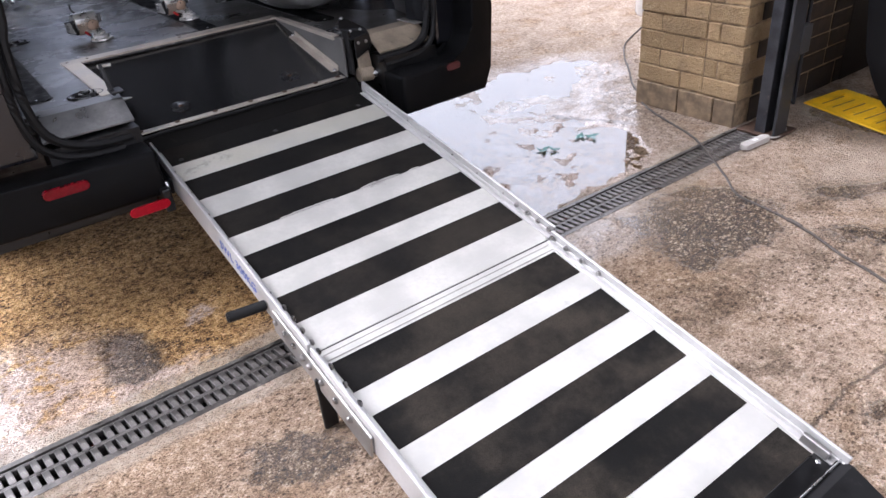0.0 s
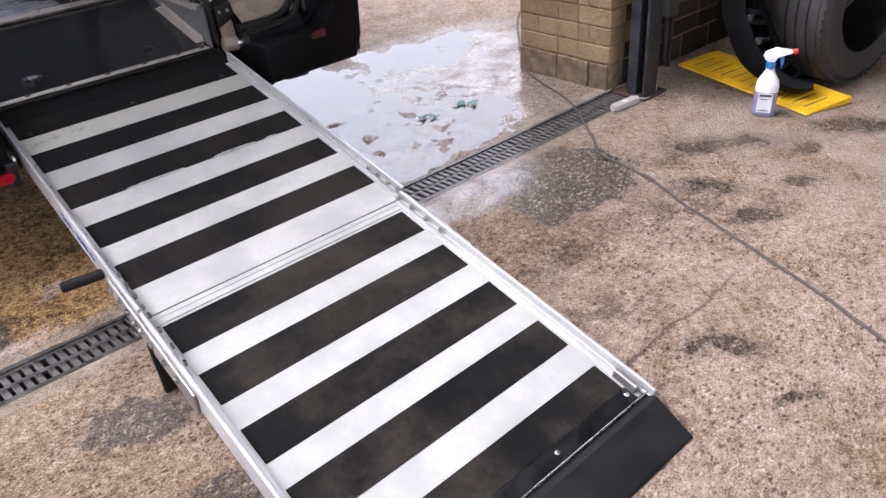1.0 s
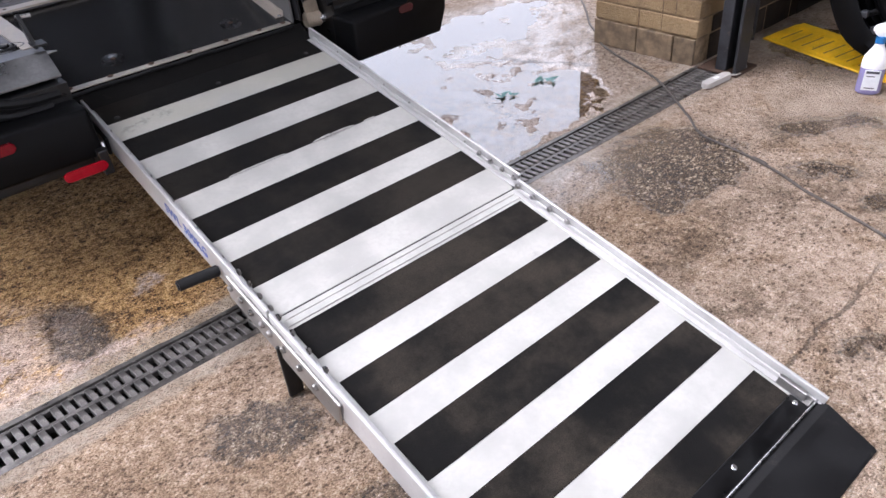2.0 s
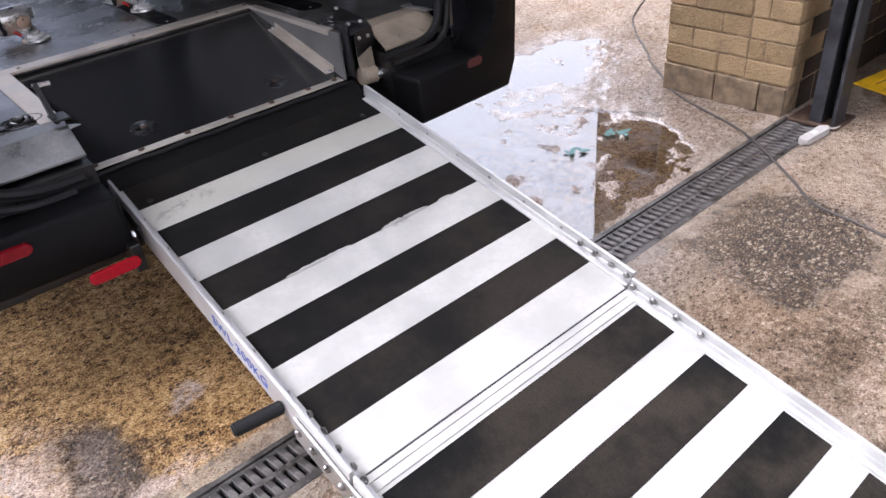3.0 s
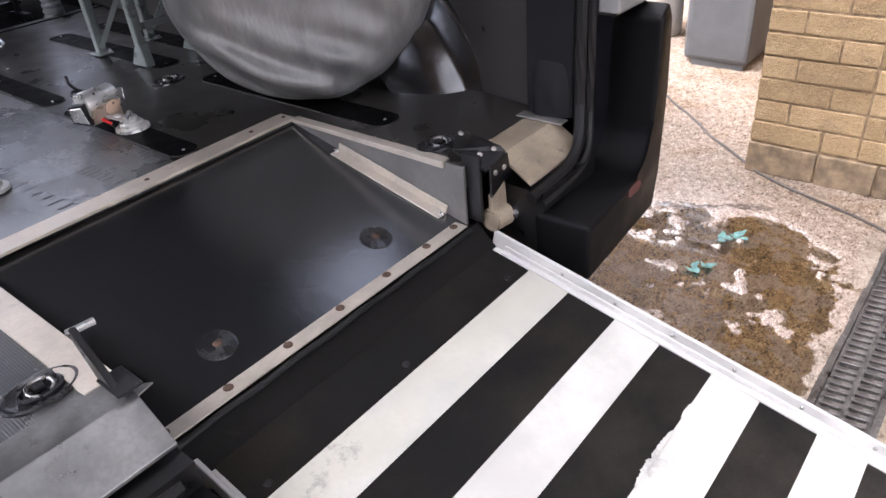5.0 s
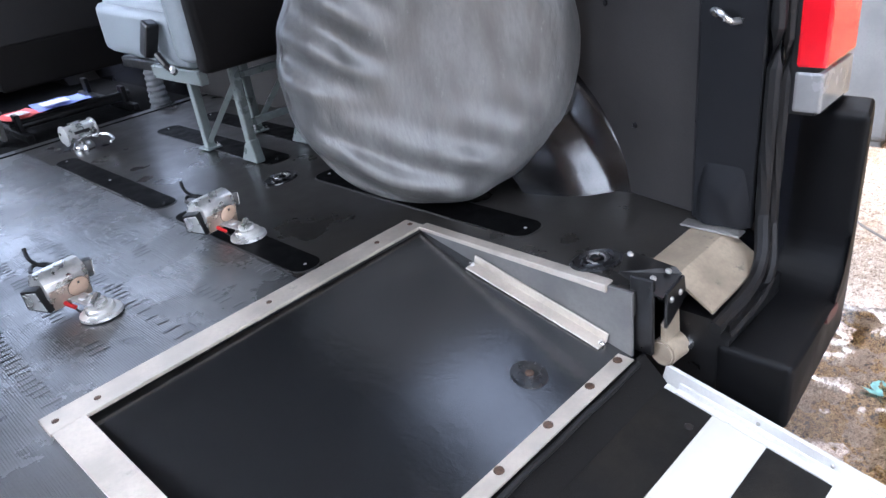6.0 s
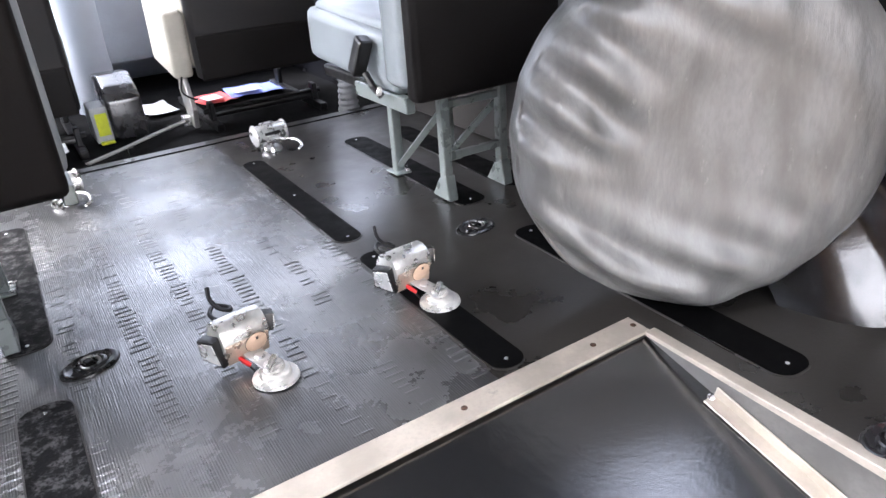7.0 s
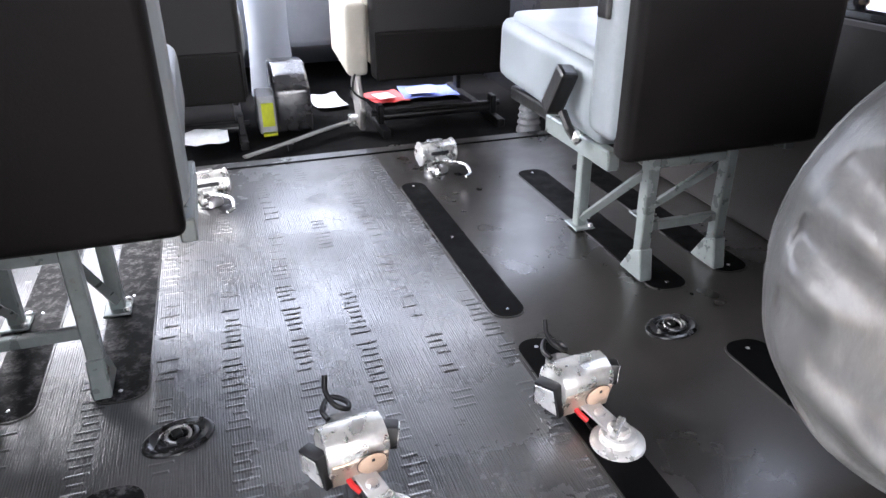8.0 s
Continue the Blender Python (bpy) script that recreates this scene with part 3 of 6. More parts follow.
def setting(name, bm, mat, label, category, smooth=None, kind="structure"):
    return tagged(part(name, bm, mat, None, smooth=smooth), label, category, "", kind)


def box(x0, x1, y0, y1, z0, z1, bevel=0.0, m=None, seg=2, bm=None):
    b = bmesh.new()
    bmesh.ops.create_cube(b, size=1.0)
    for v in b.verts:
        v.co = Vector((x0 + (v.co.x + 0.5) * (x1 - x0), y0 + (v.co.y + 0.5) * (y1 - y0), z0 + (v.co.z + 0.5) * (z1 - z0)))
    if bevel:
        bmesh.ops.bevel(b, geom=b.edges[:], offset=bevel, segments=seg, affect="EDGES", profile=0.6)
    if m is not None:
        b.transform(m)
    return join(bm, b)


def join(bm, b):
    if bm is None:
        return b
    tmp = bpy.data.meshes.new("tmp")
    b.to_mesh(tmp)
    b.free()
    bm.from_mesh(tmp)
    bpy.data.meshes.remove(tmp)
    return bm


def prism(pts, z0, z1, bevel=0.0, m=None, bm=None, seg=2):
    """A flat outline of (x, y) raised from z0 to z1."""
    b = bmesh.new()
    lo = [b.verts.new((x, y, z0)) for x, y in pts]
    hi = [b.verts.new((x, y, z1)) for x, y in pts]
    n = len(pts)
    b.faces.new(lo[::-1])
    b.faces.new(hi)
    for i in range(n):
        b.faces.new((lo[i], lo[(i + 1) % n], hi[(i + 1) % n], hi[i]))
    if bevel:
        bmesh.ops.bevel(b, geom=b.edges[:], offset=bevel, segments=seg, affect="EDGES", profile=0.6)
    if m is not None:
        b.transform(m)
    return join(bm, b)


def side_prism(pts, x0, x1, bevel=0.0, m=None, bm=None, seg=2):
    """An outline of (y, z) drawn out from x0 to x1."""
    turn = Matrix(((0, 0, 1, 0), (1, 0, 0, 0), (0, 1, 0, 0), (0, 0, 0, 1)))
    return prism(pts, x0, x1, bevel, turn if m is None else m @ turn, bm, seg)


def back_prism(pts, y0, y1, bevel=0.0, m=None, bm=None, seg=2):
    """An outline of (x, z) drawn out from y0 to y1."""
    turn = Matrix(((1, 0, 0, 0), (0, 0, 1, 0), (0, 1, 0, 0), (0, 0, 0, 1)))
    return prism(pts, y0, y1, bevel, turn if m is None else m @ turn, bm, seg)


def rounded(x0, x1, y0, y1, r, n=6):
    out = []
    for cx, cy, a in ((x1 - r, y1 - r, 0), (x0 + r, y1 - r, 90), (x0 + r, y0 + r, 180), (x1 - r, y0 + r, 270)):
        out += [(cx + r * math.cos(radians(a + 90 * i / n)), cy + r * math.sin(radians(a + 90 * i / n))) for i in range(n + 1)]
    return out


def rod(a, b, r, seg=12, r2=None, bevel=0.0, bm=None):
    a, b = Vector(a), Vector(b)
    k = bmesh.new()
    bmesh.ops.create_cone(k, cap_ends=True, segments=seg, radius1=r, radius2=r if r2 is None else r2, depth=(b - a).length)
    if bevel:
        bmesh.ops.bevel(k, geom=[e for e in k.edges if abs(e.verts[0].co.z - e.verts[1].co.z) < 1e-5], offset=bevel, segments=2, affect="EDGES")
    k.transform(Matrix.Translation((a + b) / 2) @ (b - a).to_track_quat("Z", "Y").to_matrix().to_4x4())
    return join(bm, k)


def smooth_line(pts, n=6):
    """A rounded line through the points."""
    P = [Vector(p) for p in pts]
    out = []
    for i in range(len(P) - 1):
        a, b, c, d = P[max(i - 1, 0)], P[i], P[i + 1], P[min(i + 2, len(P) - 1)]
        for k in range(n):
            t = k / n
            out.append(0.5 * (2 * b + (c - a) * t + (2 * a - 5 * b + 4 * c - d) * t * t + (3 * b - a - 3 * c + d) * t ** 3))
    return out + [P[-1]]


def tube(pts, r, seg=8, flat=1.0, bm=None, up=(0, 0, 1)):
    """A tube along the points; flat squeezes it along its local up."""
    b = bmesh.new()
    pts = [Vector(p) for p in pts]
    rings = []
    for i, p in enumerate(pts):
        d = (pts[min(i + 1, len(pts) - 1)] - pts[max(i - 1, 0)]).normalized()
        s = d.cross(Vector(up))
        s = s.normalized() if s.length > 1e-4 else Vector((1, 0, 0))
        u = s.cross(d)
        rings.append([b.verts.new(p + r * (math.cos(2 * math.pi * k / seg) * s + flat * math.sin(2 * math.pi * k / seg) * u)) for k in range(seg)])
    for i in range(len(rings) - 1):
        for k in range(seg):
            b.faces.new((rings[i][k], rings[i][(k + 1) % seg], rings[i + 1][(k + 1) % seg], rings[i + 1][k]))
    b.faces.new(rings[0][::-1])
    b.faces.new(rings[-1])
    return join(bm, b)


def lathe(profile, seg=32, m=None, bm=None):
    """A profile of (radius, height) turned round z."""
    b = bmesh.new()
    rings = []
    for r, z in profile:
        if r < 1e-6:
            rings.append([b.verts.new((0, 0, z))])
        else:
            rings.append([b.verts.new((r * math.cos(2 * math.pi * k / seg), r * math.sin(2 * math.pi * k / seg), z)) for k in range(seg)])
    for a, c in zip(rings, rings[1:]):
        for k in range(seg):
            j = (k + 1) % seg
            if len(a) == 1 and len(c) > 1:
                b.faces.new((a[0], c[j], c[k]))
            elif len(c) == 1 and len(a) > 1:
                b.faces.new((a[k], a[j], c[0]))
            elif len(a) > 1:
                b.faces.new((a[k], a[j], c[j], c[k]))
    if m is not None:
        b.transform(m)
    return join(bm, b)


def dome(at, normal, r, h, bm=None, seg=10):
    """A low domed bolt or rivet head."""
    prof = [(r, 0), (r * 0.95, h * 0.45), (r * 0.7, h * 0.85), (0, h)]
    m = Matrix.Translation(at) @ Vector(normal).to_track_quat("Z", "Y").to_matrix().to_4x4()
    return lathe(prof, seg, m, bm)


# ---- ground, yard and garage ----
BUILD = pose(0, 0, 0, 0, 0, B_TURN)


LATTICE = np.random.RandomState(11).rand(256, 256)


def lattice_noise(x, y, octaves=4, rough=0.55):
    """Smooth value noise of mean 0 in about -1 to 1, for arrays of places in cells."""
    total, size, norm = 0.0, 1.0, 0.0
    for o in range(octaves):
        xi, yi = np.floor(x).astype(int), np.floor(y).astype(int)
        u, v = x - xi, y - yi
        u, v = u * u * (3 - 2 * u), v * v * (3 - 2 * v)
        a, b = LATTICE[xi % 256, yi % 256], LATTICE[(xi + 1) % 256, yi % 256]
        c, d = LATTICE[xi % 256, (yi + 1) % 256], LATTICE[(xi + 1) % 256, (yi + 1) % 256]
        total = total + size * (2 * ((a + (b - a) * u) * (1 - v) + (c + (d - c) * u) * v) - 1)
        norm, size, x, y = norm + size, size * rough, x * 2.03 + 17.3, y * 2.03 + 5.7
    return total / norm


def inside(x, y, pts):
    """Metres inside an outline, negative outside."""
    best, odd = np.full(np.shape(x), 1e9), np.zeros(np.shape(x), bool)
    for (ax, ay), (bx, by) in zip(pts, pts[1:] + pts[:1]):
        ex, ey = bx - ax, by - ay
        u = np.clip(((x - ax) * ex + (y - ay) * ey) / (ex * ex + ey * ey), 0, 1)
        best = np.minimum(best, np.hypot(x - ax - u * ex, y - ay - u * ey))
        if ay != by:
            odd ^= ((ay > y) != (by > y)) & (x < ax + (y - ay) * ex / ey)
    return np.where(odd, best, -best)


POOLS = ((1.0, 0.05, [(0.30, -0.66), (0.72, -0.665), (0.95, -0.66), (1.22, -0.65), (1.36, -0.56), (1.49, -0.33), (1.44, -0.15), (1.36, 0.0), (1.16, 0.16), (1.20, 0.72), (0.3, 0.75)]),
         (0.62, 0.07, [(1.30, 0.40), (1.52, 0.20), (1.62, 0.10), (1.90, 0.24), (2.14, 0.46), (2.06, 0.58), (1.80, 0.64), (1.35, 0.72)]),
         (0.37, 0.07, [(1.16, 0.16), (1.38, 0.02), (1.58, 0.10), (1.42, 0.40), (1.20, 0.60)]),
         (0.75, 0.02, [(-0.705, -0.315), (-0.63, -0.345), (-0.615, -0.57), (-0.69, -0.605), (-0.735, -0.46)]),
         (0.60, 0.05, [(-1.5, -0.60), (-1.08, -0.60), (-1.0, -0.42), (-1.12, -0.20), (-1.5, -0.15)]))


def ground_height(x, y):
    """World x, y: basins that hold the puddles, and small unevenness."""
    x, y = np.asarray(x, float), np.asarray(y, float)
    rough = np.where(y > -0.68, 1.0, 0.4)
    bowl = np.zeros(np.shape(x))
    ragged = lattice_noise(x * 9.0 + 3.0, y * 9.0, 5, 0.62)
    for deep, soft, pts in POOLS:
        t = np.clip((inside(x, y, pts) + 0.075 * ragged * (soft / 0.05) + 0.3 * soft) / soft, 0, 1)
        bowl = np.maximum(bowl, deep * t * t * (3 - 2 * t))
    h = 0.0025 * lattice_noise(x * 3.1, y * 3.1, 2) + 0.0050 * lattice_noise(x * 14.0, y * 14.0, 4, 0.6)
    flakes = np.maximum(0.0, lattice_noise(x * 16.0 + 40.0, y * 16.0 + 9.0, 4, 0.6) - 0.13) * np.where((x > 0.72) & (y < 0.1), 1.0, 0.3)
    return rough * h * (1 - 0.55 * bowl) + 0.0005 - 0.0105 * bowl + 0.033 * flakes * bowl


def ground_sheet():
    near = lambda a, b, d: list(np.arange(a, b, d))
    xs = [-60, -25, -10, -5] + near(-2.4, -1.35, 0.03) + near(-1.35, 2.25, 0.008) + near(2.25, 3.5, 0.03) + [5, 10, 25, 60]
    ys = [-60, -25, -10, -6] + near(-3.4, DRAIN[0] - 0.03, 0.03) + [DRAIN[0] - 0.004, DRAIN[1] + 0.004] + near(DRAIN[1] + 0.01, 0.75, 0.008) + near(0.75, 2.0, 0.03) + [4, 8, 20, 60]
    gx, gy = np.meshgrid(xs, ys, indexing="ij")
    inner = (gx > -2.38) & (gx < 3.4) & (gy > -3.35) & (gy < 1.95) & ((gy < DRAIN[0] - 0.01) | (gy > DRAIN[1] + 0.007))
    gz = np.where(inner, ground_height(gx, gy), 0.0)
    n, k = len(ys), ys.index(DRAIN[0] - 0.004)
    faces = [(i * n + j, (i + 1) * n + j, (i + 1) * n + j + 1, i * n + j + 1) for i in range(len(xs) - 1) for j in range(n - 1) if not (j == k and -1.56 < xs[i] < 1.79)]
    me = bpy.data.meshes.new("ground")
    me.from_pydata(np.stack([gx, gy, gz], -1).reshape(-1, 3).tolist(), [], faces)
    me.materials.append(CONCRETE)
    me.shade_smooth()
    return tagged(new("ground", me), "worn pale concrete yard with damp stains and exposed stones", "concrete ground", "", "structure")


ground_sheet()


def puddle(name, pts, label, z=-0.0035):
    bm = bmesh.new()
    bm.faces.new([bm.verts.new((x, y, z)) for x, y in pts])
    ob = setting(name, bm, WATER, label, "puddle")
    if ob.data.polygons[0].normal.z < 0:
        ob.data.flip_normals()
    return ob


puddle("water_1", [(0.45, -0.67), (0.9, -0.67), (1.3, -0.64), (1.75, -0.14), (1.9, 0.2), (2.4, 0.4), (2.3, 0.8), (1.2, 0.9), (0.3, 0.8)], "shallow rain puddle reflecting pale sky beside the ramp")
puddle("water_2", [(-1.7, -0.67), (-0.86, -0.67), (-0.86, 0.0), (-1.7, 0.1)], "shallow rain puddle on rough brown concrete")


def drain():
    t = thing("drain_channel", (0, 0, 0), B_TURN, "dark cast drain channel with slotted grating set in concrete", "drain", kind="structure")
    m = PLACE[t]
    y0, y1 = DRAIN
    def wb(*a, **k):
        return box(*a, m=m, **k)
    bm = wb(-1.56, 1.80, y0 - 0.01, y0 + 0.006, -0.16, 0.001)
    part("channel_edge", bm, CAST_IRON, t)
    part("channel_edge", wb(-1.56, 1.80, y1 - 0.006, y1 + 0.01, -0.16, 0.001), CAST_IRON, t)
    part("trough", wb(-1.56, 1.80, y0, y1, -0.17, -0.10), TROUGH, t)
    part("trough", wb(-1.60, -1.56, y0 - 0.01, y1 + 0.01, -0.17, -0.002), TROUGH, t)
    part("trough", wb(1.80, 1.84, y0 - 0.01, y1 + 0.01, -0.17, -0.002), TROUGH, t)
    c = (y0 + y1) / 2
    for k, w in ((y0 + 0.012, 0.012), (c, 0.014), (y1 - 0.012, 0.012)):
        part("grating_rail", wb(-1.555, 1.795, k - w / 2, k + w / 2, -0.022, -0.004, bevel=0.002, seg=1), CAST_IRON, t)
    proto = None
    for row in (-1, 1):
        x, i = -1.54 + (0.009 if row > 0 else 0.0), 0
        while x < 1.79:
            if proto is None:
                proto = part("slat", side_prism([(-0.026, -0.022), (-0.026, -0.003), (-0.020, -0.0005), (0.020, -0.0005), (0.026, -0.003), (0.026, -0.022)], -0.0078, 0.0078, 0.0012, seg=1), CAST_IRON, t, local=True)
                ob = proto
            else:
                ob = new("slat", proto.data)
                ob.parent = t
            ob.matrix_basis = pose(x, c + row * 0.029, 0.0, 0, 0, 7)
            i += 1
            x += 0.0265 if i % 9 else 0.032
    return t


drain()


def pier():
    """The garage's brick jamb, with courses of single bricks up to above eye level."""
    t = setting("wall_north", box(1.7895, 9.0, -0.6635, -0.1565, 0.0, 6.0, m=BUILD), MORTAR, "yellow stock brick garage wall with a damp plinth", "brick wall")
    meshes = {}
    def piece(x0, x1, y0, y1, z0, z1, mat, tag):
        key = (round(x1 - x0, 4), round(y1 - y0, 4), round(z1 - z0, 4), tag)
        if key not in meshes:
            b = box(-(x1 - x0) / 2, (x1 - x0) / 2, -(y1 - y0) / 2, (y1 - y0) / 2, -(z1 - z0) / 2, (z1 - z0) / 2, 0.0042, seg=2)
            ob = part("brick", b, mat, t, local=True)
            meshes[key] = ob.data
        else:
            ob = new("brick", meshes[key])
            ob.parent = t
        j = random.uniform(-0.003, 0.003)
        ob.matrix_basis = BUILD @ pose((x0 + x1) / 2 + j, (y0 + y1) / 2, (z0 + z1) / 2, random.uniform(-0.4, 0.4), random.uniform(-0.4, 0.4), random.uniform(-0.4, 0.4))
    rows = ([0.224, 0.108, 0.170], [0.108, 0.224, 0.054, 0.108])
    y_far, y_near = -0.152, -0.668
    def course(z0, h, row, x, mat, tag):
        y = y_far
        for k, w in enumerate(row):
            deep = 0.215 if w < 0.12 else 0.10
            piece(x, x + deep, y - w, y, z0, z0 + h, mat, tag)
            y -= w + 0.0075
        # returns on the garage side, stained brick with the interior's shade in its colour
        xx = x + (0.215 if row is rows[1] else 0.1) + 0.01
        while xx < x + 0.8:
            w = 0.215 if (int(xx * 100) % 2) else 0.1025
            piece(xx, xx + w, y_near, y_near + 0.1, z0, z0 + h, SHADED_STAINED_BRICK, tag + " inner")
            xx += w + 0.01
    # inner face carries the garage's shade in its dark colour
    part("shaded_inner_render", box(2.62, 9.0, -0.672, -0.6636, 0.0, 6.0, m=BUILD), SHADED_RENDER, t, "rendered inner face coloured dark for the garage's shade")
    course(0.0, 0.108, [0.225, 0.175, 0.096], 1.776, DARK_BRICK, "plinth")
    for k in range(20):
        course(0.117 + 0.0765 * k, 0.0690, rows[k % 2], 1.785, BRICK, "brick")


pier()
wall = lambda *a: box(*a, m=BUILD)
setting("wall_east", wall(9.0, 9.2, -6.2, -0.158, 0, 6.0), FAR_WALL, "dark rendered garage end wall", "wall")
setting("wall_south", wall(1.797, 9.0, -6.2, -6.0, 0, 6.0), FAR_WALL, "dark rendered garage back wall beside a wide doorway", "wall")
setting("wall_west", wall(-6.2, -6.0, -6.2, -0.66, 0, 6.0), FAR_WALL, "dark rendered garage end wall", "wall")
setting("wall_jamb", wall(-6.2, -4.0, -0.66, -0.158, 0, 6.0), FAR_WALL, "rendered wall beside the wide garage doorway", "wall")
# unseen roof: its front edge is placed to balance daylight along the ramp
setting("ceiling", wall(-6.3, 9.3, -6.3, -1.6, 6.0, 6.15), ROOF_SHEET, "unseen garage roof of grey sheeting, its edge set for the daylight", "roof")
setting("ceiling_over_store", wall(1.80, 9.3, -1.6, -0.10, 6.0, 6.15), ROOF_SHEET, "unseen grey roof sheeting over the garage's store side", "roof")
setting("backdrop_building", box(9.4, 16.0, -9.5, 6.2, 0.0, 8.0), FAR_WALL, "dark building across the yard", "building")


# ---- the folding ramp ----
R_TURN, R_X, R_Y, R_Z, R_SLOPE = 0.0, 0.0, -0.052, 0.3944, 0.2135
R_PITCH = math.degrees(math.atan(R_SLOPE))
RAMP = pose(R_X, R_Y, R_Z, 0, 0, R_TURN) @ pose(0, 0, 0, R_PITCH, 0, 0)   # local -y runs down the deck, z off it
STRETCH = math.hypot(1, R_SLOPE)


def down(y):
    """Distance down the deck for a plan place y on the middle line."""
    return (y - R_Y) * STRETCH


def ramp():
    t = thing("folding_ramp", (R_X, R_Y, 0.0), R_TURN, "folding aluminium wheelchair ramp with black and white grip stripes", "wheelchair ramp")
    def rb(x0, x1, y0, y1, z0, z1, bevel=0.0, seg=1, bm=None):
        return box(x0, x1, y0, y1, z0, z1, bevel, RAMP, seg, bm)
    hinge = down(-1.028)
    end = down(-1.840)
    part("upper_deck", rb(-0.368, 0.386, hinge + 0.012, 0.0, -0.028, 0.0, 0.002), DECK_WHITE, t, "white painted upper deck")
    part("lower_deck", rb(-0.368, 0.368, end, hinge - 0.012, -0.028, 0.0, 0.002), DECK_WHITE, t, "white painted lower deck")
    for lo, hi in ((0.0018, 0.0290), (-0.0165, -0.0018), (-0.0360, -0.0180)):
        part("hinge_strip", rb(-0.366, 0.366, hinge + lo, hinge + hi, -0.004, 0.0028, 0.0008), DECK_WHITE, t, "white painted hinge leaf")
    part("hinge_pin", rod(RAMP @ Vector((-0.366, hinge, -0.0005)), RAMP @ Vector((0.366, hinge, -0.0005)), 0.003, 8), BLACK_PART, t)
    stripes = [(-0.057, -0.152), (-0.247, -0.352), (-0.447, -0.550), (-0.640, -0.740), (-0.822, -0.922),
               (-1.072, -1.168), (-1.241, -1.338), (-1.413, -1.509), (-1.577, -1.671), (-1.747, -1.836)]
    for a, b in stripes:
        part("grip_strip", rb(-0.351 if a > -1 else -0.347, 0.368 if a > -1 else 0.346, down(b), down(a), -0.001, 0.0022, 0.0008), GRIP_DUSTY, t, "black gritty grip strip")
    # ragged drips of white paint over the lower rim of one strip
    for x0, x1, w in ((-0.20, -0.03, 0.007), (0.06, 0.20, 0.011), (0.235, 0.275, 0.005)):
        pts, n = [], 44
        for i in range(n + 1):
            u = i / n
            rag = 0.55 + 0.45 * noise.noise(Vector((x0 * 20 + u * 9, 3.0, 0))) + 0.35 * noise.noise(Vector((x0 * 20 + u * 31, 7.0, 0)))
            pts.append((x0 + (x1 - x0) * u, down(-0.550) + 0.0005 + w * math.sin(math.pi * u) ** 0.5 * max(0.0, rag)))
        pts += [(x1, down(-0.550) - 0.002), (x0, down(-0.550) - 0.002)]
        part("paint_drip", prism(pts, 0.0021, 0.0026, m=RAMP), DECK_WHITE, t)
    for s in (-1, 1):
        for a, b, nm in ((0.006, hinge + 0.004, "upper_rail"), (hinge - 0.004, end - 0.045, "lower_rail")):
            lo, hi = min(a, b), max(a, b)
            x = (0.386 if s > 0 and nm == "upper_rail" else 0.368) * s
            bm = rb(min(x, x + 0.008 * s), max(x, x + 0.008 * s), lo, hi, -0.042, 0.036, 0.0015)
            rail = part(nm, bm, ALU, t, "bare aluminium side rail")
            cut = 0.035 if nm == "upper_rail" else 0.0
            part("inner_flange", rb(min(x - 0.016 * s, x), max(x - 0.016 * s, x), lo, hi - cut, 0.0005, 0.0045, 0.001), ALU, rail)
            part("inner_lip", rb(min(x - 0.004 * s, x), max(x - 0.004 * s, x), lo, hi - cut, 0.0046, 0.016, 0.001), ALU, rail)
        # joint plate with its bolts
        xo = (0.377 if s < 0 else 0.395) * s
        part("joint_plate", rb(min(xo, xo + 0.006 * s), max(xo, xo + 0.006 * s), hinge - 0.27, hinge + 0.17, -0.058, 0.012, 0.002), ALU_DULL, t)
        for k, d in enumerate((0.15, 0.105, 0.06, 0.016, -0.016, -0.07, -0.13, -0.19)):
            part("bolt", dome(RAMP @ Vector(((0.361 if s < 0 or d < 0 else 0.379) * s, hinge + d, 0.024)), RAMP.to_3x3() @ Vector((-s, 0, 0)), 0.0085, 0.007), BOLT, t)
            part("bolt", dome(RAMP @ Vector(((0.384 if s < 0 else 0.402) * s, hinge + d, -0.012)), RAMP.to_3x3() @ Vector((s, 0, 0)), 0.0085, 0.008), BOLT, t)
        # folding leg under the joint
        top = RAMP @ Vector((0.372 * s, hinge - 0.03, -0.03))
        bm = box(-0.018, 0.018, -0.006, 0.006, 0.0, top.z, 0.003, pose(top.x, top.y - 0.015, 0.0, 0, 0, R_TURN), 1)
        part("leg", bm, BLACK_PART, t, "black folding support leg")
        for k in range(6):
            d = down(-0.22 - 0.12 * k)
            part("rivet", dome(RAMP @ Vector(((0.3635 if s < 0 else 0.3815) * s, d, 0.026)), RAMP.to_3x3() @ Vector((-s, 0, 0)), 0.004, 0.003), BOLT, t)
    # carrying handle
    a = RAMP @ Vector((-0.377, down(-0.815), -0.012))
    b = RAMP @ Vector((-0.475, down(-0.805), -0.012))
    part("handle", rod(a, b, 0.0135, 16, bevel=0.003), RUBBER, t, "black rubber carrying handle", smooth=40)
    # pivot ends at the top
    for s in (-1, 1):
        part("pivot_plate", rb(min((0.374 if s < 0 else 0.393) * s, (0.386 if s < 0 else 0.405) * s), max((0.374 if s < 0 else 0.393) * s, (0.386 if s < 0 else 0.405) * s), -0.17, -0.03, -0.05, 0.006, 0.004), BLACK_PART, t)
        part("pivot_bolt", dome(RAMP @ Vector(((0.386 if s < 0 else 0.405) * s, -0.14, -0.03)), RAMP.to_3x3() @ Vector((s, 0, 0)), 0.012, 0.012), ZINC, t)
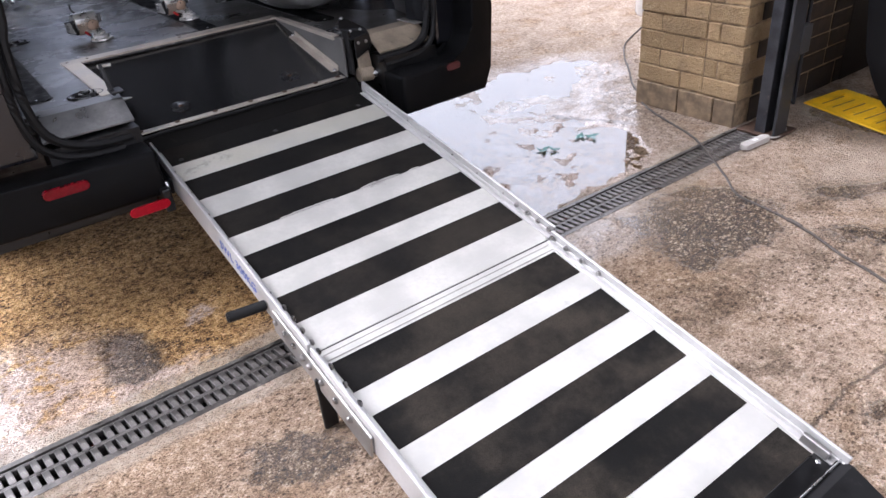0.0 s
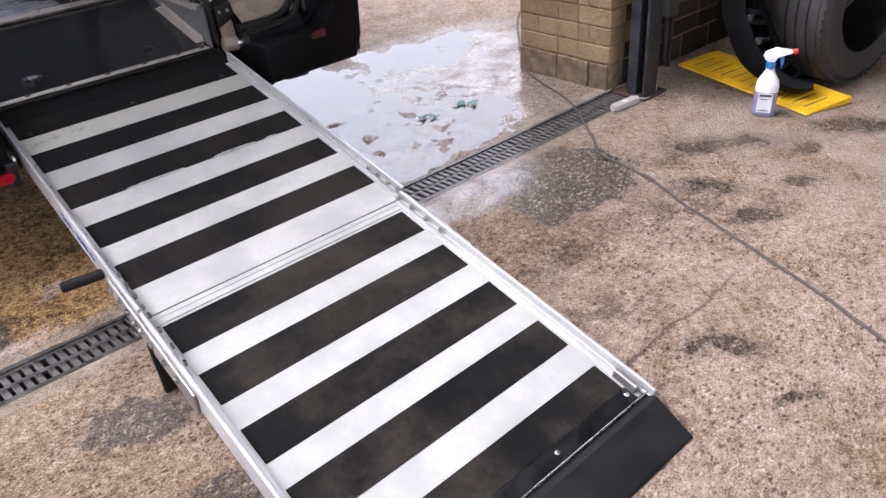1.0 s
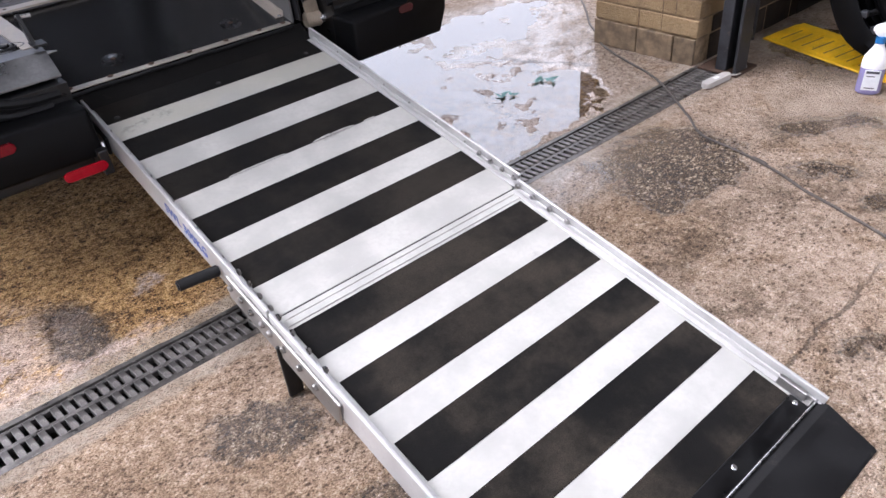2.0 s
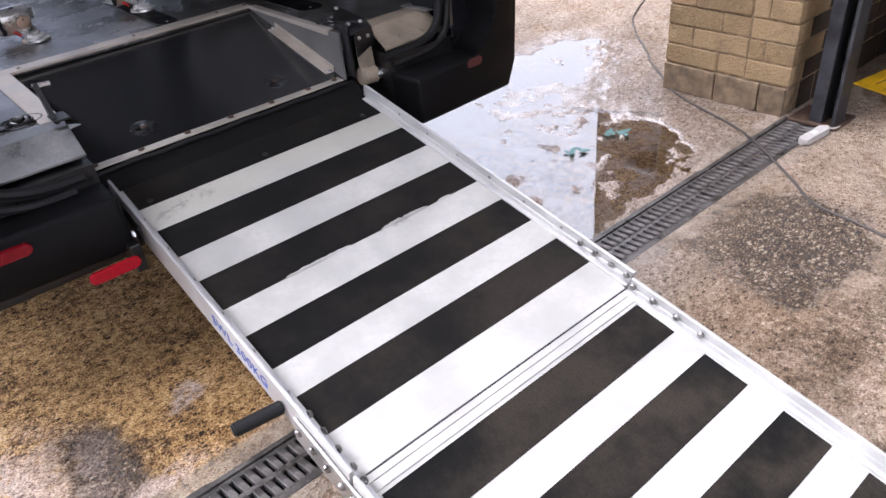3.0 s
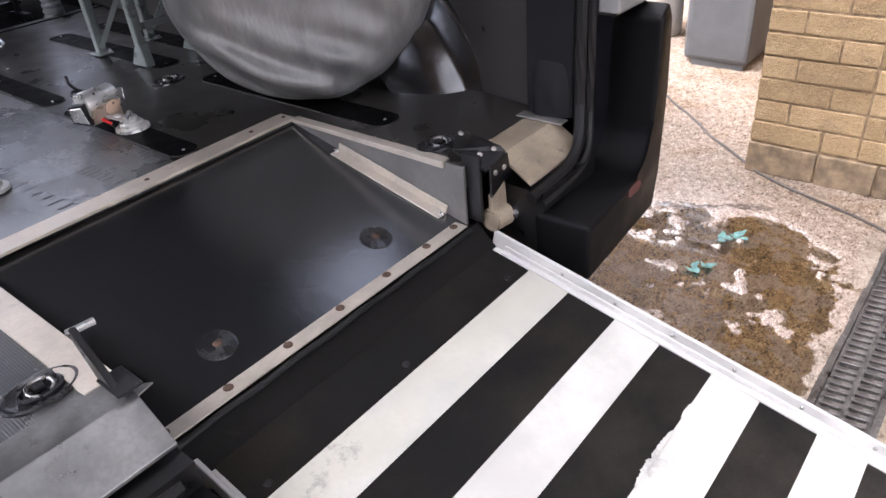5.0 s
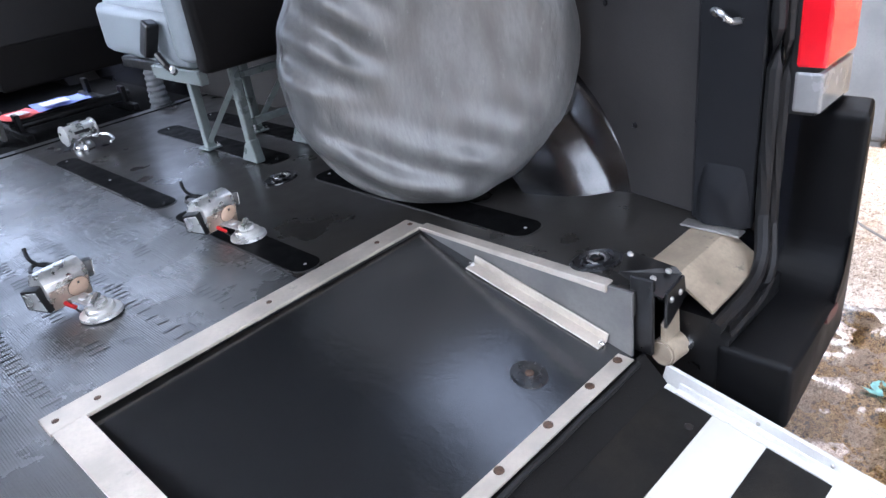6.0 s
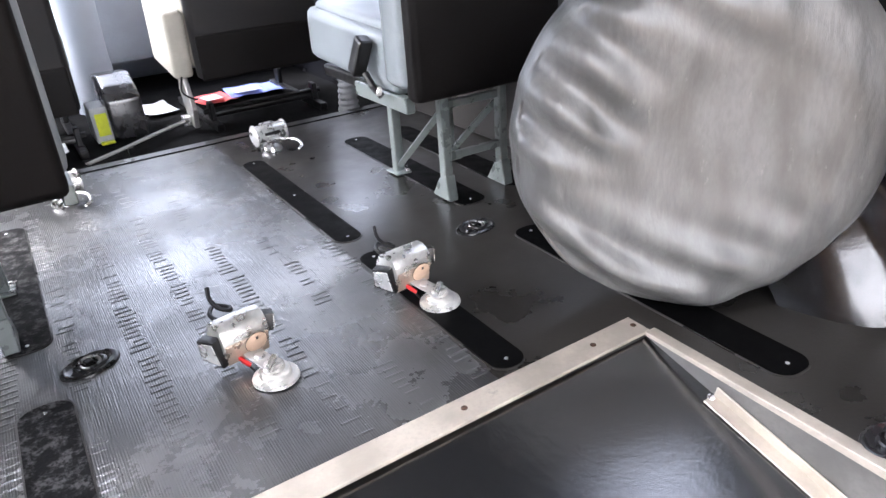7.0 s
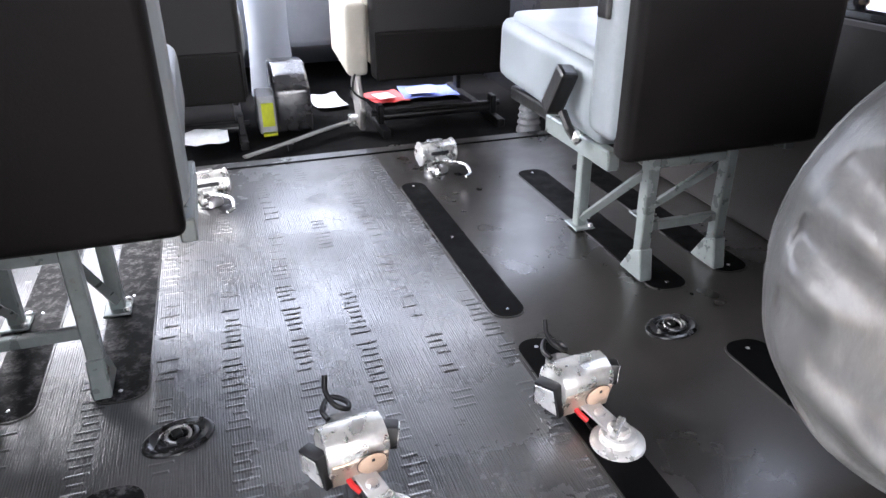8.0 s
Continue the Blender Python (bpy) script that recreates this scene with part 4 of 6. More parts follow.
    for x in (-0.315, 0.315, 0.0):
        part("screw", dome(RAMP @ Vector((x, down(-0.135), 0.0022)), RAMP.to_3x3() @ Vector((0, 0, 1)), 0.008, 0.002), BLACK_PART, t)
    # toe flap that lies on the ground
    part("flap_bar", rb(-0.350, 0.350, end - 0.030, end + 0.014, 0.001, 0.006, 0.002), BLACK_PART, t, "black riveted flap bar")
    for x in (-0.33, -0.11, 0.11, 0.335):
        part("rivet", dome(RAMP @ Vector((x, end - 0.004, 0.006)), RAMP.to_3x3() @ Vector((0, 0, 1)), 0.006, 0.003), ZINC, t)
    loc = pose(R_X, R_Y, 0, 0, 0, R_TURN)
    d0 = (end - 0.028) / STRETCH
    pr = [(d0, 0.020), (d0 - 0.012, 0.0185), (d0 - 0.03, 0.024), (d0 - 0.05, 0.020), (d0 - 0.132, 0.007), (d0 - 0.137, 0.002), (d0 - 0.01, 0.002), (d0, 0.010)]
    bm = side_prism(pr, -0.372, 0.374, 0.0012, loc)
    for v in bm.verts:                          # the flap narrows towards its lip
        v.co.x *= 1 - 0.085 * max(0.0, min(1.0, (R_Y + d0 - 0.012 - v.co.y) / 0.12))
    part("toe_flap", bm, RUBBER, t, "black rubber toe flap on the ground")
    part("flap_hinge_rod", rod(loc @ Vector((-0.37, d0 - 0.006, 0.0225)), loc @ Vector((0.376, d0 - 0.006, 0.0225)), 0.0022, 8), ZINC, t)
    part("end_lug", rb(0.350, 0.362, end - 0.012, end + 0.050, 0.004, 0.028, 0.002), ALU_DULL, t)
    # load mark on the outer side of the rail
    cu = bpy.data.curves.new("load_mark", "FONT")
    cu.body, cu.size, cu.extrude, cu.space_character = "SWL 300KG", 0.040, 0.0004, 1.08
    tmp = new("load_mark", cu)
    bpy.context.view_layer.update()
    me = bpy.data.meshes.new_from_object(tmp.evaluated_get(bpy.context.evaluated_depsgraph_get()))
    bpy.data.objects.remove(tmp)
    m = RAMP @ Matrix.Translation((-0.3768, down(-0.55), -0.018)) @ Matrix(((0, 0, -1, 0), (-1, 0, 0, 0), (0, 1, 0, 0), (0, 0, 0, 1)))
    me.transform(PLACE[t].inverted() @ m)
    me.materials.clear()
    me.materials.append(INK_BLUE)
    ob = new("load_mark", me)
    ob.parent = t
    ob["label"] = "blue load marking reading SWL 300KG"
    return t


ramp()

# ---- the van ----
F = 0.578                    # floor
VX, VO, VI = -0.08, 0.96, 0.92   # middle line, half width outside and inside
XL, XR = VX - VI, VX + VI


def slope_z(y):
    return 0.447 + (y - 0.02) * (0.568 - 0.447) / 0.50


def van():
    t = thing("van", (VX, 2.0, 0.0), 0, "dark wheelchair accessible van with its rear open", "van")
    # floor round the sunken ramp well
    part("floor_panel", box(-0.64, 0.060, 0.530, 2.36, F - 0.05, F), VINYL, t, "dark ribbed vinyl floor with worn shine")
    part("floor_panel", box(XL, -0.64, 0.0, 2.36, F - 0.05, F), VINYL, t)
    part("floor_panel", box(-0.64, -0.41, 0.0, 0.530, F - 0.05, F), VINYL, t)
    part("floor_panel", box(0.060, XR, 0.530, 2.36, F - 0.05, F), FLOOR_PLAIN, t, "plain worn dark vinyl floor")
    part("floor_panel", box(0.366, XR, 0.0, 0.530, F - 0.05, F), FLOOR_PLAIN, t)
    part("cab_floor", box(XL, XR, 2.375, 4.2, F - 0.11, F - 0.035), CARPET, t, "black carpeted cab floor")
    part("floor_edge_trim", box(XL, XR, 2.298, 2.306, F, F + 0.003), PIT, t)
    # sunken well
    bm = bmesh.new()
    x0, x1 = -0.402, 0.360
    vs = [bm.verts.new(p) for p in ((x0, 0.0, slope_z(0.0)), (x1, 0.0, slope_z(0.0)), (x1, 0.535, slope_z(0.53)), (x0, 0.535, slope_z(0.53)),
                                    (x0, 0.0, 0.41), (x1, 0.0, 0.41), (x1, 0.535, 0.53), (x0, 0.535, 0.53))]
    for q in ((0, 1, 2, 3), (7, 6, 5, 4), (0, 4, 5, 1), (1, 5, 6, 2), (2, 6, 7, 3), (3, 7, 4, 0)):
        bm.faces.new([vs[i] for i in q])
    part("well_plate", bm, PLATE, t, "glossy black sloping plate in the floor well")
    part("well_cross_trim", prism([(-0.458, 0.512), (0.366, 0.528), (0.366, 0.584), (-0.458, 0.570)], F - 0.002, F + 0.005, 0.0015, seg=1), ALU_TRIM, t, "aluminium trim strip")
    part("well_side_trim", prism([(-0.455, 0.511), (-0.402, 0.512), (-0.402, 0.02), (-0.450, 0.02)], F - 0.002, F + 0.005), ALU_TRIM, t, "aluminium trim strip")
    for x, s in ((0.360, 1), (-0.402, -1)):
        bm = side_prism([(0.0, slope_z(0.0)), (0.535, slope_z(0.53)), (0.535, F), (0.0, F)], min(x, x + 0.006 * s), max(x, x + 0.006 * s))
        part("well_side_plate", bm, SIDE_STEEL, t)
    # right side: bright folded edge and the retaining angle on the slope
    part("well_edge_trim", side_prism([(0.05, F + 0.004), (0.53, F + 0.004), (0.53, F - 0.004), (0.05, F - 0.012)], 0.354, 0.379, 0.001, seg=1), ALU_TRIM, t, "bright aluminium edge trim")
    bm = bmesh.new()
    ang = math.degrees(math.atan2(slope_z(0.5) - slope_z(0), 0.5))
    bm = box(-0.03, 0.0, -0.165, 0.165, 0.0, 0.004, 0.001, pose(0.358, 0.212, slope_z(0.212) + 0.001, ang, 0, 0), 1)
    bm = box(-0.004, 0.0, -0.165, 0.165, 0.0, 0.022, 0.001, pose(0.358, 0.212, slope_z(0.212) + 0.001, ang, 0, 0), 1, bm)
    part("retaining_angle", bm, ALU_TRIM, t, "aluminium angle strip")
    for y in (0.055, 0.370):
        part("screw", dome((0.345, y, slope_z(y) + 0.005), (0, -0.2, 1), 0.007, 0.004), ZINC, t)
    # rear strip with its bolts
    m = pose(-0.02, 0.010, 0.4435, 0, 0, 0)
    part("rear_strip", box(-0.375, 0.370, -0.020, 0.022, 0.0, 0.004, 0.001, m, 1), ALU_TRIM, t, "aluminium strip with rusty bolts")
    for x in (-0.356, -0.238, -0.112, 0.013, 0.139, 0.260, 0.350):
        part("strip_bolt", dome(m @ Vector((x, 0.002, 0.004)), (0, 0, 1), 0.009, 0.004), RUST_BOLT, t)
    part("hinge_rubber", tube([m @ Vector((x, -0.028, -0.006 + 0.0015 * math.sin(x * 40))) for x in [-0.37 + 0.02 * i for i in range(38)]], 0.006, 8), RUBBER, t)
    bm = side_prism([(-0.062, 0.390), (-0.012, 0.4385), (-0.006, 0.4385), (-0.006, 0.425), (-0.062, 0.380)], -0.392, 0.384)
    part("hinge_apron", bm, GRIP, t, "black gritty apron over the ramp hinge")
    # round bungs in the well plate
    for x, y in ((-0.213, 0.096), (0.187, 0.102)):
        mm = Matrix.Translation((x, y, slope_z(y) + 0.0005)) @ pose(0, 0, 0, ang)
        part("rubber_bung", lathe([(0, 0.004), (0.010, 0.004), (0.014, 0.002), (0.028, 0.0025), (0.034, 0.001), (0.035, -0.002)], 24, mm), DISH, t, smooth=50)
        part("bung_bolt", dome(mm @ Vector((0, 0, 0.003)), (0, 0, 1), 0.009, 0.004), RUST_BOLT, t)
    for x, y in ((-0.440, 0.541), (-0.372, 0.542), (-0.033, 0.550), (0.25, 0.555), (0.352, 0.557)):
        part("screw", dome((x, y, F + 0.005), (0, 0, 1), 0.006, 0.002), RUST_BOLT, t)
    # sloping sills either side of the opening
    for a, b in ((-0.655, -0.405), (0.446, 0.664)):
        part("sill_plate", side_prism([(-0.108, 0.531), (-0.035, F + 0.002), (0.03, F + 0.003), (0.03, F - 0.004), (-0.035, F - 0.005), (-0.108, 0.524)], a, b, 0.001, seg=1), SILL_STEEL if a < 0 else SILL_TAN, t, "dull worn sill plate")
        part("sill_core", box(a, b, -0.14, 0.02, 0.34, 0.515), BLACK_PART, t)
        part("sill_core", box(a + 0.002, b, -0.036, 0.0, 0.5155, F - 0.008), BLACK_PART, t)
    part("under_beam", box(XL + 0.05, XR - 0.05, 0.02, 0.5, 0.30, 0.40), BLACK_PART, t)
    # bumper: low steps beside the ramp that sweep up into tall corners
    for s, xi in ((1, 0.440), (-1, -0.402)):
        xo = VX + s * VO
        pts = [(xi, 0.335), (xi, 0.470)]
        xs0 = xo - s * 0.21
        for i in range(9):
            u = i / 8
            ang2 = u * math.pi / 2
            pts.append((xs0 + s * 0.10 * math.sin(ang2), 0.470 + 0.10 * (1 - math.cos(ang2))))
        pts += [(xs0 + s * 0.105, 0.80), (xo - s * 0.05, 0.82), (xo - s * 0.012, 0.78), (xo, 0.62), (xo - s * 0.012, 0.40), (xo - s * 0.05, 0.325)]
        if s < 0:
            pts = pts[::-1]
        bm = back_prism(pts, -0.250, -0.118, 0.014, seg=3)
        for v in bm.verts:                      # the bumper sweeps forward towards its corner
            u = max(0.0, (v.co.x - 0.44) / 0.44) if s > 0 else max(0.0, (-0.44 - v.co.x) / 0.60)
            v.co.y += 0.045 * u ** 2.2
        part("bumper", bm, PLASTIC, t, "textured black plastic bumper", smooth=35)
        bm = box(min(xo - s * 0.032, xo + s * 0.008), max(xo - s * 0.032, xo + s * 0.008), -0.16, 0.36, 0.325, 0.80, 0.012, seg=3)
        part("bumper_side", bm, PLASTIC, t, smooth=35)
        rx0, rx1, rz = ((0.635, 0.695, 0.455), (-0.712, -0.594, 0.434))[0 if s > 0 else 1]
        ry = 0.045 * ((rx1 - 0.44) / 0.44) ** 2.2 if s > 0 else 0.045 * ((-0.44 - rx1) / 0.60) ** 2.2
        part("rear_reflector", back_prism(rounded(rx0, rx1, rz - 0.013, rz + 0.013, 0.011), ry - 0.2535, ry - 0.23, 0.002, seg=1), RED_DEEP if s < 0 else LENS_DARK, t, "dark red bumper reflector")
        # rubber door seal along the sill and up the pillar
        xp = VX + s * 0.70
        path = [(xi - s * 0.03, -0.135, 0.492), (xi + s * 0.08, -0.14, 0.492), (xp - s * 0.06, -0.14, 0.505), (xp + s * 0.01, -0.14, 0.56), (xp + s * 0.018, -0.14, 0.70), (xp + s * 0.015, -0.13, 1.2), (xp - s * 0.02, -0.10, 2.05)]
        if s < 0:
            path = [(-0.432, -0.135, 0.492), (-0.52, -0.14, 0.497), (-0.60, -0.14, 0.520), (-0.648, -0.138, 0.57), (-0.664, -0.135, 0.66), (-0.657, -0.13, 0.80), (-0.630, -0.12, 1.0), (-0.60, -0.10, 2.05)]
        if s > 0:
            path = [(0.425, -0.122, 0.512), (0.55, -0.122, 0.518), (0.625, -0.115, 0.545), (0.662, -0.098, 0.61), (0.670, -0.092, 0.70), (0.670, -0.090, 1.2), (0.64, -0.07, 2.05)]
        part("door_seal", tube(smooth_line(path, 8), 0.013, 8), RUBBER, t)
        part("door_seal", tube(smooth_line([(x + s * (0.028 if s < 0 else 0.020), y - 0.012, z - 0.022) for x, y, z in path], 8), 0.011, 8), RUBBER, t)
        # rear pillar and lamp
        xa, xb = (-0.678 if s < 0 else 0.690), xo - s * 0.02
        dy = 0.0 if s < 0 else 0.035
        part("rear_pillar", back_prism([(xa, 0.50), (xb, 0.50), (xb, 1.2), (xb - s * 0.06, 2.14), (xa, 2.14)] if s > 0 else [(xa, 0.50), (xa, 2.14), (xb - s * 0.06, 2.14), (xb, 1.2), (xb, 0.50)], -0.145 + dy, 0.02 + dy, 0.012), PAINT, t)
        lamp = part("tail_lamp", box(min(xa, xb - s * 0.02), max(xa, xb - s * 0.02), -0.160 if s > 0 else -0.175, -0.14 + dy, 0.815, 1.40, 0.008), BLACK_PART, t)
        part("lens", box(min(xa - 0.002, xb - s * 0.024), max(xa - 0.002, xb - s * 0.024), -0.168 if s > 0 else -0.183, -0.12 if s > 0 else -0.172, 0.822, 0.893, 0.005), LAMP_CLEAR, lamp, "smoky clear lamp lens")
        part("lens", box(min(xa - 0.002, xb - s * 0.024), max(xa - 0.002, xb - s * 0.024), -0.170 if s > 0 else -0.185, -0.12 if s > 0 else -0.172, 0.900, 1.395, 0.006), LAMP_RED, lamp, "bright red lamp lens")
    part("reflector_strip", back_prism(rounded(-0.526, -0.412, 0.309, 0.336, 0.012), -0.282, -0.274, 0.002, seg=1), RED, t, "bright red reflector strip below the bumper")
    part("reflector_bracket", box(-0.425, -0.40, -0.276, -0.20, 0.29, 0.36, 0.004), BLACK_PART, t)
    part("valance", box(XL + 0.1, -0.40, -0.19, -0.15, 0.29, 0.34, 0.01), BLACK_PART, t)
    # body shell: sides with windows, roof, front
    for s in (-1, 1):
        xo, xi2 = VX + s * VO, VX + s * VI
        a, b = min(xo, xi2), max(xo, xi2)
        low = ((0.0, 4.1, 0.42, 1.12),) if s > 0 else ((0.0, 1.72, 0.42, 1.12), (1.72, 2.50, 0.42, 0.90), (2.50, 4.1, 0.42, 1.12))
        for y0, y1, z0, z1 in low + ((0.0, 3.42, 1.90, 2.14), (0.0, 0.06, 1.12, 1.90), (1.30, 1.42, 1.12, 1.90), (2.50, 2.65, 1.12, 1.90)):
            part("body_side", box(a, b, y0, y1, z0, z1, 0.006, seg=1), PAINT, t)
        for y0, y1 in ((0.06, 1.30), (1.42, 2.50), (2.65, 3.5)) if s > 0 else ((0.06, 1.30), (2.65, 3.5)):
            g = part("side_window", box(xo - 0.012 * s - 0.003, xo - 0.012 * s + 0.003, y0, y1, 1.12, 1.90), GLASS, t, "tinted side window")
            g.visible_shadow = False
        part("side_trim", box(min(xi2, xi2 - 0.03 * s), max(xi2, xi2 - 0.03 * s), 1.1 if s > 0 else 0.06, 2.4 if s > 0 else 1.28, F, 1.10, 0.008, seg=1), LINING, t, "grey interior side trim")
    part("roof", prism(rounded(VX - 0.955, VX + 0.955, -0.10, 3.42, 0.12), 2.12, 2.19, 0.02), PAINT, t)
    part("headlining", box(VX - 0.915, VX + 0.915, -0.06, 3.30, 2.098, 2.118, 0.008, seg=1), HEADLINING, t, "grey cloth headlining")
    part("dashboard", side_prism([(3.55, 0.70), (3.50, 1.05), (3.7, 1.15), (4.15, 1.12), (4.15, 0.55), (3.9, 0.55)], XL, XR, 0.02), DASH, t, "pale grey dashboard")
    part("bonnet", side_prism([(4.1, 0.45), (4.1, 1.12), (4.5, 1.05), (4.95, 0.90), (5.05, 0.6), (5.0, 0.40)], VX - 0.82, VX + 0.82, 0.04), PAINT, t)
    ws = part("windscreen", side_prism([(4.10, 1.12), (4.12, 1.12), (3.39, 2.15), (3.36, 2.15)], VX - 0.78, VX + 0.78), GLASS, t, "sloping windscreen")
    ws.visible_shadow = False
    for s in (-1, 1):
        xo = VX + s * (VO - 0.03)
        part("front_pillar", side_prism([(4.06, 1.10), (4.14, 1.10), (3.44, 2.14), (3.34, 2.14)], xo - 0.03, xo + 0.03, 0.008, seg=1), PAINT, t)
    for wx in (-1, 1):
        for wy in (0.72, 3.75):
            x = VX + wx * (VO - 0.10)
            mm = Matrix.Translation((x, wy, 0.315)) @ Matrix.Rotation(radians(90 * wx), 4, "Y")
            w = part("wheel", lathe([(0.20, -0.10), (0.30, -0.10), (0.315, -0.08), (0.315, 0.06), (0.295, 0.085), (0.21, 0.09), (0.20, 0.07)], 40, mm), TYRE, t, "dark tyre", smooth=40)
            part("rim", lathe([(0.20, 0.07), (0.19, 0.04), (0.06, 0.03), (0.05, 0.06), (0, 0.06)], 32, mm), ALU_DULL, w, smooth=40)
    return t


VAN = van()


# ---- van fittings ----
def pivot_brackets():
    b = thing("pivot_bracket", (0.385, 0.01, 0.42), 0, "black steel ramp pivot bracket bolted to the van floor", "bracket")
    slim = lambda x, y, z: Vector((0.376 + (x - 0.376) * 0.86, -0.014 + (y + 0.014) * 0.72, z))
    part("post", box(0.372, 0.381, -0.034, 0.012, 0.45, 0.606, 0.002, seg=1), BLACK_PART, b, "black bracket upright")
    tilt = Vector((-0.15, -0.45, 0.88)).normalized()

    def web(corners, thick):
        bm = bmesh.new()
        top, low = [bm.verts.new(p + tilt * thick) for p in corners], [bm.verts.new(p - tilt * thick) for p in corners]
        last = len(corners)
        for k in range(last):
            bm.faces.new((top[k], top[k - 1], low[k - 1], low[k]))
        for k in range(1, last - 1):
            bm.faces.new((top[0], top[k], top[k + 1]))
            bm.faces.new((low[0], low[k + 1], low[k]))
        return bm

    part("gusset", web([slim(*p) for p in ((0.372, 0.052, 0.604), (0.374, 0.040, 0.642), (0.384, 0.022, 0.646), (0.448, -0.050, 0.604), (0.452, -0.064, 0.592), (0.372, -0.064, 0.576))], 0.0028), BLACK_PART, b, "triangular black gusset plate")
    part("face_plate", back_prism([(0.381, 0.584), (0.442, 0.592), (0.450, 0.552), (0.436, 0.536), (0.381, 0.512)], -0.056, -0.050, 0.001, seg=1), BLACK_PART, b)
    part("pivot_block", rod((0.385, -0.044, 0.452), (0.440, -0.049, 0.449), 0.026, 20, bevel=0.004), SILL_TAN, b, "tan cast pivot block", smooth=40)
    part("pivot_lug", back_prism([(0.388, 0.512), (0.436, 0.532), (0.442, 0.462), (0.392, 0.452)], -0.052, -0.038, 0.003, seg=1), SILL_TAN, b, "tan cast lug under the face plate")
    part("pivot_pin", rod((0.40, -0.054, 0.452), (0.470, -0.068, 0.448), 0.014, 16, bevel=0.002), ZINC, b, smooth=40)
    for p in ((0.381, 0.026, 0.643), (0.388, -0.030, 0.603), (0.428, -0.044, 0.604)):
        part("bolt", dome(slim(*p), tilt, 0.0062, 0.0045), ALU_DULL, b)
    for x in (0.395, 0.426):
        part("bolt", dome((x, -0.056, 0.566), (0, -1, 0), 0.0062, 0.0045), ALU_DULL, b)
    c = thing("ramp_latch", (-0.425, 0.04, 0.59), 0, "black steel ramp latch lever standing on the sill", "latch")
    part("lever", side_prism([(-0.035, 0.588), (0.010, 0.588), (0.060, 0.660), (0.046, 0.668)], -0.428, -0.418, 0.0015, seg=1), BLACK_PART, c)
    part("foot", box(-0.432, -0.395, -0.045, 0.012, 0.5945, 0.600, 0.0015, seg=1), BLACK_PART, c)
    part("pin", rod((-0.430, 0.052, 0.660), (-0.392, 0.052, 0.657), 0.0055, 10), ZINC, c)
    part("side_wing", prism([(-0.418, 0.02), (-0.418, -0.03), (-0.375, -0.02)], 0.566, 0.569), ALU_DULL, c)


def floor_inlays():
    spots = [(-0.655, -0.562, 0.12, 1.00, "dark scuffed floor inlay plate"), (-0.664, -0.570, 1.20, 1.93, "dark seat mounting plate let into the floor"), (0.424, 0.514, 0.29, 1.035, "dark floor inlay plate"),
             (0.424, 0.516, 1.235, 2.00, "dark seat mounting plate let into the floor"), (0.066, 0.142, 1.24, 2.01, "long black floor inlay plate"), (0.066, 0.142, 0.590, 1.16, "long black floor inlay plate"), (0.60, 0.69, 1.26, 2.00, "dark seat mounting plate let into the floor"), (-0.83, -0.745, 1.2, 1.9, "dark seat mounting plate let into the floor")]
    for x0, x1, y0, y1, lab in spots:
        t = thing("floor_inlay", ((x0 + x1) / 2, (y0 + y1) / 2, F), 0, lab, "floor plate", "plates let into the van floor")
        part("rim", prism(rounded(x0, x1, y0, y1, 0.036), F + 0.0002, F + 0.0022), FLOOR_PLAIN, t)
        part("plate", prism(rounded(x0 + 0.003, x1 - 0.003, y0 + 0.003, y1 - 0.003, 0.033), F + 0.0002, F + 0.0030), PIT_WORN if x0 < 0 else PIT, t)
        for y in (y0 + 0.03, y1 - 0.03, (y0 + y1) / 2):
            part("screw", dome(((x0 + x1) / 2, y, F + 0.003), (0, 0, 1), 0.004, 0.0015), ZINC, t)


def raised_dashes():
    verts, faces = [], []
    for k in range(9):
        x = -0.90 + 0.118 * k
        y = 0.600 + 0.006 * (k % 3)
        while y < 2.26:
            n1 = noise.noise(Vector((x * 7, y * 2.6, 2.0)))
            if n1 > -0.30 and random.random() > 0.22 and not (y < 1.16 and -0.66 < x < -0.55 and y < 1.01):
                w, d, u = 0.016 + random.uniform(-0.004, 0.004), 0.0042, x + 0.014 * noise.noise(Vector((k, y * 3.0, 5.0))) + random.uniform(-0.004, 0.004)
                n = len(verts)
                verts += [(u - w, y - d, F + 0.0001), (u + w, y - d, F + 0.0001), (u + w, y + d, F + 0.0001), (u - w, y + d, F + 0.0001), (u - w + 0.002, y, F + 0.0010), (u + w - 0.002, y, F + 0.0010)]
                faces += [(n, n + 1, n + 5, n + 4), (n + 2, n + 3, n + 4, n + 5), (n + 1, n + 2, n + 5), (n + 3, n, n + 4)]
            y += 0.0195 if n1 < 0.25 else 0.039
    me = bpy.data.meshes.new("dash_relief")
    me.from_pydata(verts, [], faces)
    me.materials.append(VINYL)
    ob = new("dash_relief", me)
    ob.parent = VAN
    ob.matrix_parent_inverse = PLACE[VAN].inverted()
    tagged(ob, "small raised dashes all over the ribbed vinyl", "", "", "stuff")


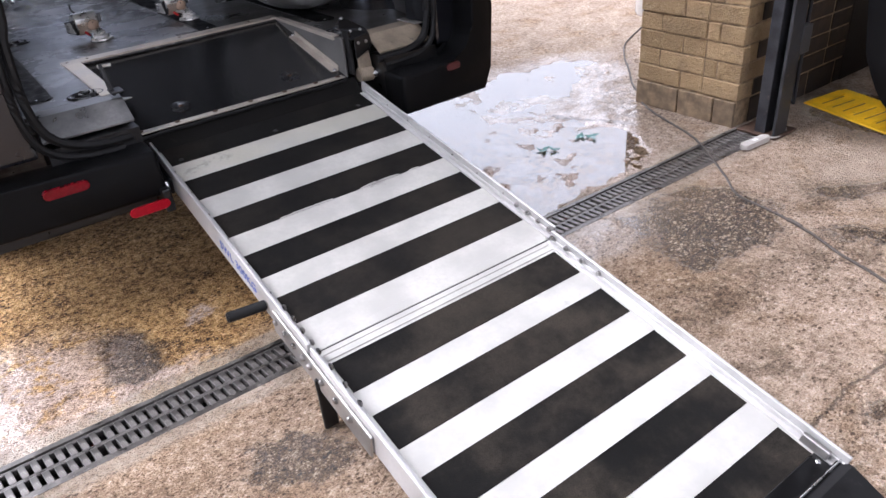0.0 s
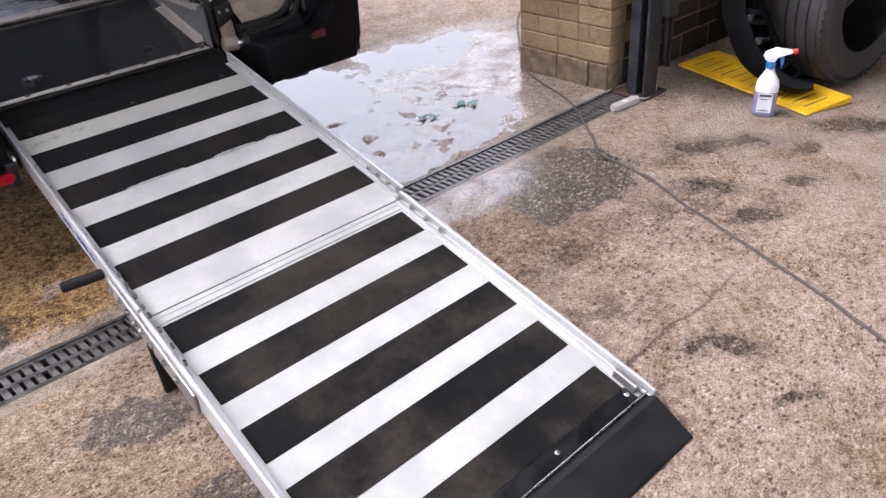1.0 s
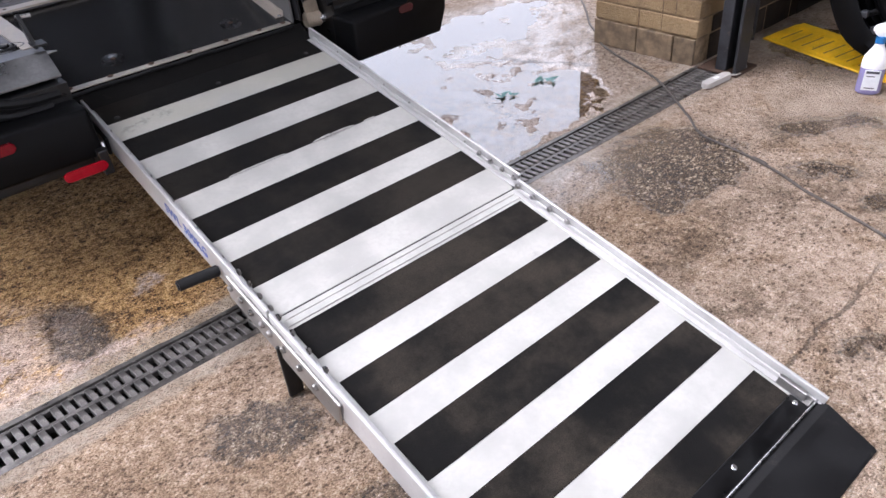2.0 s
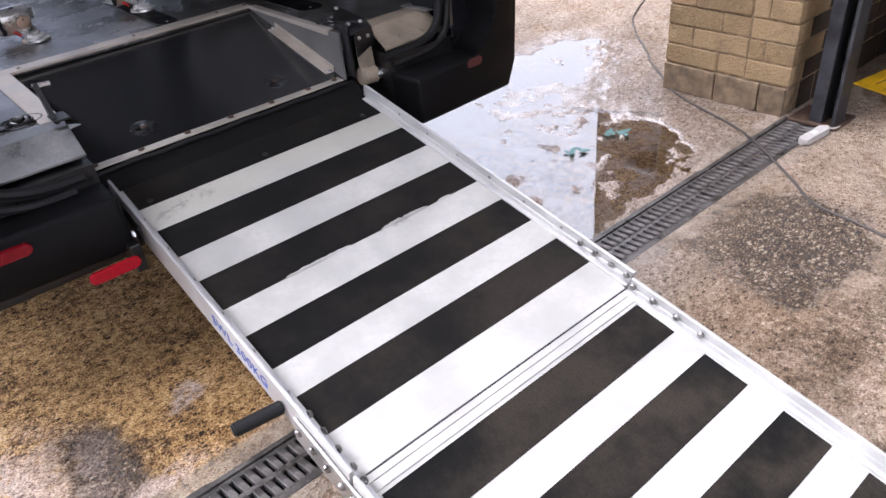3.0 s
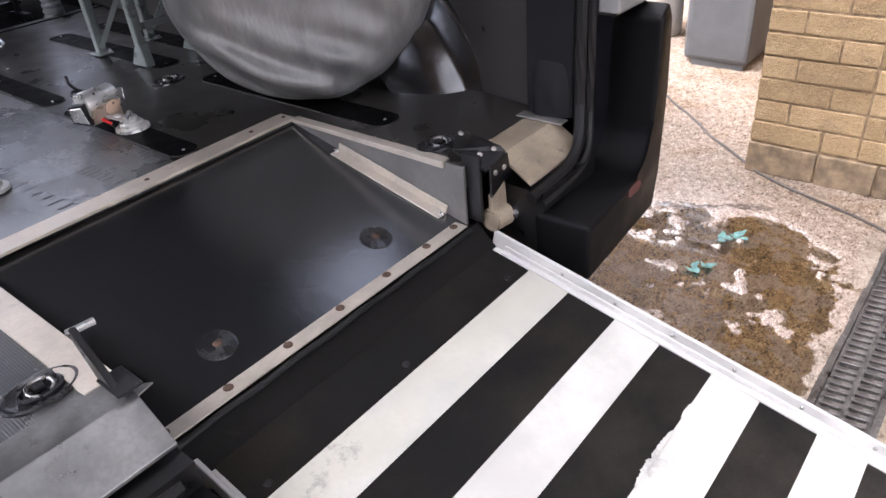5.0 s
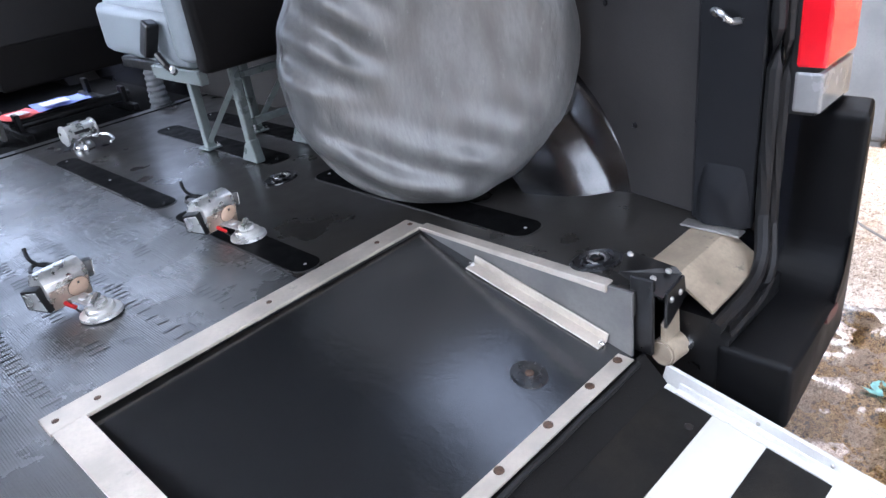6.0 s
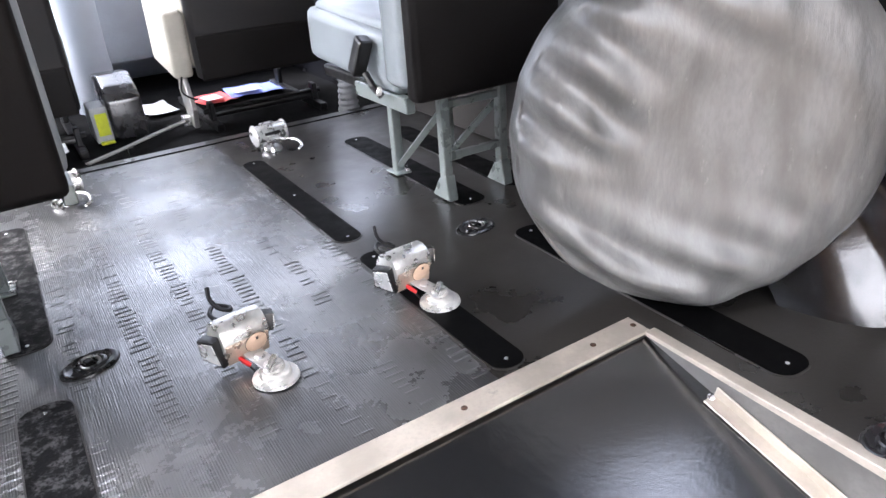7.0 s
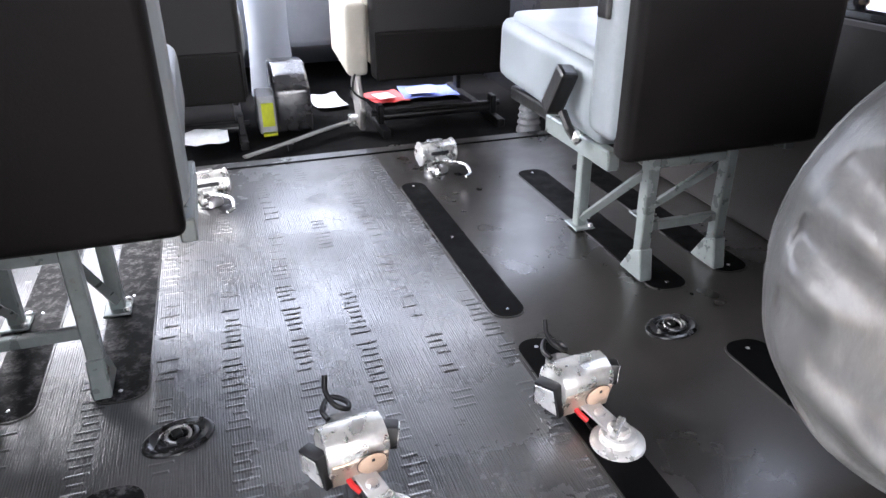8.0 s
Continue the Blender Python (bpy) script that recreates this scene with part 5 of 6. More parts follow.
def tie_down_ring(at, turn, proto=[]):
    if proto:
        return copy_thing(proto[0], pose(*at, 0, 0, turn))
    t = thing("tie_down_ring", at, turn, "black oval dish with a folded metal tie-down ring", "tie-down ring", "tie-down rings in the van floor")
    PLACE[t] = Matrix.Identity(4)
    sc = Matrix.Diagonal((1.0, 0.72, 1.0, 1.0))
    part("dish", lathe([(0.056, 0.0002), (0.055, 0.004), (0.049, 0.006), (0.043, 0.003), (0.038, 0.001), (0, 0.001)], 36, sc), DISH, t, smooth=50)
    part("ridge", lathe([(0.033, 0.001), (0.032, 0.006), (0.028, 0.007), (0.025, 0.002)], 36, sc), DISH, t, smooth=50)
    ring = [(0.018 * math.cos(a) , 0.016 * math.sin(a) - 0.002, 0.008 + 0.003 * math.sin(a)) for a in [radians(-60 + 300 * i / 20) for i in range(21)]]
    part("ring", tube(ring, 0.0032, 8), BOLT, t, smooth=60)
    part("tongue", box(-0.008, 0.008, -0.004, 0.020, 0.003, 0.011, 0.002, seg=1), BLACK_PART, t)
    proto.append(t)
    return t


def retractor(at, turn, proto=[]):
    """Wheelchair tie-down reel: floor knob, swivel plate, drum housing and hook."""
    if proto:
        return copy_thing(proto[0], pose(*at, 0, 0, turn))
    t = thing("tie_down_retractor", at, turn, "silver wheelchair tie-down reel with red release tab and black hook", "tie-down reel", "tie-down reels on the van floor")
    PLACE[t] = Matrix.Identity(4)
    knob = part("floor_knob", lathe([(0, 0.034), (0.014, 0.034), (0.018, 0.030), (0.018, 0.022), (0.026, 0.021), (0.029, 0.018), (0.029, 0.010), (0.034, 0.009), (0.041, 0.007), (0.042, 0.001), (0, 0.001)], 28), KNOB, t, "satin metal floor knob", smooth=35)
    part("thumb_tab", box(-0.020, 0.020, -0.006, 0.006, 0.033, 0.042, 0.003, pose(0, 0, 0, 0, -14, 25)), CAST, knob)
    tilt = pose(0, 0.012, 0.024, 6, 0, 0)
    part("swivel_plate", box(-0.016, 0.016, -0.012, 0.058, -0.002, 0.002, 0.0015, tilt), ALU, t, "bent swivel plate")
    part("plate_stud", dome(tilt @ Vector((0, 0.030, 0.002)), (0, -0.1, 1), 0.010, 0.004), ZINC, t)
    hm = pose(0, 0.098, 0.058, 14, 0, -9) @ Matrix.Scale(1.14, 4)
    prof = [(-0.030, -0.030), (-0.031, 0.012)] + [(-0.002 - 0.029 * math.cos(radians(a)), 0.012 + 0.024 * math.sin(radians(a))) for a in (30, 60, 90, 120, 150)] + [(0.032, 0.006), (0.034, -0.016), (0.022, -0.030)]
    part("housing", side_prism(prof, -0.039, 0.039, 0.003, hm), CAST, t, "silver cast drum housing", smooth=35)
    cover = part("rear_cover", box(-0.036, 0.036, -0.0335, -0.029, -0.028, 0.012, 0.0015, hm, 1), BEIGE, t, "beige metal rear cover")
    cap = hm @ Matrix.Translation((0.014, -0.0335, 0.000)) @ Matrix.Rotation(radians(90), 4, "X")
    part("cap_ring", lathe([(0.0195, 0.0), (0.0195, 0.0008), (0.0185, 0.0008), (0.0185, 0.0)], 24, cap), BLACK_PART, cover)
    part("button", lathe([(0, 0.004), (0.016, 0.0035), (0.0185, 0.0015), (0.0185, -0.001)], 24, cap), TAN, cover, "round tan side cap", smooth=40)
    part("cap_notch", box(-0.002, 0.002, 0.008, 0.013, 0.003, 0.0045, 0.0003, cap, 1), BLACK_PART, cover)
    for s in (-1, 1):
        k = 1.0 if s < 0 else 0.62
        fin = [(-0.030 * k, -0.020 * k), (0.016 * k, -0.024 * k), (0.022 * k, 0.014 * k), (-0.012 * k, 0.026 * k)]
        fm = hm @ Matrix.Translation((0.040 * s, -0.004, -0.004 if s < 0 else 0.012)) @ Matrix.Rotation(radians(-24 * s), 4, "Z")
        lever = part("end_lever", side_prism(fin, min(0, 0.018 * s), max(0, 0.018 * s), 0.003, fm), BLACK_PART, t, "black winding lever", smooth=30)
        part("lever_face", side_prism([(y * 0.8, z * 0.8) for y, z in fin], min(0.0175 * s, 0.0195 * s), max(0.0175 * s, 0.0195 * s), 0.0006, fm, seg=1), CAST, lever)
    part("release_tab", tube([hm @ Vector(p) for p in ((-0.016, -0.030, -0.020), (-0.013, -0.040, -0.023), (-0.006, -0.050, -0.028))], 0.0045, 8), RED_LEVER, t, "red release tab", smooth=60)
    part("tie_rod", tube([hm @ Vector(p) for p in ((-0.010, -0.036, -0.026), (-0.004, -0.060, -0.036), (-0.004, -0.085, -0.044))], 0.0022, 6), BLACK_PART, t)
    part("webbing", box(-0.018, 0.018, 0.030, 0.046, -0.003, 0.001, 0.001, hm @ pose(0, 0.0, 0.006, -12), 1), WEBBING, t)
    part("strap_end", prism(rounded(-0.018, 0.018, 0.030, 0.058, 0.010), 0.0, 0.014, 0.003, hm @ pose(0, 0.0, -0.004, -20)), WEBBING, t)
    hook = smooth_line([hm @ Vector(p) for p in ((-0.016, 0.044, 0.002), (-0.018, 0.062, 0.000), (-0.002, 0.082, -0.004), (0.016, 0.066, -0.002), (0.012, 0.050, 0.004), (-0.004, 0.056, 0.012), (-0.010, 0.074, 0.020), (-0.006, 0.090, 0.032))], 5)
    part("hook", tube(hook, 0.0042, 8), BLACK_PART, t, "black coated hook", smooth=60)
    proto.append(t)
    return t


def front_retractor(at, turn, proto=[]):
    """The same reels seen from the hook's side, at the front of the bay."""
    if proto:
        return copy_thing(proto[0], pose(*at, 0, 0, turn))
    t = thing("tie_down_retractor", at, turn, "silver wheelchair tie-down reel with a long bare hook", "tie-down reel", "tie-down reels on the van floor")
    PLACE[t] = Matrix.Identity(4)
    part("floor_knob", lathe([(0, 0.03), (0.020, 0.03), (0.030, 0.022), (0.036, 0.010), (0.037, 0.001), (0, 0.001)], 24), ZINC, t, smooth=35)
    hm = pose(0.0, 0.0, 0.060, -8, 0, 0)
    part("housing", side_prism(rounded(-0.030, 0.030, -0.028, 0.030, 0.018, 5), -0.050, 0.050, 0.003, hm), CAST, t, "silver cast drum housing", smooth=35)
    for s in (-1, 1):
        wm = hm @ Matrix.Translation((0.050 * s, 0, 0)) @ Matrix.Rotation(radians(90 * s), 4, "Y")
        part("hand_wheel", lathe([(0, 0.010), (0.024, 0.010), (0.036, 0.005), (0.036, 0.0), (0, 0.0)], 24, wm), CAST, t, smooth=40)
    part("top_lever", box(-0.022, 0.022, -0.010, 0.018, 0.030, 0.036, 0.002, hm, 1), ZINC, t)
    part("slot", box(-0.028, 0.028, -0.0325, -0.030, -0.004, 0.006, 0.001, hm, 1), BLACK_PART, t)
    part("webbing", box(-0.018, 0.018, -0.062, -0.028, -0.006, 0.000, 0.001, hm @ pose(0, 0, 0, 14), 1), WEBBING, t)
    hook = smooth_line([hm @ Vector(p) for p in ((-0.004, -0.055, -0.018), (0.022, -0.080, -0.020), (0.044, -0.112, -0.026), (0.040, -0.150, -0.042), (0.022, -0.160, -0.048))], 6)
    part("hook", tube(hook, 0.0048, 8), ZINC, t, "bright steel hook", smooth=60)
    proto.append(t)
    return t


pivot_brackets()
floor_inlays()
raised_dashes()
for p, a in (((-0.522, 1.080, F), 20), ((0.380, 1.112, F), 10), ((-0.480, 0.085, F), 0), ((0.425, 0.115, F), -20), ((0.155, 2.42, F - 0.035), 30)):
    tie_down_ring(p, a)
retractor((-0.250, 0.822, F + 0.002), 17)
retractor((0.114, 0.856, F + 0.003), 15)
front_retractor((0.205, 2.085, F + 0.001), 6)
front_retractor((-0.455, 2.035, F + 0.001), 8)


# ---- spare wheel in its cover ----
def spare_wheel():
    cx, cy, az, r, w = 0.507, 0.574, 236.0, 0.335, 0.165
    t = thing("spare_wheel", (cx, cy, F), 0, "spare wheel in a wrinkled silver grey cover on the floor", "spare wheel")
    axis = Vector((math.cos(radians(az)), math.sin(radians(az)), 0))
    m = Matrix.Translation((cx, cy, F + r + 0.002)) @ axis.to_track_quat("Z", "Y").to_matrix().to_4x4()
    prof = [(0.0, w / 2 - 0.016), (0.08, w / 2 - 0.013), (0.16, w / 2 - 0.001), (0.215, w / 2 + 0.006), (0.252, w / 2 + 0.001), (0.28, w / 2 - 0.012), (0.298, w / 2 - 0.032), (0.307, w / 2 - 0.062), (0.310, 0.0), (0.307, -w / 2 + 0.05), (0.300, -w / 2 + 0.02), (0.290, -w / 2 + 0.006), (0.27, -w / 2), (0.0, -w / 2)]
    prof = [(q * r / 0.310, z) for q, z in prof]
    fine = []
    for (r0, z0), (r1, z1) in zip(prof, prof[1:]):
        for i in range(4):
            fine.append((r0 + (r1 - r0) * i / 4, z0 + (z1 - z0) * i / 4))
    fine.append(prof[-1])
    b = lathe(fine, 160)
    inv = m.to_3x3().inverted()
    side = inv @ Vector((math.sin(radians(az)), -math.cos(radians(az)), 0))   # towards the van's middle
    LU, LV = side.x, side.y
    for v in b.verts:
        a, rr = math.atan2(v.co.y, v.co.x), math.hypot(v.co.x, v.co.y)
        edge = max(0.0, min(1.0, (rr - 0.10) / 0.18))
        u, s = v.co.x, v.co.y
        left = max(0.0, min(1.0, 0.5 + 0.5 * (LU * u + LV * s) / 0.30))
        slant = (LV * u - LU * s) - 0.62 * (LU * u + LV * s)
        along = (LU * u + LV * s) + 0.62 * (LV * u - LU * s)
        bend = noise.noise(Vector((u * 4.2, s * 4.2, 8.0)))
        folds = math.sin(slant * 2 * math.pi / 0.105 + 2.4 * bend + 0.6) * (0.55 + 0.9 * noise.noise(Vector((slant * 5.0, along * 3.0, 1.0))))
        folds += 0.18 * noise.noise(Vector((slant * 30.0, along * 7.0, 2.0)))
        droop = noise.noise(Vector(((LU * u + LV * s) * 30.0, (LV * u - LU * s) * 3.0, 6.0)))
        across = LU * u + LV * s
        broad = 0.9 * math.cos(across * 13.0 + 0.5) * (1 - min(1.0, abs(across) / 0.34)) + 0.7 * noise.noise(Vector((u * 4.0 + 3.1, s * 4.0, 7.3)))
        if v.co.z > -w / 2 + 0.03:
            v.co.z += (0.024 * min(1.0, 1.5 * left ** 1.5) * min(1.0, edge * 1.6) * folds + 0.0030 * droop * (1 - 0.6 * left) + 0.013 * broad) * (1 if v.co.z > 0.04 else 0.25)
            k = 1 + 0.008 * edge * left * folds + 0.004 * noise.noise(Vector((math.cos(a) * 5, math.sin(a) * 5, 0)))
            v.co.x *= k
            v.co.y *= k
    b.transform(m)
    low = min(v.co.z for v in b.verts)
    for v in b.verts:
        v.co.z += F + 0.003 - low
    cover = part("cover", b, SILVER_CLOTH, t, "wrinkled silver grey cloth cover", smooth=180)
    ring = [m @ Vector((0.326 * math.cos(2 * math.pi * i / 72), 0.326 * math.sin(2 * math.pi * i / 72), -w / 2 + 0.028)) for i in range(73)]
    part("piping", tube(ring, 0.0035, 6), SILVER_CLOTH, cover, "piped seam", smooth=60)
    return t


spare_wheel()


# ---- side panel and wheel arch by the rear opening ----
def rear_quarter():
    bm = bmesh.new()
    section = ((0.846, 0.545), (0.752, 0.542), (0.738, 0.532), (0.730, 0.490), (0.712, 0.473), (0.680, 0.450), (0.652, 0.412), (0.632, 0.365), (0.620, 0.32))
    rows = []
    for i in range(37):
        a = radians(206 - 232 * i / 36)
        rows.append([bm.verts.new((x, 0.71 + r * math.cos(a), 0.40 + r * math.sin(a))) for x, r in section])
    for p, q in zip(rows, rows[1:]):
        for k in range(len(section) - 1):
            bm.faces.new((p[k], p[k + 1], q[k + 1], q[k]))
    bmesh.ops.solidify(bm, geom=bm.faces[:], thickness=0.004)
    part("wheel_arch_cover", bm, GLOSS_BLACK, VAN, "glossy black wheel arch cover", smooth=50)
    # side lining: a slanting panel by the pillar, then flat along the side
    m = Matrix.Translation((0.702, 0.056, 0)) @ Matrix.Rotation(math.atan2(0.098, 0.494), 4, "Z").inverted()
    panel = side_prism([(0.0, F + 0.001), (0.54, F + 0.001), (0.54, 0.80), (0.47, 0.90), (0.30, 1.24), (0.0, 1.24)], 0.0, 0.008, 0.002, seg=1)
    panel.transform(m)
    part("quarter_lining", panel, LINING, VAN, "grey quarter panel lining with a sloping far edge")
    part("quarter_backing", box(0.832, 0.839, 0.225, 1.1, F + 0.001, 1.24, 0.002, None, 1), TRIM, VAN, "dark quarter panel behind the lining")
    part("pillar_lining", box(0.668, 0.682, -0.075, 0.045, 0.588, 1.6, 0.003, None, 1), TRIM, VAN, "grey rear pillar lining")
    part("pillar_gap", box(0.684, 0.70, 0.040, 0.054, 0.58, 1.3), BLACK_PART, VAN)
    pocket, rows = bmesh.new(), []
    for i in range(15):
        row = []
        for k in range(13):
            u, w = i / 14 * 2 - 1, k / 12 * 2 - 1
            y, z = -0.016 + 0.052 * w * (1 - 0.25 * max(0.0, u)), 0.650 + 0.062 * u
            d = max(0.0, 1 - w ** 4) * max(0.0, 1 - max(0.0, u) ** 2) * (0.016 + 0.006 * noise.noise(Vector((y * 30, z * 18, 3))))
            row.append(pocket.verts.new((0.6685 - d, y, z)))
        rows.append(row)
    for p, q in zip(rows, rows[1:]):
        for k in range(12):
            pocket.faces.new((p[k], p[k + 1], q[k + 1], q[k]))
    part("pillar_pocket", pocket, TRIM, VAN, "moulded bulge at the foot of the pillar", smooth=80)
    part("bright_strip", box(0.632, 0.664, -0.068, 0.052, 0.5815, 0.5855, 0.001, None, 1), ALU_DULL, VAN, "bright aluminium strip")
    loop = smooth_line([(0.668, 0.015, 0.99), (0.645, 0.010, 1.0), (0.635, -0.005, 1.0), (0.639, -0.022, 0.985), (0.668, -0.03, 0.98)], 6)
    part("latch_loop", tube(loop, 0.006, 8), ZINC, VAN, "bright latch loop", smooth=60)
    for along, z in ((0.16, 0.74), (0.43, 0.86), (0.24, 0.99)):
        part("trim_clip", dome(m @ Vector((-0.001, along, z)), (-0.98, 0.19, 0), 0.007, 0.003), BLACK_PART, VAN)


rear_quarter()


# ---- passenger seats ----
def bay_seat(at, width, legs=0.0):
    """Single seat on a braced steel frame, seen from behind; local origin on the floor between the rear feet."""
    t = thing("passenger_seat", at, 0, "grey vinyl seat with dark back shell on pale steel legs", "van seat", "passenger seats in the van")
    PLACE[t] = Matrix.Identity(4)
    h = width / 2
    shell = part("back_shell", box(-h, h, -0.055, 0.0, 0.303, 1.0, 0.020, pose(0, 0.0, 0, 0, 0, 0) @ Matrix.Shear("XY", 4, (0, 0)), 3), SEAT_BACK, t, "dark moulded back shell", smooth=40)
    part("backrest", box(-h - 0.012, h + 0.012, -0.02, 0.085, 0.33, 1.02, 0.030, None, 3), SEAT_VINYL, t, "grey vinyl backrest", smooth=40)
    part("cushion", box(-h, h, 0.06, 0.60, 0.30, 0.45, 0.032, pose(0, 0, 0.0, 3, 0, 0), 3), SEAT_VINYL, t, "grey vinyl cushion", smooth=40)
    part("cushion_top", box(-h + 0.02, h - 0.02, 0.08, 0.57, 0.42, 0.468, 0.020, pose(0, 0, 0.0, 3, 0, 0), 3), SEAT_VINYL, t, smooth=40)
    part("under_pan", box(-h + 0.03, h - 0.03, 0.10, 0.56, 0.275, 0.31, 0.008), BLACK_PART, t)
    for s in (-1, 1):
        part("frame_rail", box(s * (h - 0.012) - 0.004, s * (h - 0.012) + 0.022, 0.015, 0.30, 0.265, 0.305, 0.003, None, 1), SEAT_LEG, t)
        x = s * 0.092 + legs
        bm = box(x - 0.013, x + 0.013, 0.030, 0.058, 0.060, 0.30, 0.003, None, 1)
        part("rear_leg", bm, SEAT_LEG, t, "pale green square leg")
        part("rear_foot", side_prism([(0.012, 0.003), (0.100, 0.003), (0.062, 0.060), (0.026, 0.075)], x - 0.015, x + 0.015, 0.003, seg=1), SEAT_LEG, t)
        part("front_leg", box(x - 0.014, x + 0.014, 0.305, 0.333, 0.003, 0.28, 0.003, None, 1), SEAT_LEG, t)
        part("front_foot", box(x - 0.026, x + 0.026, 0.285, 0.350, 0.003, 0.009, 0.002, None, 1), SEAT_LEG, t)
        part("brace", rod((x, 0.305, 0.03), (x, 0.062, 0.235), 0.011, 4), SEAT_LEG, t)
        for y in (0.296, 0.342):
            part("bolt", dome((x + 0.018, y, 0.009), (0, 0, 1), 0.007, 0.006), ZINC, t)
    for z in (0.11, 0.25):
        part("cross_bar", box(legs - 0.092, legs + 0.092, 0.036, 0.052, z, z + 0.02, 0.002, None, 1), SEAT_LEG, t)
    part("buckle", box(-0.019, 0.019, -0.020, 0.020, -0.050, 0.050, 0.008, pose(-h - 0.03, 0.165, 0.395, 24, 8, 0)), BLACK_PART, t, "black seat belt buckle")
    part("buckle_stalk", tube([(-h - 0.03, 0.145, 0.355), (-h - 0.026, 0.12, 0.325), (-h - 0.012, 0.10, 0.300)], 0.009, 8), BLACK_PART, t)
    part("pivot_bolt", dome((-h - 0.015, 0.105, 0.312), (-1, 0, 0.3), 0.013, 0.010), CAST, t)
    part("belt_guide", box(-h - 0.02, -h + 0.02, 0.02, 0.06, 0.55, 0.61, 0.006), BLACK_PART, t)
    return t


bay_seat((0.520, 1.268, F), 0.44)
bay_seat((-0.680, 1.200, F), 0.44, -0.055)


def front_seat(at, width, vinyl, label, low=0.205):
    t = thing("front_seat", at, 0, label, "van seat", "front seats in the cab")
    PLACE[t] = Matrix.Identity(4)
    h = width / 2
    part("back_shell", box(-h - 0.006, h + 0.006, -0.06, 0.0, low, 0.76, 0.026, None, 3), SHELL_GREY, t, "grey back shell", smooth=40)
    part("back_pocket", box(-h + 0.004, h - 0.004, -0.068, -0.045, low - 0.004, low + 0.165, 0.010, None, 2), SEAT_BACK, t, "black lower pocket of the back shell")
    part("backrest", box(-h - 0.008, h + 0.008, -0.020, 0.10, 0.24, 0.78, 0.035, None, 3), vinyl, t, smooth=40)
    part("cushion", box(-h - 0.02, h + 0.02, 0.08, 0.58, 0.26, 0.44, 0.045, pose(0, 0, 0, 4), 3), vinyl, t, smooth=40)
    part("side_bolster", box(-h - 0.085, -h - 0.01, 0.02, 0.36, 0.21, 0.46, 0.02, pose(0, 0, 0, 6), 3), vinyl, t, smooth=40)
    part("base_frame", box(-h + 0.02, h - 0.02, 0.02, 0.06, 0.035, 0.060, 0.01), BLACK_PART, t)
    for s in (-1, 1):
        part("slide_rail", box(s * (h - 0.03) - 0.014, s * (h - 0.03) + 0.014, -0.08, 0.55, 0.0, 0.03, 0.003, None, 1), BLACK_PART, t)
        for y in (0.0, 0.42):
            part("rail_stand", box(s * (h - 0.03) - 0.010, s * (h - 0.03) + 0.010, y, y + 0.05, 0.03, 0.10, 0.003, None, 1), BLACK_PART, t)
    part("recliner_plate", side_prism([(-0.02, 0.02), (0.05, 0.02), (0.12, 0.16), (0.08, 0.24), (0.03, 0.23), (-0.04, 0.10)], -h - 0.055, -h - 0.035, 0.004, seg=1), ALU_DULL, t, "bare metal recliner plate")
    part("cross_tube", rod((-h, 0.03, 0.065), (h, 0.03, 0.065), 0.011, 10), BLACK_PART, t)
    part("buckle", box(-0.014, 0.014, -0.009, 0.009, -0.05, 0.05, 0.006, pose(-h - 0.065, 0.02, 0.275, -15, -6, 0)), BLACK_PART, t)
    part("cable_loop", tube(smooth_line([(-h - 0.06, 0.0, 0.22), (-h - 0.075, -0.03, 0.17), (-h - 0.04, -0.045, 0.14), (-h - 0.02, -0.01, 0.13)], 6), 0.004, 6), BLACK_PART, t)
    return t


front_seat((0.385, 2.63, F - 0.035), 0.50, SEAT_PALE, "cream vinyl front seat with dark back shell on slide rails")
front_seat((-0.53, 2.66, F - 0.035), 0.46, SEAT_VINYL, "grey vinyl driver's seat with dark back shell on slide rails", 0.165)


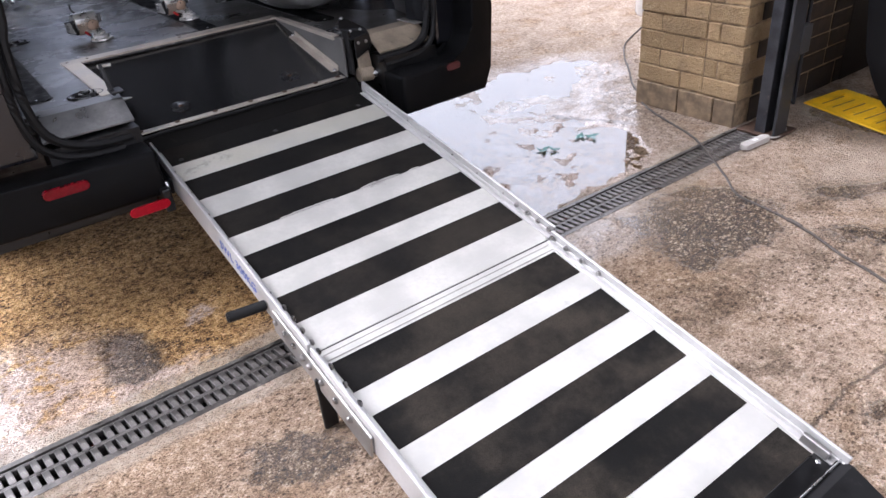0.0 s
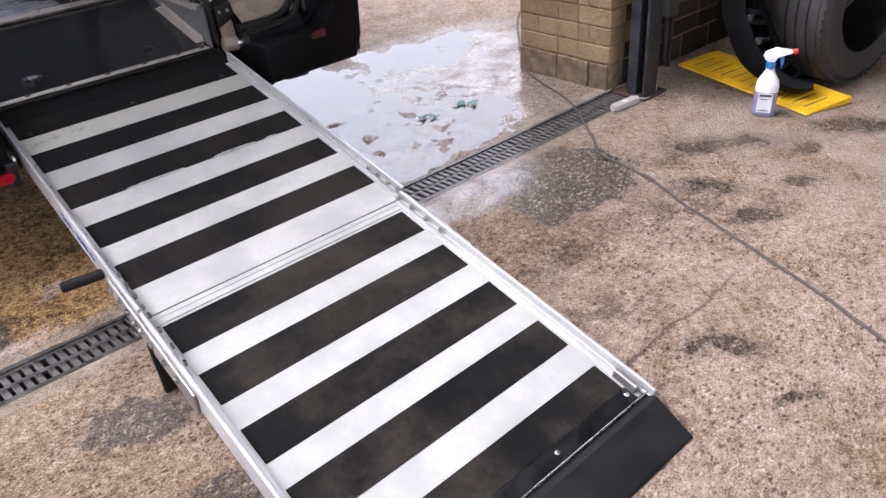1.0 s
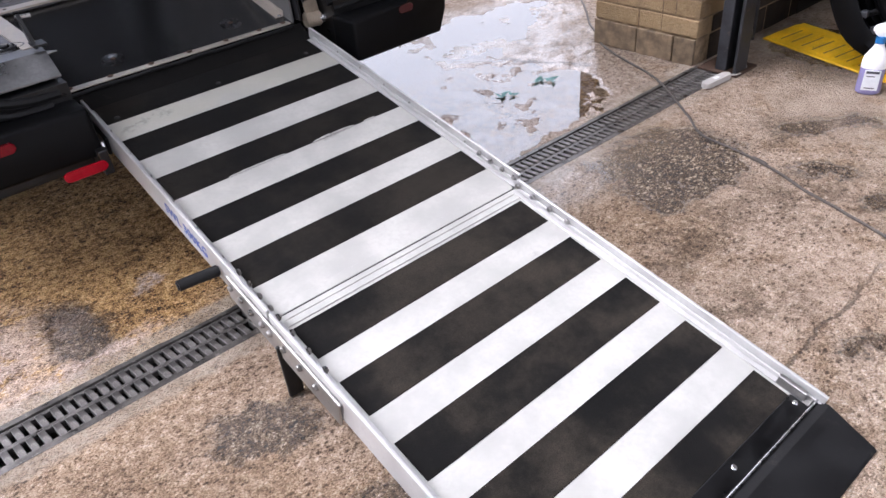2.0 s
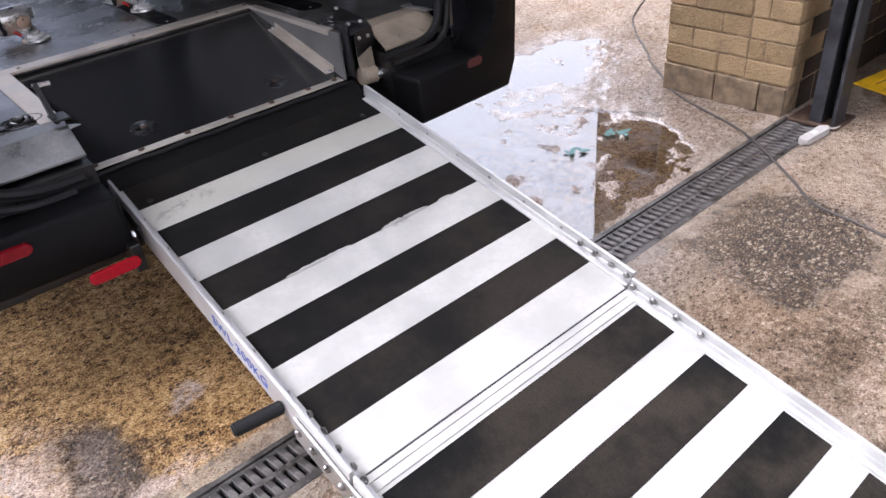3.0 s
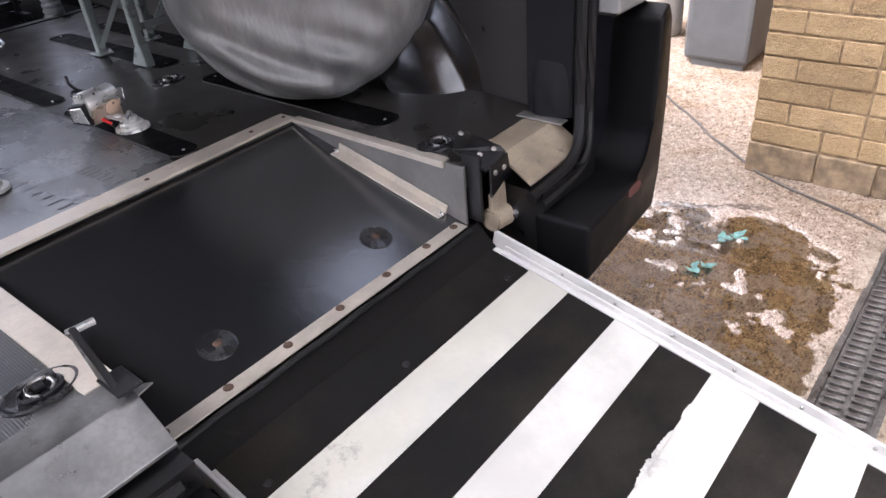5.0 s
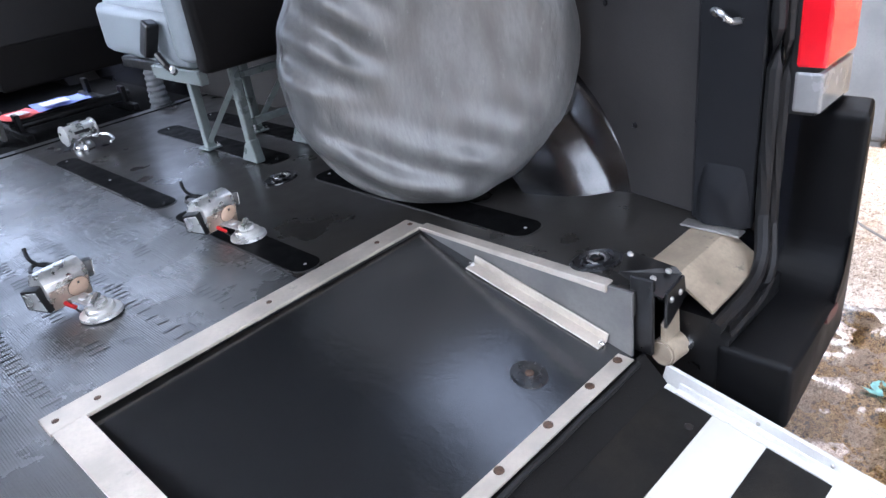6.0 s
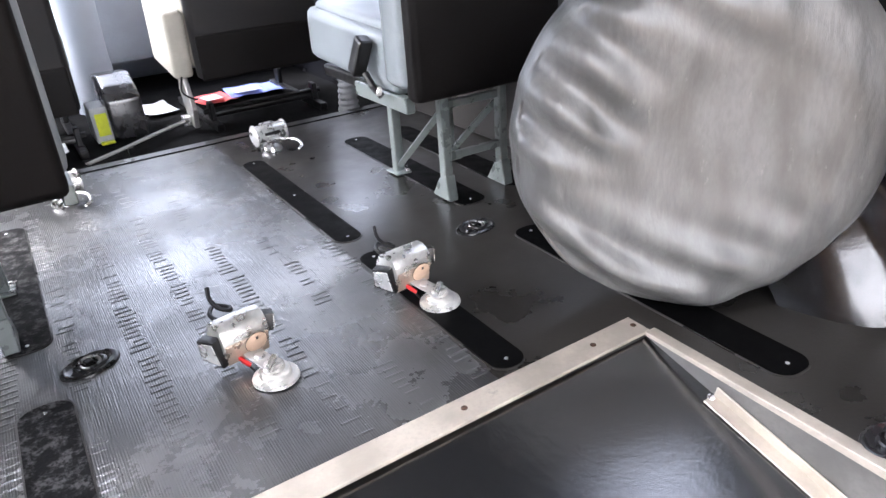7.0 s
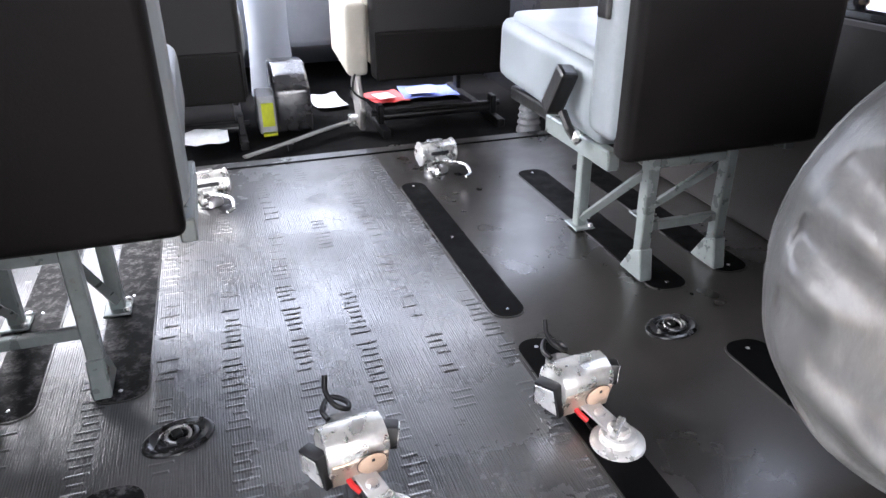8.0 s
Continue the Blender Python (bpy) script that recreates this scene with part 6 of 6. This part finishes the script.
# ---- small things in the cab ----
def cab_things():
    t = thing("seat_side_box", (-0.175, 2.82, F - 0.035), 0, "grey moulded box with a lime green label beside the seat", "plastic box")
    part("body", side_prism([(2.70, 0.555), (2.98, 0.555), (3.00, 0.72), (2.96, 0.775), (2.84, 0.785), (2.76, 0.75), (2.70, 0.71)], -0.205, -0.075, 0.016, seg=3), BOX_DARK, t, "black glossy upper shell", smooth=40)
    part("step", side_prism([(2.70, 0.555), (2.86, 0.555), (2.86, 0.69), (2.72, 0.69)], -0.268, -0.205, 0.010), GREY_BOX, t)
    part("label", box(-0.255, -0.212, 2.6955, 2.7, 0.585, 0.670, 0.001, None, 1), LIME, t, "lime green label")
    part("label", box(-0.258, -0.208, 2.67, 2.6945, 0.556, 0.566, 0.002, None, 1), LIME, t)
    b = thing("seat_bar", (-0.12, 2.58, F), 0, "bare metal bar across the cab step", "metal bar")
    part("bar", tube([(-0.34, 2.44, F - 0.012), (-0.2, 2.52, F - 0.006), (-0.06, 2.60, F + 0.004), (0.07, 2.67, F + 0.010)], 0.014, 6, 0.35), SIDE_STEEL, b)
    part("bar_end", box(0.05, 0.095, 2.655, 2.69, F - 0.01, F + 0.03, 0.005), ZINC, b)
    part("stand", box(-0.19, -0.17, 2.52, 2.55, F - 0.035, F - 0.012), BLACK_PART, b)
    for x0, x1, y0, y1, z, mat, lab, tilt in ((0.21, 0.36, 2.98, 3.16, 0.002, PAPER_RED, "crumpled red and white printed leaflet", 10), (0.36, 0.60, 3.00, 3.20, 0.004, PAPER_BLUE, "blue printed leaflet on the cab floor", -4), (-0.03, 0.10, 2.98, 3.20, 0.004, LABEL, "pale folded paper leaflet on the cab floor", 5), (-0.52, -0.38, 2.50, 2.66, 0.05, LABEL, "white folded card beside the seat rail", 0)):
        p = thing("leaflet", ((x0 + x1) / 2, (y0 + y1) / 2, F - 0.035 + z), 0, lab, "leaflet")
        PLACE[p] = Matrix.Translation(((x0 + x1) / 2, (y0 + y1) / 2, F - 0.035 + z))
        bm = bmesh.new()
        bmesh.ops.create_grid(bm, x_segments=8, y_segments=8, size=0.5)
        for v in bm.verts:
            v.co = Vector((v.co.x * (x1 - x0), v.co.y * (y1 - y0), 0.012 + 0.012 * noise.noise(Vector((v.co.x * 3 + x0 * 9, v.co.y * 3, 1)))))
        bmesh.ops.solidify(bm, geom=bm.faces[:], thickness=0.0012)
        bm.transform(Matrix.Rotation(radians(tilt), 4, "Z"))
        part("sheet", bm, mat, p, local=True)
        if mat is not LABEL:
            part("print", box(-(x1 - x0) * 0.4, (x1 - x0) * 0.1, -(y1 - y0) * 0.42, (y1 - y0) * 0.1, 0.026, 0.027, 0, Matrix.Rotation(radians(tilt), 4, "Z")), LABEL, p, "plain pale print", local=True)
    g = thing("gaiter", (0.72, 2.45, F), 0, "grey ribbed rubber gaiter beside the seat", "gaiter")
    prof = [(0.0, 0.0), (0.045, 0.0)]
    for i in range(7):
        prof += [(0.045 - 0.002 * i, 0.012 + 0.024 * i), (0.038 - 0.002 * i, 0.024 + 0.024 * i)]
    prof += [(0.0, 0.19)]
    part("sleeve", lathe(prof, 24, Matrix.Translation((0.68, 2.47, F - 0.035))), GREY_BOX, g, smooth=50)
    c = thing("door_lining", (-0.16, 3.35, F), 0, "pale blue grey moulded cab lining", "cab lining")
    part("column", lathe([(0, 0.0), (0.10, 0.0), (0.085, 0.25), (0.09, 0.6), (0, 0.62)], 32, Matrix.Translation((-0.155, 3.35, F - 0.035))), DASH, c, smooth=50)


cab_things()


# ---- yard things ----
def steel_guide():
    t = setting("trim_guide", box(1.795, 1.872, -0.803, -0.757, 0.0, 3.5, 0.004), STEEL_DARK, "dark steel shutter guide beside the brick jamb", "steel guide")
    part("flange", box(1.788, 1.874, -0.850, -0.837, 0.0, 3.5, 0.003, seg=1), STEEL_DARK, t)
    part("web", box(1.858, 1.870, -0.8368, -0.8032, 0.0, 3.5), BLACK_PART, t)
    part("foot_plate", box(1.775, 1.93, -0.865, -0.690, 0.0, 0.010, 0.002, seg=1), RUST_BOLT, t, "rusty foot plate")
    c = thing("conduit", (2.16, -0.69, 0.0), 0, "grey wall conduit with a small junction box", "conduit")
    part("pipe", tube(smooth_line([(2.165, -0.70, 0.02), (2.16, -0.690, 0.10), (2.155, -0.690, 0.5), (2.15, -0.690, 1.9)], 6), 0.011, 8), STEEL_DARK, c, smooth=60)
    part("pipe", tube([(2.20, -0.690, 0.0), (2.20, -0.690, 0.6), (2.20, -0.690, 1.9)], 0.008, 8), STEEL_DARK, c, smooth=60)
    part("junction_box", box(2.125, 2.195, -0.720, -0.674, 0.24, 0.36, 0.006), BIN_GREY, c, "grey junction box")


def cable_and_socket():
    t = thing("extension_lead", (1.2, -1.28, 0), 0, "thin grey-brown extension lead lying across the concrete", "cable")
    pts = [(2.9, 0.72), (2.45, 0.5), (2.0, 0.06), (1.86, -0.10), (1.755, -0.225), (1.66, -0.43), (1.60, -0.60), (1.456, -0.80), (1.36, -0.925), (1.27, -1.03), (1.243, -1.14), (1.214, -1.283), (1.135, -1.48), (1.08, -1.645), (1.013, -1.834), (0.972, -1.96), (0.926, -2.06), (0.88, -2.17), (0.78, -2.4), (0.7, -2.9)]
    line = smooth_line([(x, y, 0.0055) for x, y in pts], 10)
    for p in line:
        p.z = max(float(ground_height(p.x, p.y)), -0.003) + 0.0045 + (0.004 if -0.81 < p.y < -0.67 else 0)
        p.x += 0.006 * noise.noise(Vector((p.x * 8, p.y * 8, 0)))
    part("sheath", tube(line, 0.0043, 8), CABLE, t, smooth=80)
    part("tape_wrap", tube([(1.222, -1.250, 0.006), (1.219, -1.262, 0.007), (1.211, -1.292, 0.007), (1.207, -1.303, 0.006)], 0.0068, 10), CABLE, t, smooth=80)
    s = thing("trailing_socket", (1.66, -0.83, 0), 0, "off-white trailing socket lying by the drain", "socket")
    part("body", prism(rounded(-0.078, 0.078, -0.018, 0.018, 0.016), 0.003, 0.025, 0.006, pose(1.685, -0.832, 0.0, 0, 0, -4), seg=3), OFF_WHITE, s, smooth=40)
    part("switch", box(-0.015, 0.01, -0.008, 0.008, 0.025, 0.028, 0.001, pose(1.685, -0.832, 0.0, 0, 0, -4), 1), WHITE, s)
    part("lead", tube(smooth_line([(1.75, -0.838, 0.018), (1.80, -0.86, 0.008), (1.87, -0.85, 0.006), (1.95, -0.79, 0.03), (1.985, -0.735, 0.10), (1.99, -0.72, 0.3)], 8), 0.004, 8), OFF_WHITE, s, smooth=80)


def spray_bottle():
    x, y = 1.935, -1.290
    m = pose(x, y, 0.001, 0, 0, -65) @ Matrix.Scale(0.87, 4)
    t = thing("spray_bottle", (x, y, 0), 0, "white trigger spray bottle half full of violet liquid", "spray bottle")
    sq = Matrix.Diagonal((1.0, 0.74, 1.0, 1.0))
    part("lower_body", lathe([(0, 0.0), (0.040, 0.0), (0.047, 0.006), (0.048, 0.02), (0.047, 0.110), (0, 0.110)], 36, m @ sq), VIOLET, t, "violet liquid seen through the plastic", smooth=40)
    part("upper_body", lathe([(0.047, 0.110), (0.0475, 0.135), (0.044, 0.155), (0.030, 0.180), (0.019, 0.200), (0.016, 0.225), (0, 0.225)], 36, m @ sq), WHITE, t, smooth=40)
    part("collar", lathe([(0.019, 0.212), (0.0195, 0.238), (0.015, 0.240), (0, 0.240)], 24, m), BLUE, t, "blue screw collar", smooth=40)
    lb = part("label_panel", box(-0.030, 0.030, -0.0375, -0.034, 0.022, 0.108, 0.001, m, 1), LABEL, t, "pale paper label")
    part("print_bar", box(-0.024, 0.024, -0.0385, -0.0374, 0.094, 0.104, 0, m), INK, lb)
    part("print_bar", box(-0.020, 0.010, -0.0385, -0.0374, 0.080, 0.084, 0, m), INK, lb)
    part("print_bar", box(-0.020, 0.018, -0.0385, -0.0374, 0.030, 0.034, 0, m), INK, lb)
    part("head", side_prism([(-0.012, 0.236), (0.014, 0.236), (0.020, 0.262), (0.075, 0.278), (0.078, 0.292), (0.010, 0.300), (-0.030, 0.280), (-0.036, 0.262), (-0.022, 0.252)], -0.011, 0.011, 0.004, m @ pose(0, 0, 0, 0, 0, -90)), WHITE, t, "white spray head", smooth=40)
    part("trigger", side_prism([(0.030, 0.266), (0.045, 0.270), (0.050, 0.235), (0.040, 0.212), (0.036, 0.235)], -0.008, 0.008, 0.002, m @ pose(0, 0, 0, 0, 0, -90), seg=1), BLUE, t, "blue trigger")
    part("nozzle", rod(m @ pose(0, 0, 0, 0, 0, -90) @ Vector((0, 0.076, 0.285)), m @ pose(0, 0, 0, 0, 0, -90) @ Vector((0, 0.096, 0.288)), 0.0105, 12, bevel=0.002), RED_LEVER, t, "red nozzle", smooth=40)


def kerb_ramp():
    t = thing("kerb_ramp", (2.25, -1.07, 0), 0, "yellow ribbed plastic kerb ramp on the floor", "kerb ramp")
    m = pose(2.222, -0.722, 0.0, 0, 0, -107)
    part("body", side_prism([(0.0, 0.002), (0.235, 0.002), (0.235, 0.028), (0.19, 0.028), (0.0, 0.010)], 0.0, 0.735, 0.004, m, seg=1), YELLOW, t)
    sl = math.atan2(0.018, 0.19)
    for i in range(12):
        x = 0.05 + 0.056 * i
        pm = m @ pose(x, 0.100, 0.0195, math.degrees(sl), 0, 0)
        part("rib", box(-0.006, 0.006, -0.075, 0.075, -0.001, 0.003, 0.001, pm, 1), YELLOW, t)
        part("groove", box(0.014, 0.019, -0.058, 0.058, -0.004, 0.0012, 0, pm), INK, t)


def tyre_wheel():
    c, r, w = Vector((2.475, -1.300, 0.337)), 0.335, 0.235
    axis = Vector((-0.12, -0.993, 0.0)).normalized()
    m = Matrix.Translation(c) @ axis.to_track_quat("Z", "Y").to_matrix().to_4x4()
    t = thing("car_wheel", (c.x, c.y, c.z - r), 0, "dark worn car tyre on its wheel beyond the yellow ramp", "car wheel")
    prof = [(0.205, -w / 2 + 0.01), (0.25, -w / 2 - 0.004), (0.30, -w / 2 + 0.006), (0.325, -w / 2 + 0.03)]
    z = -w / 2 + 0.03
    for k in range(4):
        z2 = -w / 2 + 0.03 + (w - 0.06) * (k + 1) / 4
        prof += [(r, z + 0.004), (r, z2 - 0.006), (r - 0.008, z2 - 0.004), (r - 0.008, z2)]
        z = z2
    prof += [(0.325, w / 2 - 0.03), (0.30, w / 2 - 0.006), (0.25, w / 2 + 0.004), (0.205, w / 2 - 0.01)]
    tyre = part("tyre", lathe(prof, 72, m), TYRE, t, "grooved black tyre", smooth=30)
    for i in range(60):
        a = 2 * math.pi * i / 60
        for s in (-1, 1):
            part("tread_block", box(-0.012, 0.012, -0.016, 0.016, 0.0, 0.006, 0, m @ Matrix.Rotation(a, 4, "Z") @ pose(r - 0.010, 0, s * (w / 2 - 0.026), 0, 90, 0) @ pose(0, 0, 0, 0, 0, 20 * s)), TYRE, tyre) if i % 60 < 60 and (120 < i * 6 < 330) else None
    part("rim", lathe([(0.208, w / 2 - 0.012), (0.20, w / 2 - 0.03), (0.19, -w / 2 + 0.03), (0.07, -w / 2 + 0.05), (0.0, -w / 2 + 0.05)], 48, m), BLACK_PART, t, "dark steel rim", smooth=40)
    part("hub", lathe([(0.06, -w / 2 + 0.05), (0.055, 0.0), (0.03, 0.02), (0, 0.02)], 24, m), STEEL_DARK, t, smooth=40)
    b = thing("bumper_moulding", (2.05, -1.2, 0.0), 0, "black plastic car bumper moulding hanging before the tyre", "car bumper")
    outer = smooth_line([(1.945, -0.99, 0.80), (1.967, -1.041, 0.394), (1.979, -1.068, 0.288), (2.008, -1.130, 0.157), (2.048, -1.215, 0.083), (2.093, -1.314, 0.040), (2.126, -1.383, 0.062)], 4)
    inner = smooth_line([(2.015, -1.150, 0.80), (2.031, -1.181, 0.398), (2.040, -1.203, 0.330), (2.056, -1.235, 0.255), (2.075, -1.275, 0.195), (2.095, -1.318, 0.150), (2.121, -1.374, 0.118)], 4)
    deep = Vector((0.905, 0.42, 0.0)) * 0.07
    bulge = Vector((-0.905, -0.42, 0.0)) * 0.018
    n = len(outer)

    def strip(u0, u1, back, name, i0=0, i1=n, mat=PLASTIC):
        g = bmesh.new()
        rings = []
        for i in range(i0, i1):
            p, q = outer[i].lerp(inner[i], u0), outer[i].lerp(inner[i], u1)
            rings.append([g.verts.new(c) for c in (p + back, (p + q) / 2 + bulge + back, q + back, q + deep, p + deep)])
        for r0, r1 in zip(rings, rings[1:]):
            for k in range(5):
                g.faces.new((r0[k], r0[(k + 1) % 5], r1[(k + 1) % 5], r1[k]))
        g.faces.new(rings[0][::-1])
        g.faces.new(rings[-1])
        part(name, g, mat, b, smooth=50)

    strip(0.0, 0.55, Vector((0, 0, 0)), "outer_rim")
    strip(0.86, 1.0, deep * 0.25, "inner_rim")
    strip(0.5, 0.9, deep * 0.75, "backing")
    for i in range(2, n - 3, 3):
        p, q = outer[i].lerp(inner[i], 0.5) + deep * 0.3, outer[i + 1].lerp(inner[i + 1], 0.95) + deep * 0.3
        part("web", rod(p, q, 0.011, 6), PLASTIC, b)
    for i in (7, 11, 14):
        part("clip", box(-0.012, 0.012, -0.012, 0.012, -0.012, 0.012, 0.003, Matrix.Translation(outer[i].lerp(inner[i], 0.62) + deep * 0.15)), STEEL_DARK, b)


def bins_and_scraps():
    t = thing("wheeled_bin", (3.05, 0.47, 0), 0, "grey plastic wheeled bin against the outer wall", "wheeled bin")
    part("body", prism([(2.755, 0.19), (3.30, 0.19), (3.32, 0.72), (2.765, 0.50)], 0.03, 1.0, 0.02), BIN_GREY, t)
    part("lid", box(2.74, 3.33, 0.15, 0.72, 1.0, 1.05, 0.02), BIN_GREY, t)
    for y in (0.26, 0.60):
        part("wheel", rod((3.2, y, 0.09), (3.2, y + 0.04, 0.09), 0.09, 20), RUBBER, t)
    part("foot", box(2.77, 2.83, 0.21, 0.46, 0.0, 0.04), BIN_GREY, t)
    d = thing("plastic_drum", (3.20, 0.86, 0), 0, "white plastic drum beside the bin", "plastic drum")
    part("body", lathe([(0, 0.0), (0.14, 0.0), (0.15, 0.02), (0.15, 0.42), (0.13, 0.47), (0, 0.47)], 32, Matrix.Translation((3.20, 0.86, 0.0))), OFF_WHITE, d, smooth=40)
    part("cap", lathe([(0.05, 0.47), (0.05, 0.50), (0, 0.50)], 20, Matrix.Translation((3.20, 0.86, 0.0))), WHITE, d)
    for k, (x, y, s) in enumerate(((1.085, -0.255, 0.030), (1.120, -0.280, 0.026), (1.290, -0.262, 0.032), (1.318, -0.300, 0.036))):
        w = thing("torn_scrap", (x, y, 0), 40 * k, "torn turquoise scrap lying in the puddle", "litter", "scraps in the puddle")
        bm = bmesh.new()
        for lobe in range(3):
            turn, long = 2.1 * lobe + 0.7 * k, s * random.uniform(0.8, 1.25)
            way, side = Vector((math.cos(turn), math.sin(turn), 0)), Vector((-math.sin(turn), math.cos(turn), 0))
            rows = []
            for i in range(7):
                f = i / 6
                half = s * (0.10 + 0.28 * math.sin(math.pi * min(1.0, f + 0.12))) * random.uniform(0.65, 1.1)
                mid = way * (long * f) + side * (0.25 * s * math.sin(3.0 * f + lobe)) + Vector((0, 0, 0.0012 + 0.006 * f * f))
                rows.append((bm.verts.new(mid - side * half), bm.verts.new(mid + side * half + Vector((0, 0, 0.002 * f)))))
            for (p, q), (u, v) in zip(rows, rows[1:]):
                bm.faces.new((p, u, v, q))
        bmesh.ops.solidify(bm, geom=bm.faces[:], thickness=0.0008)
        part("scrap", bm, LEAF, w, local=True)


steel_guide()
cable_and_socket()
spray_bottle()
kerb_ramp()
tyre_wheel()
bins_and_scraps()
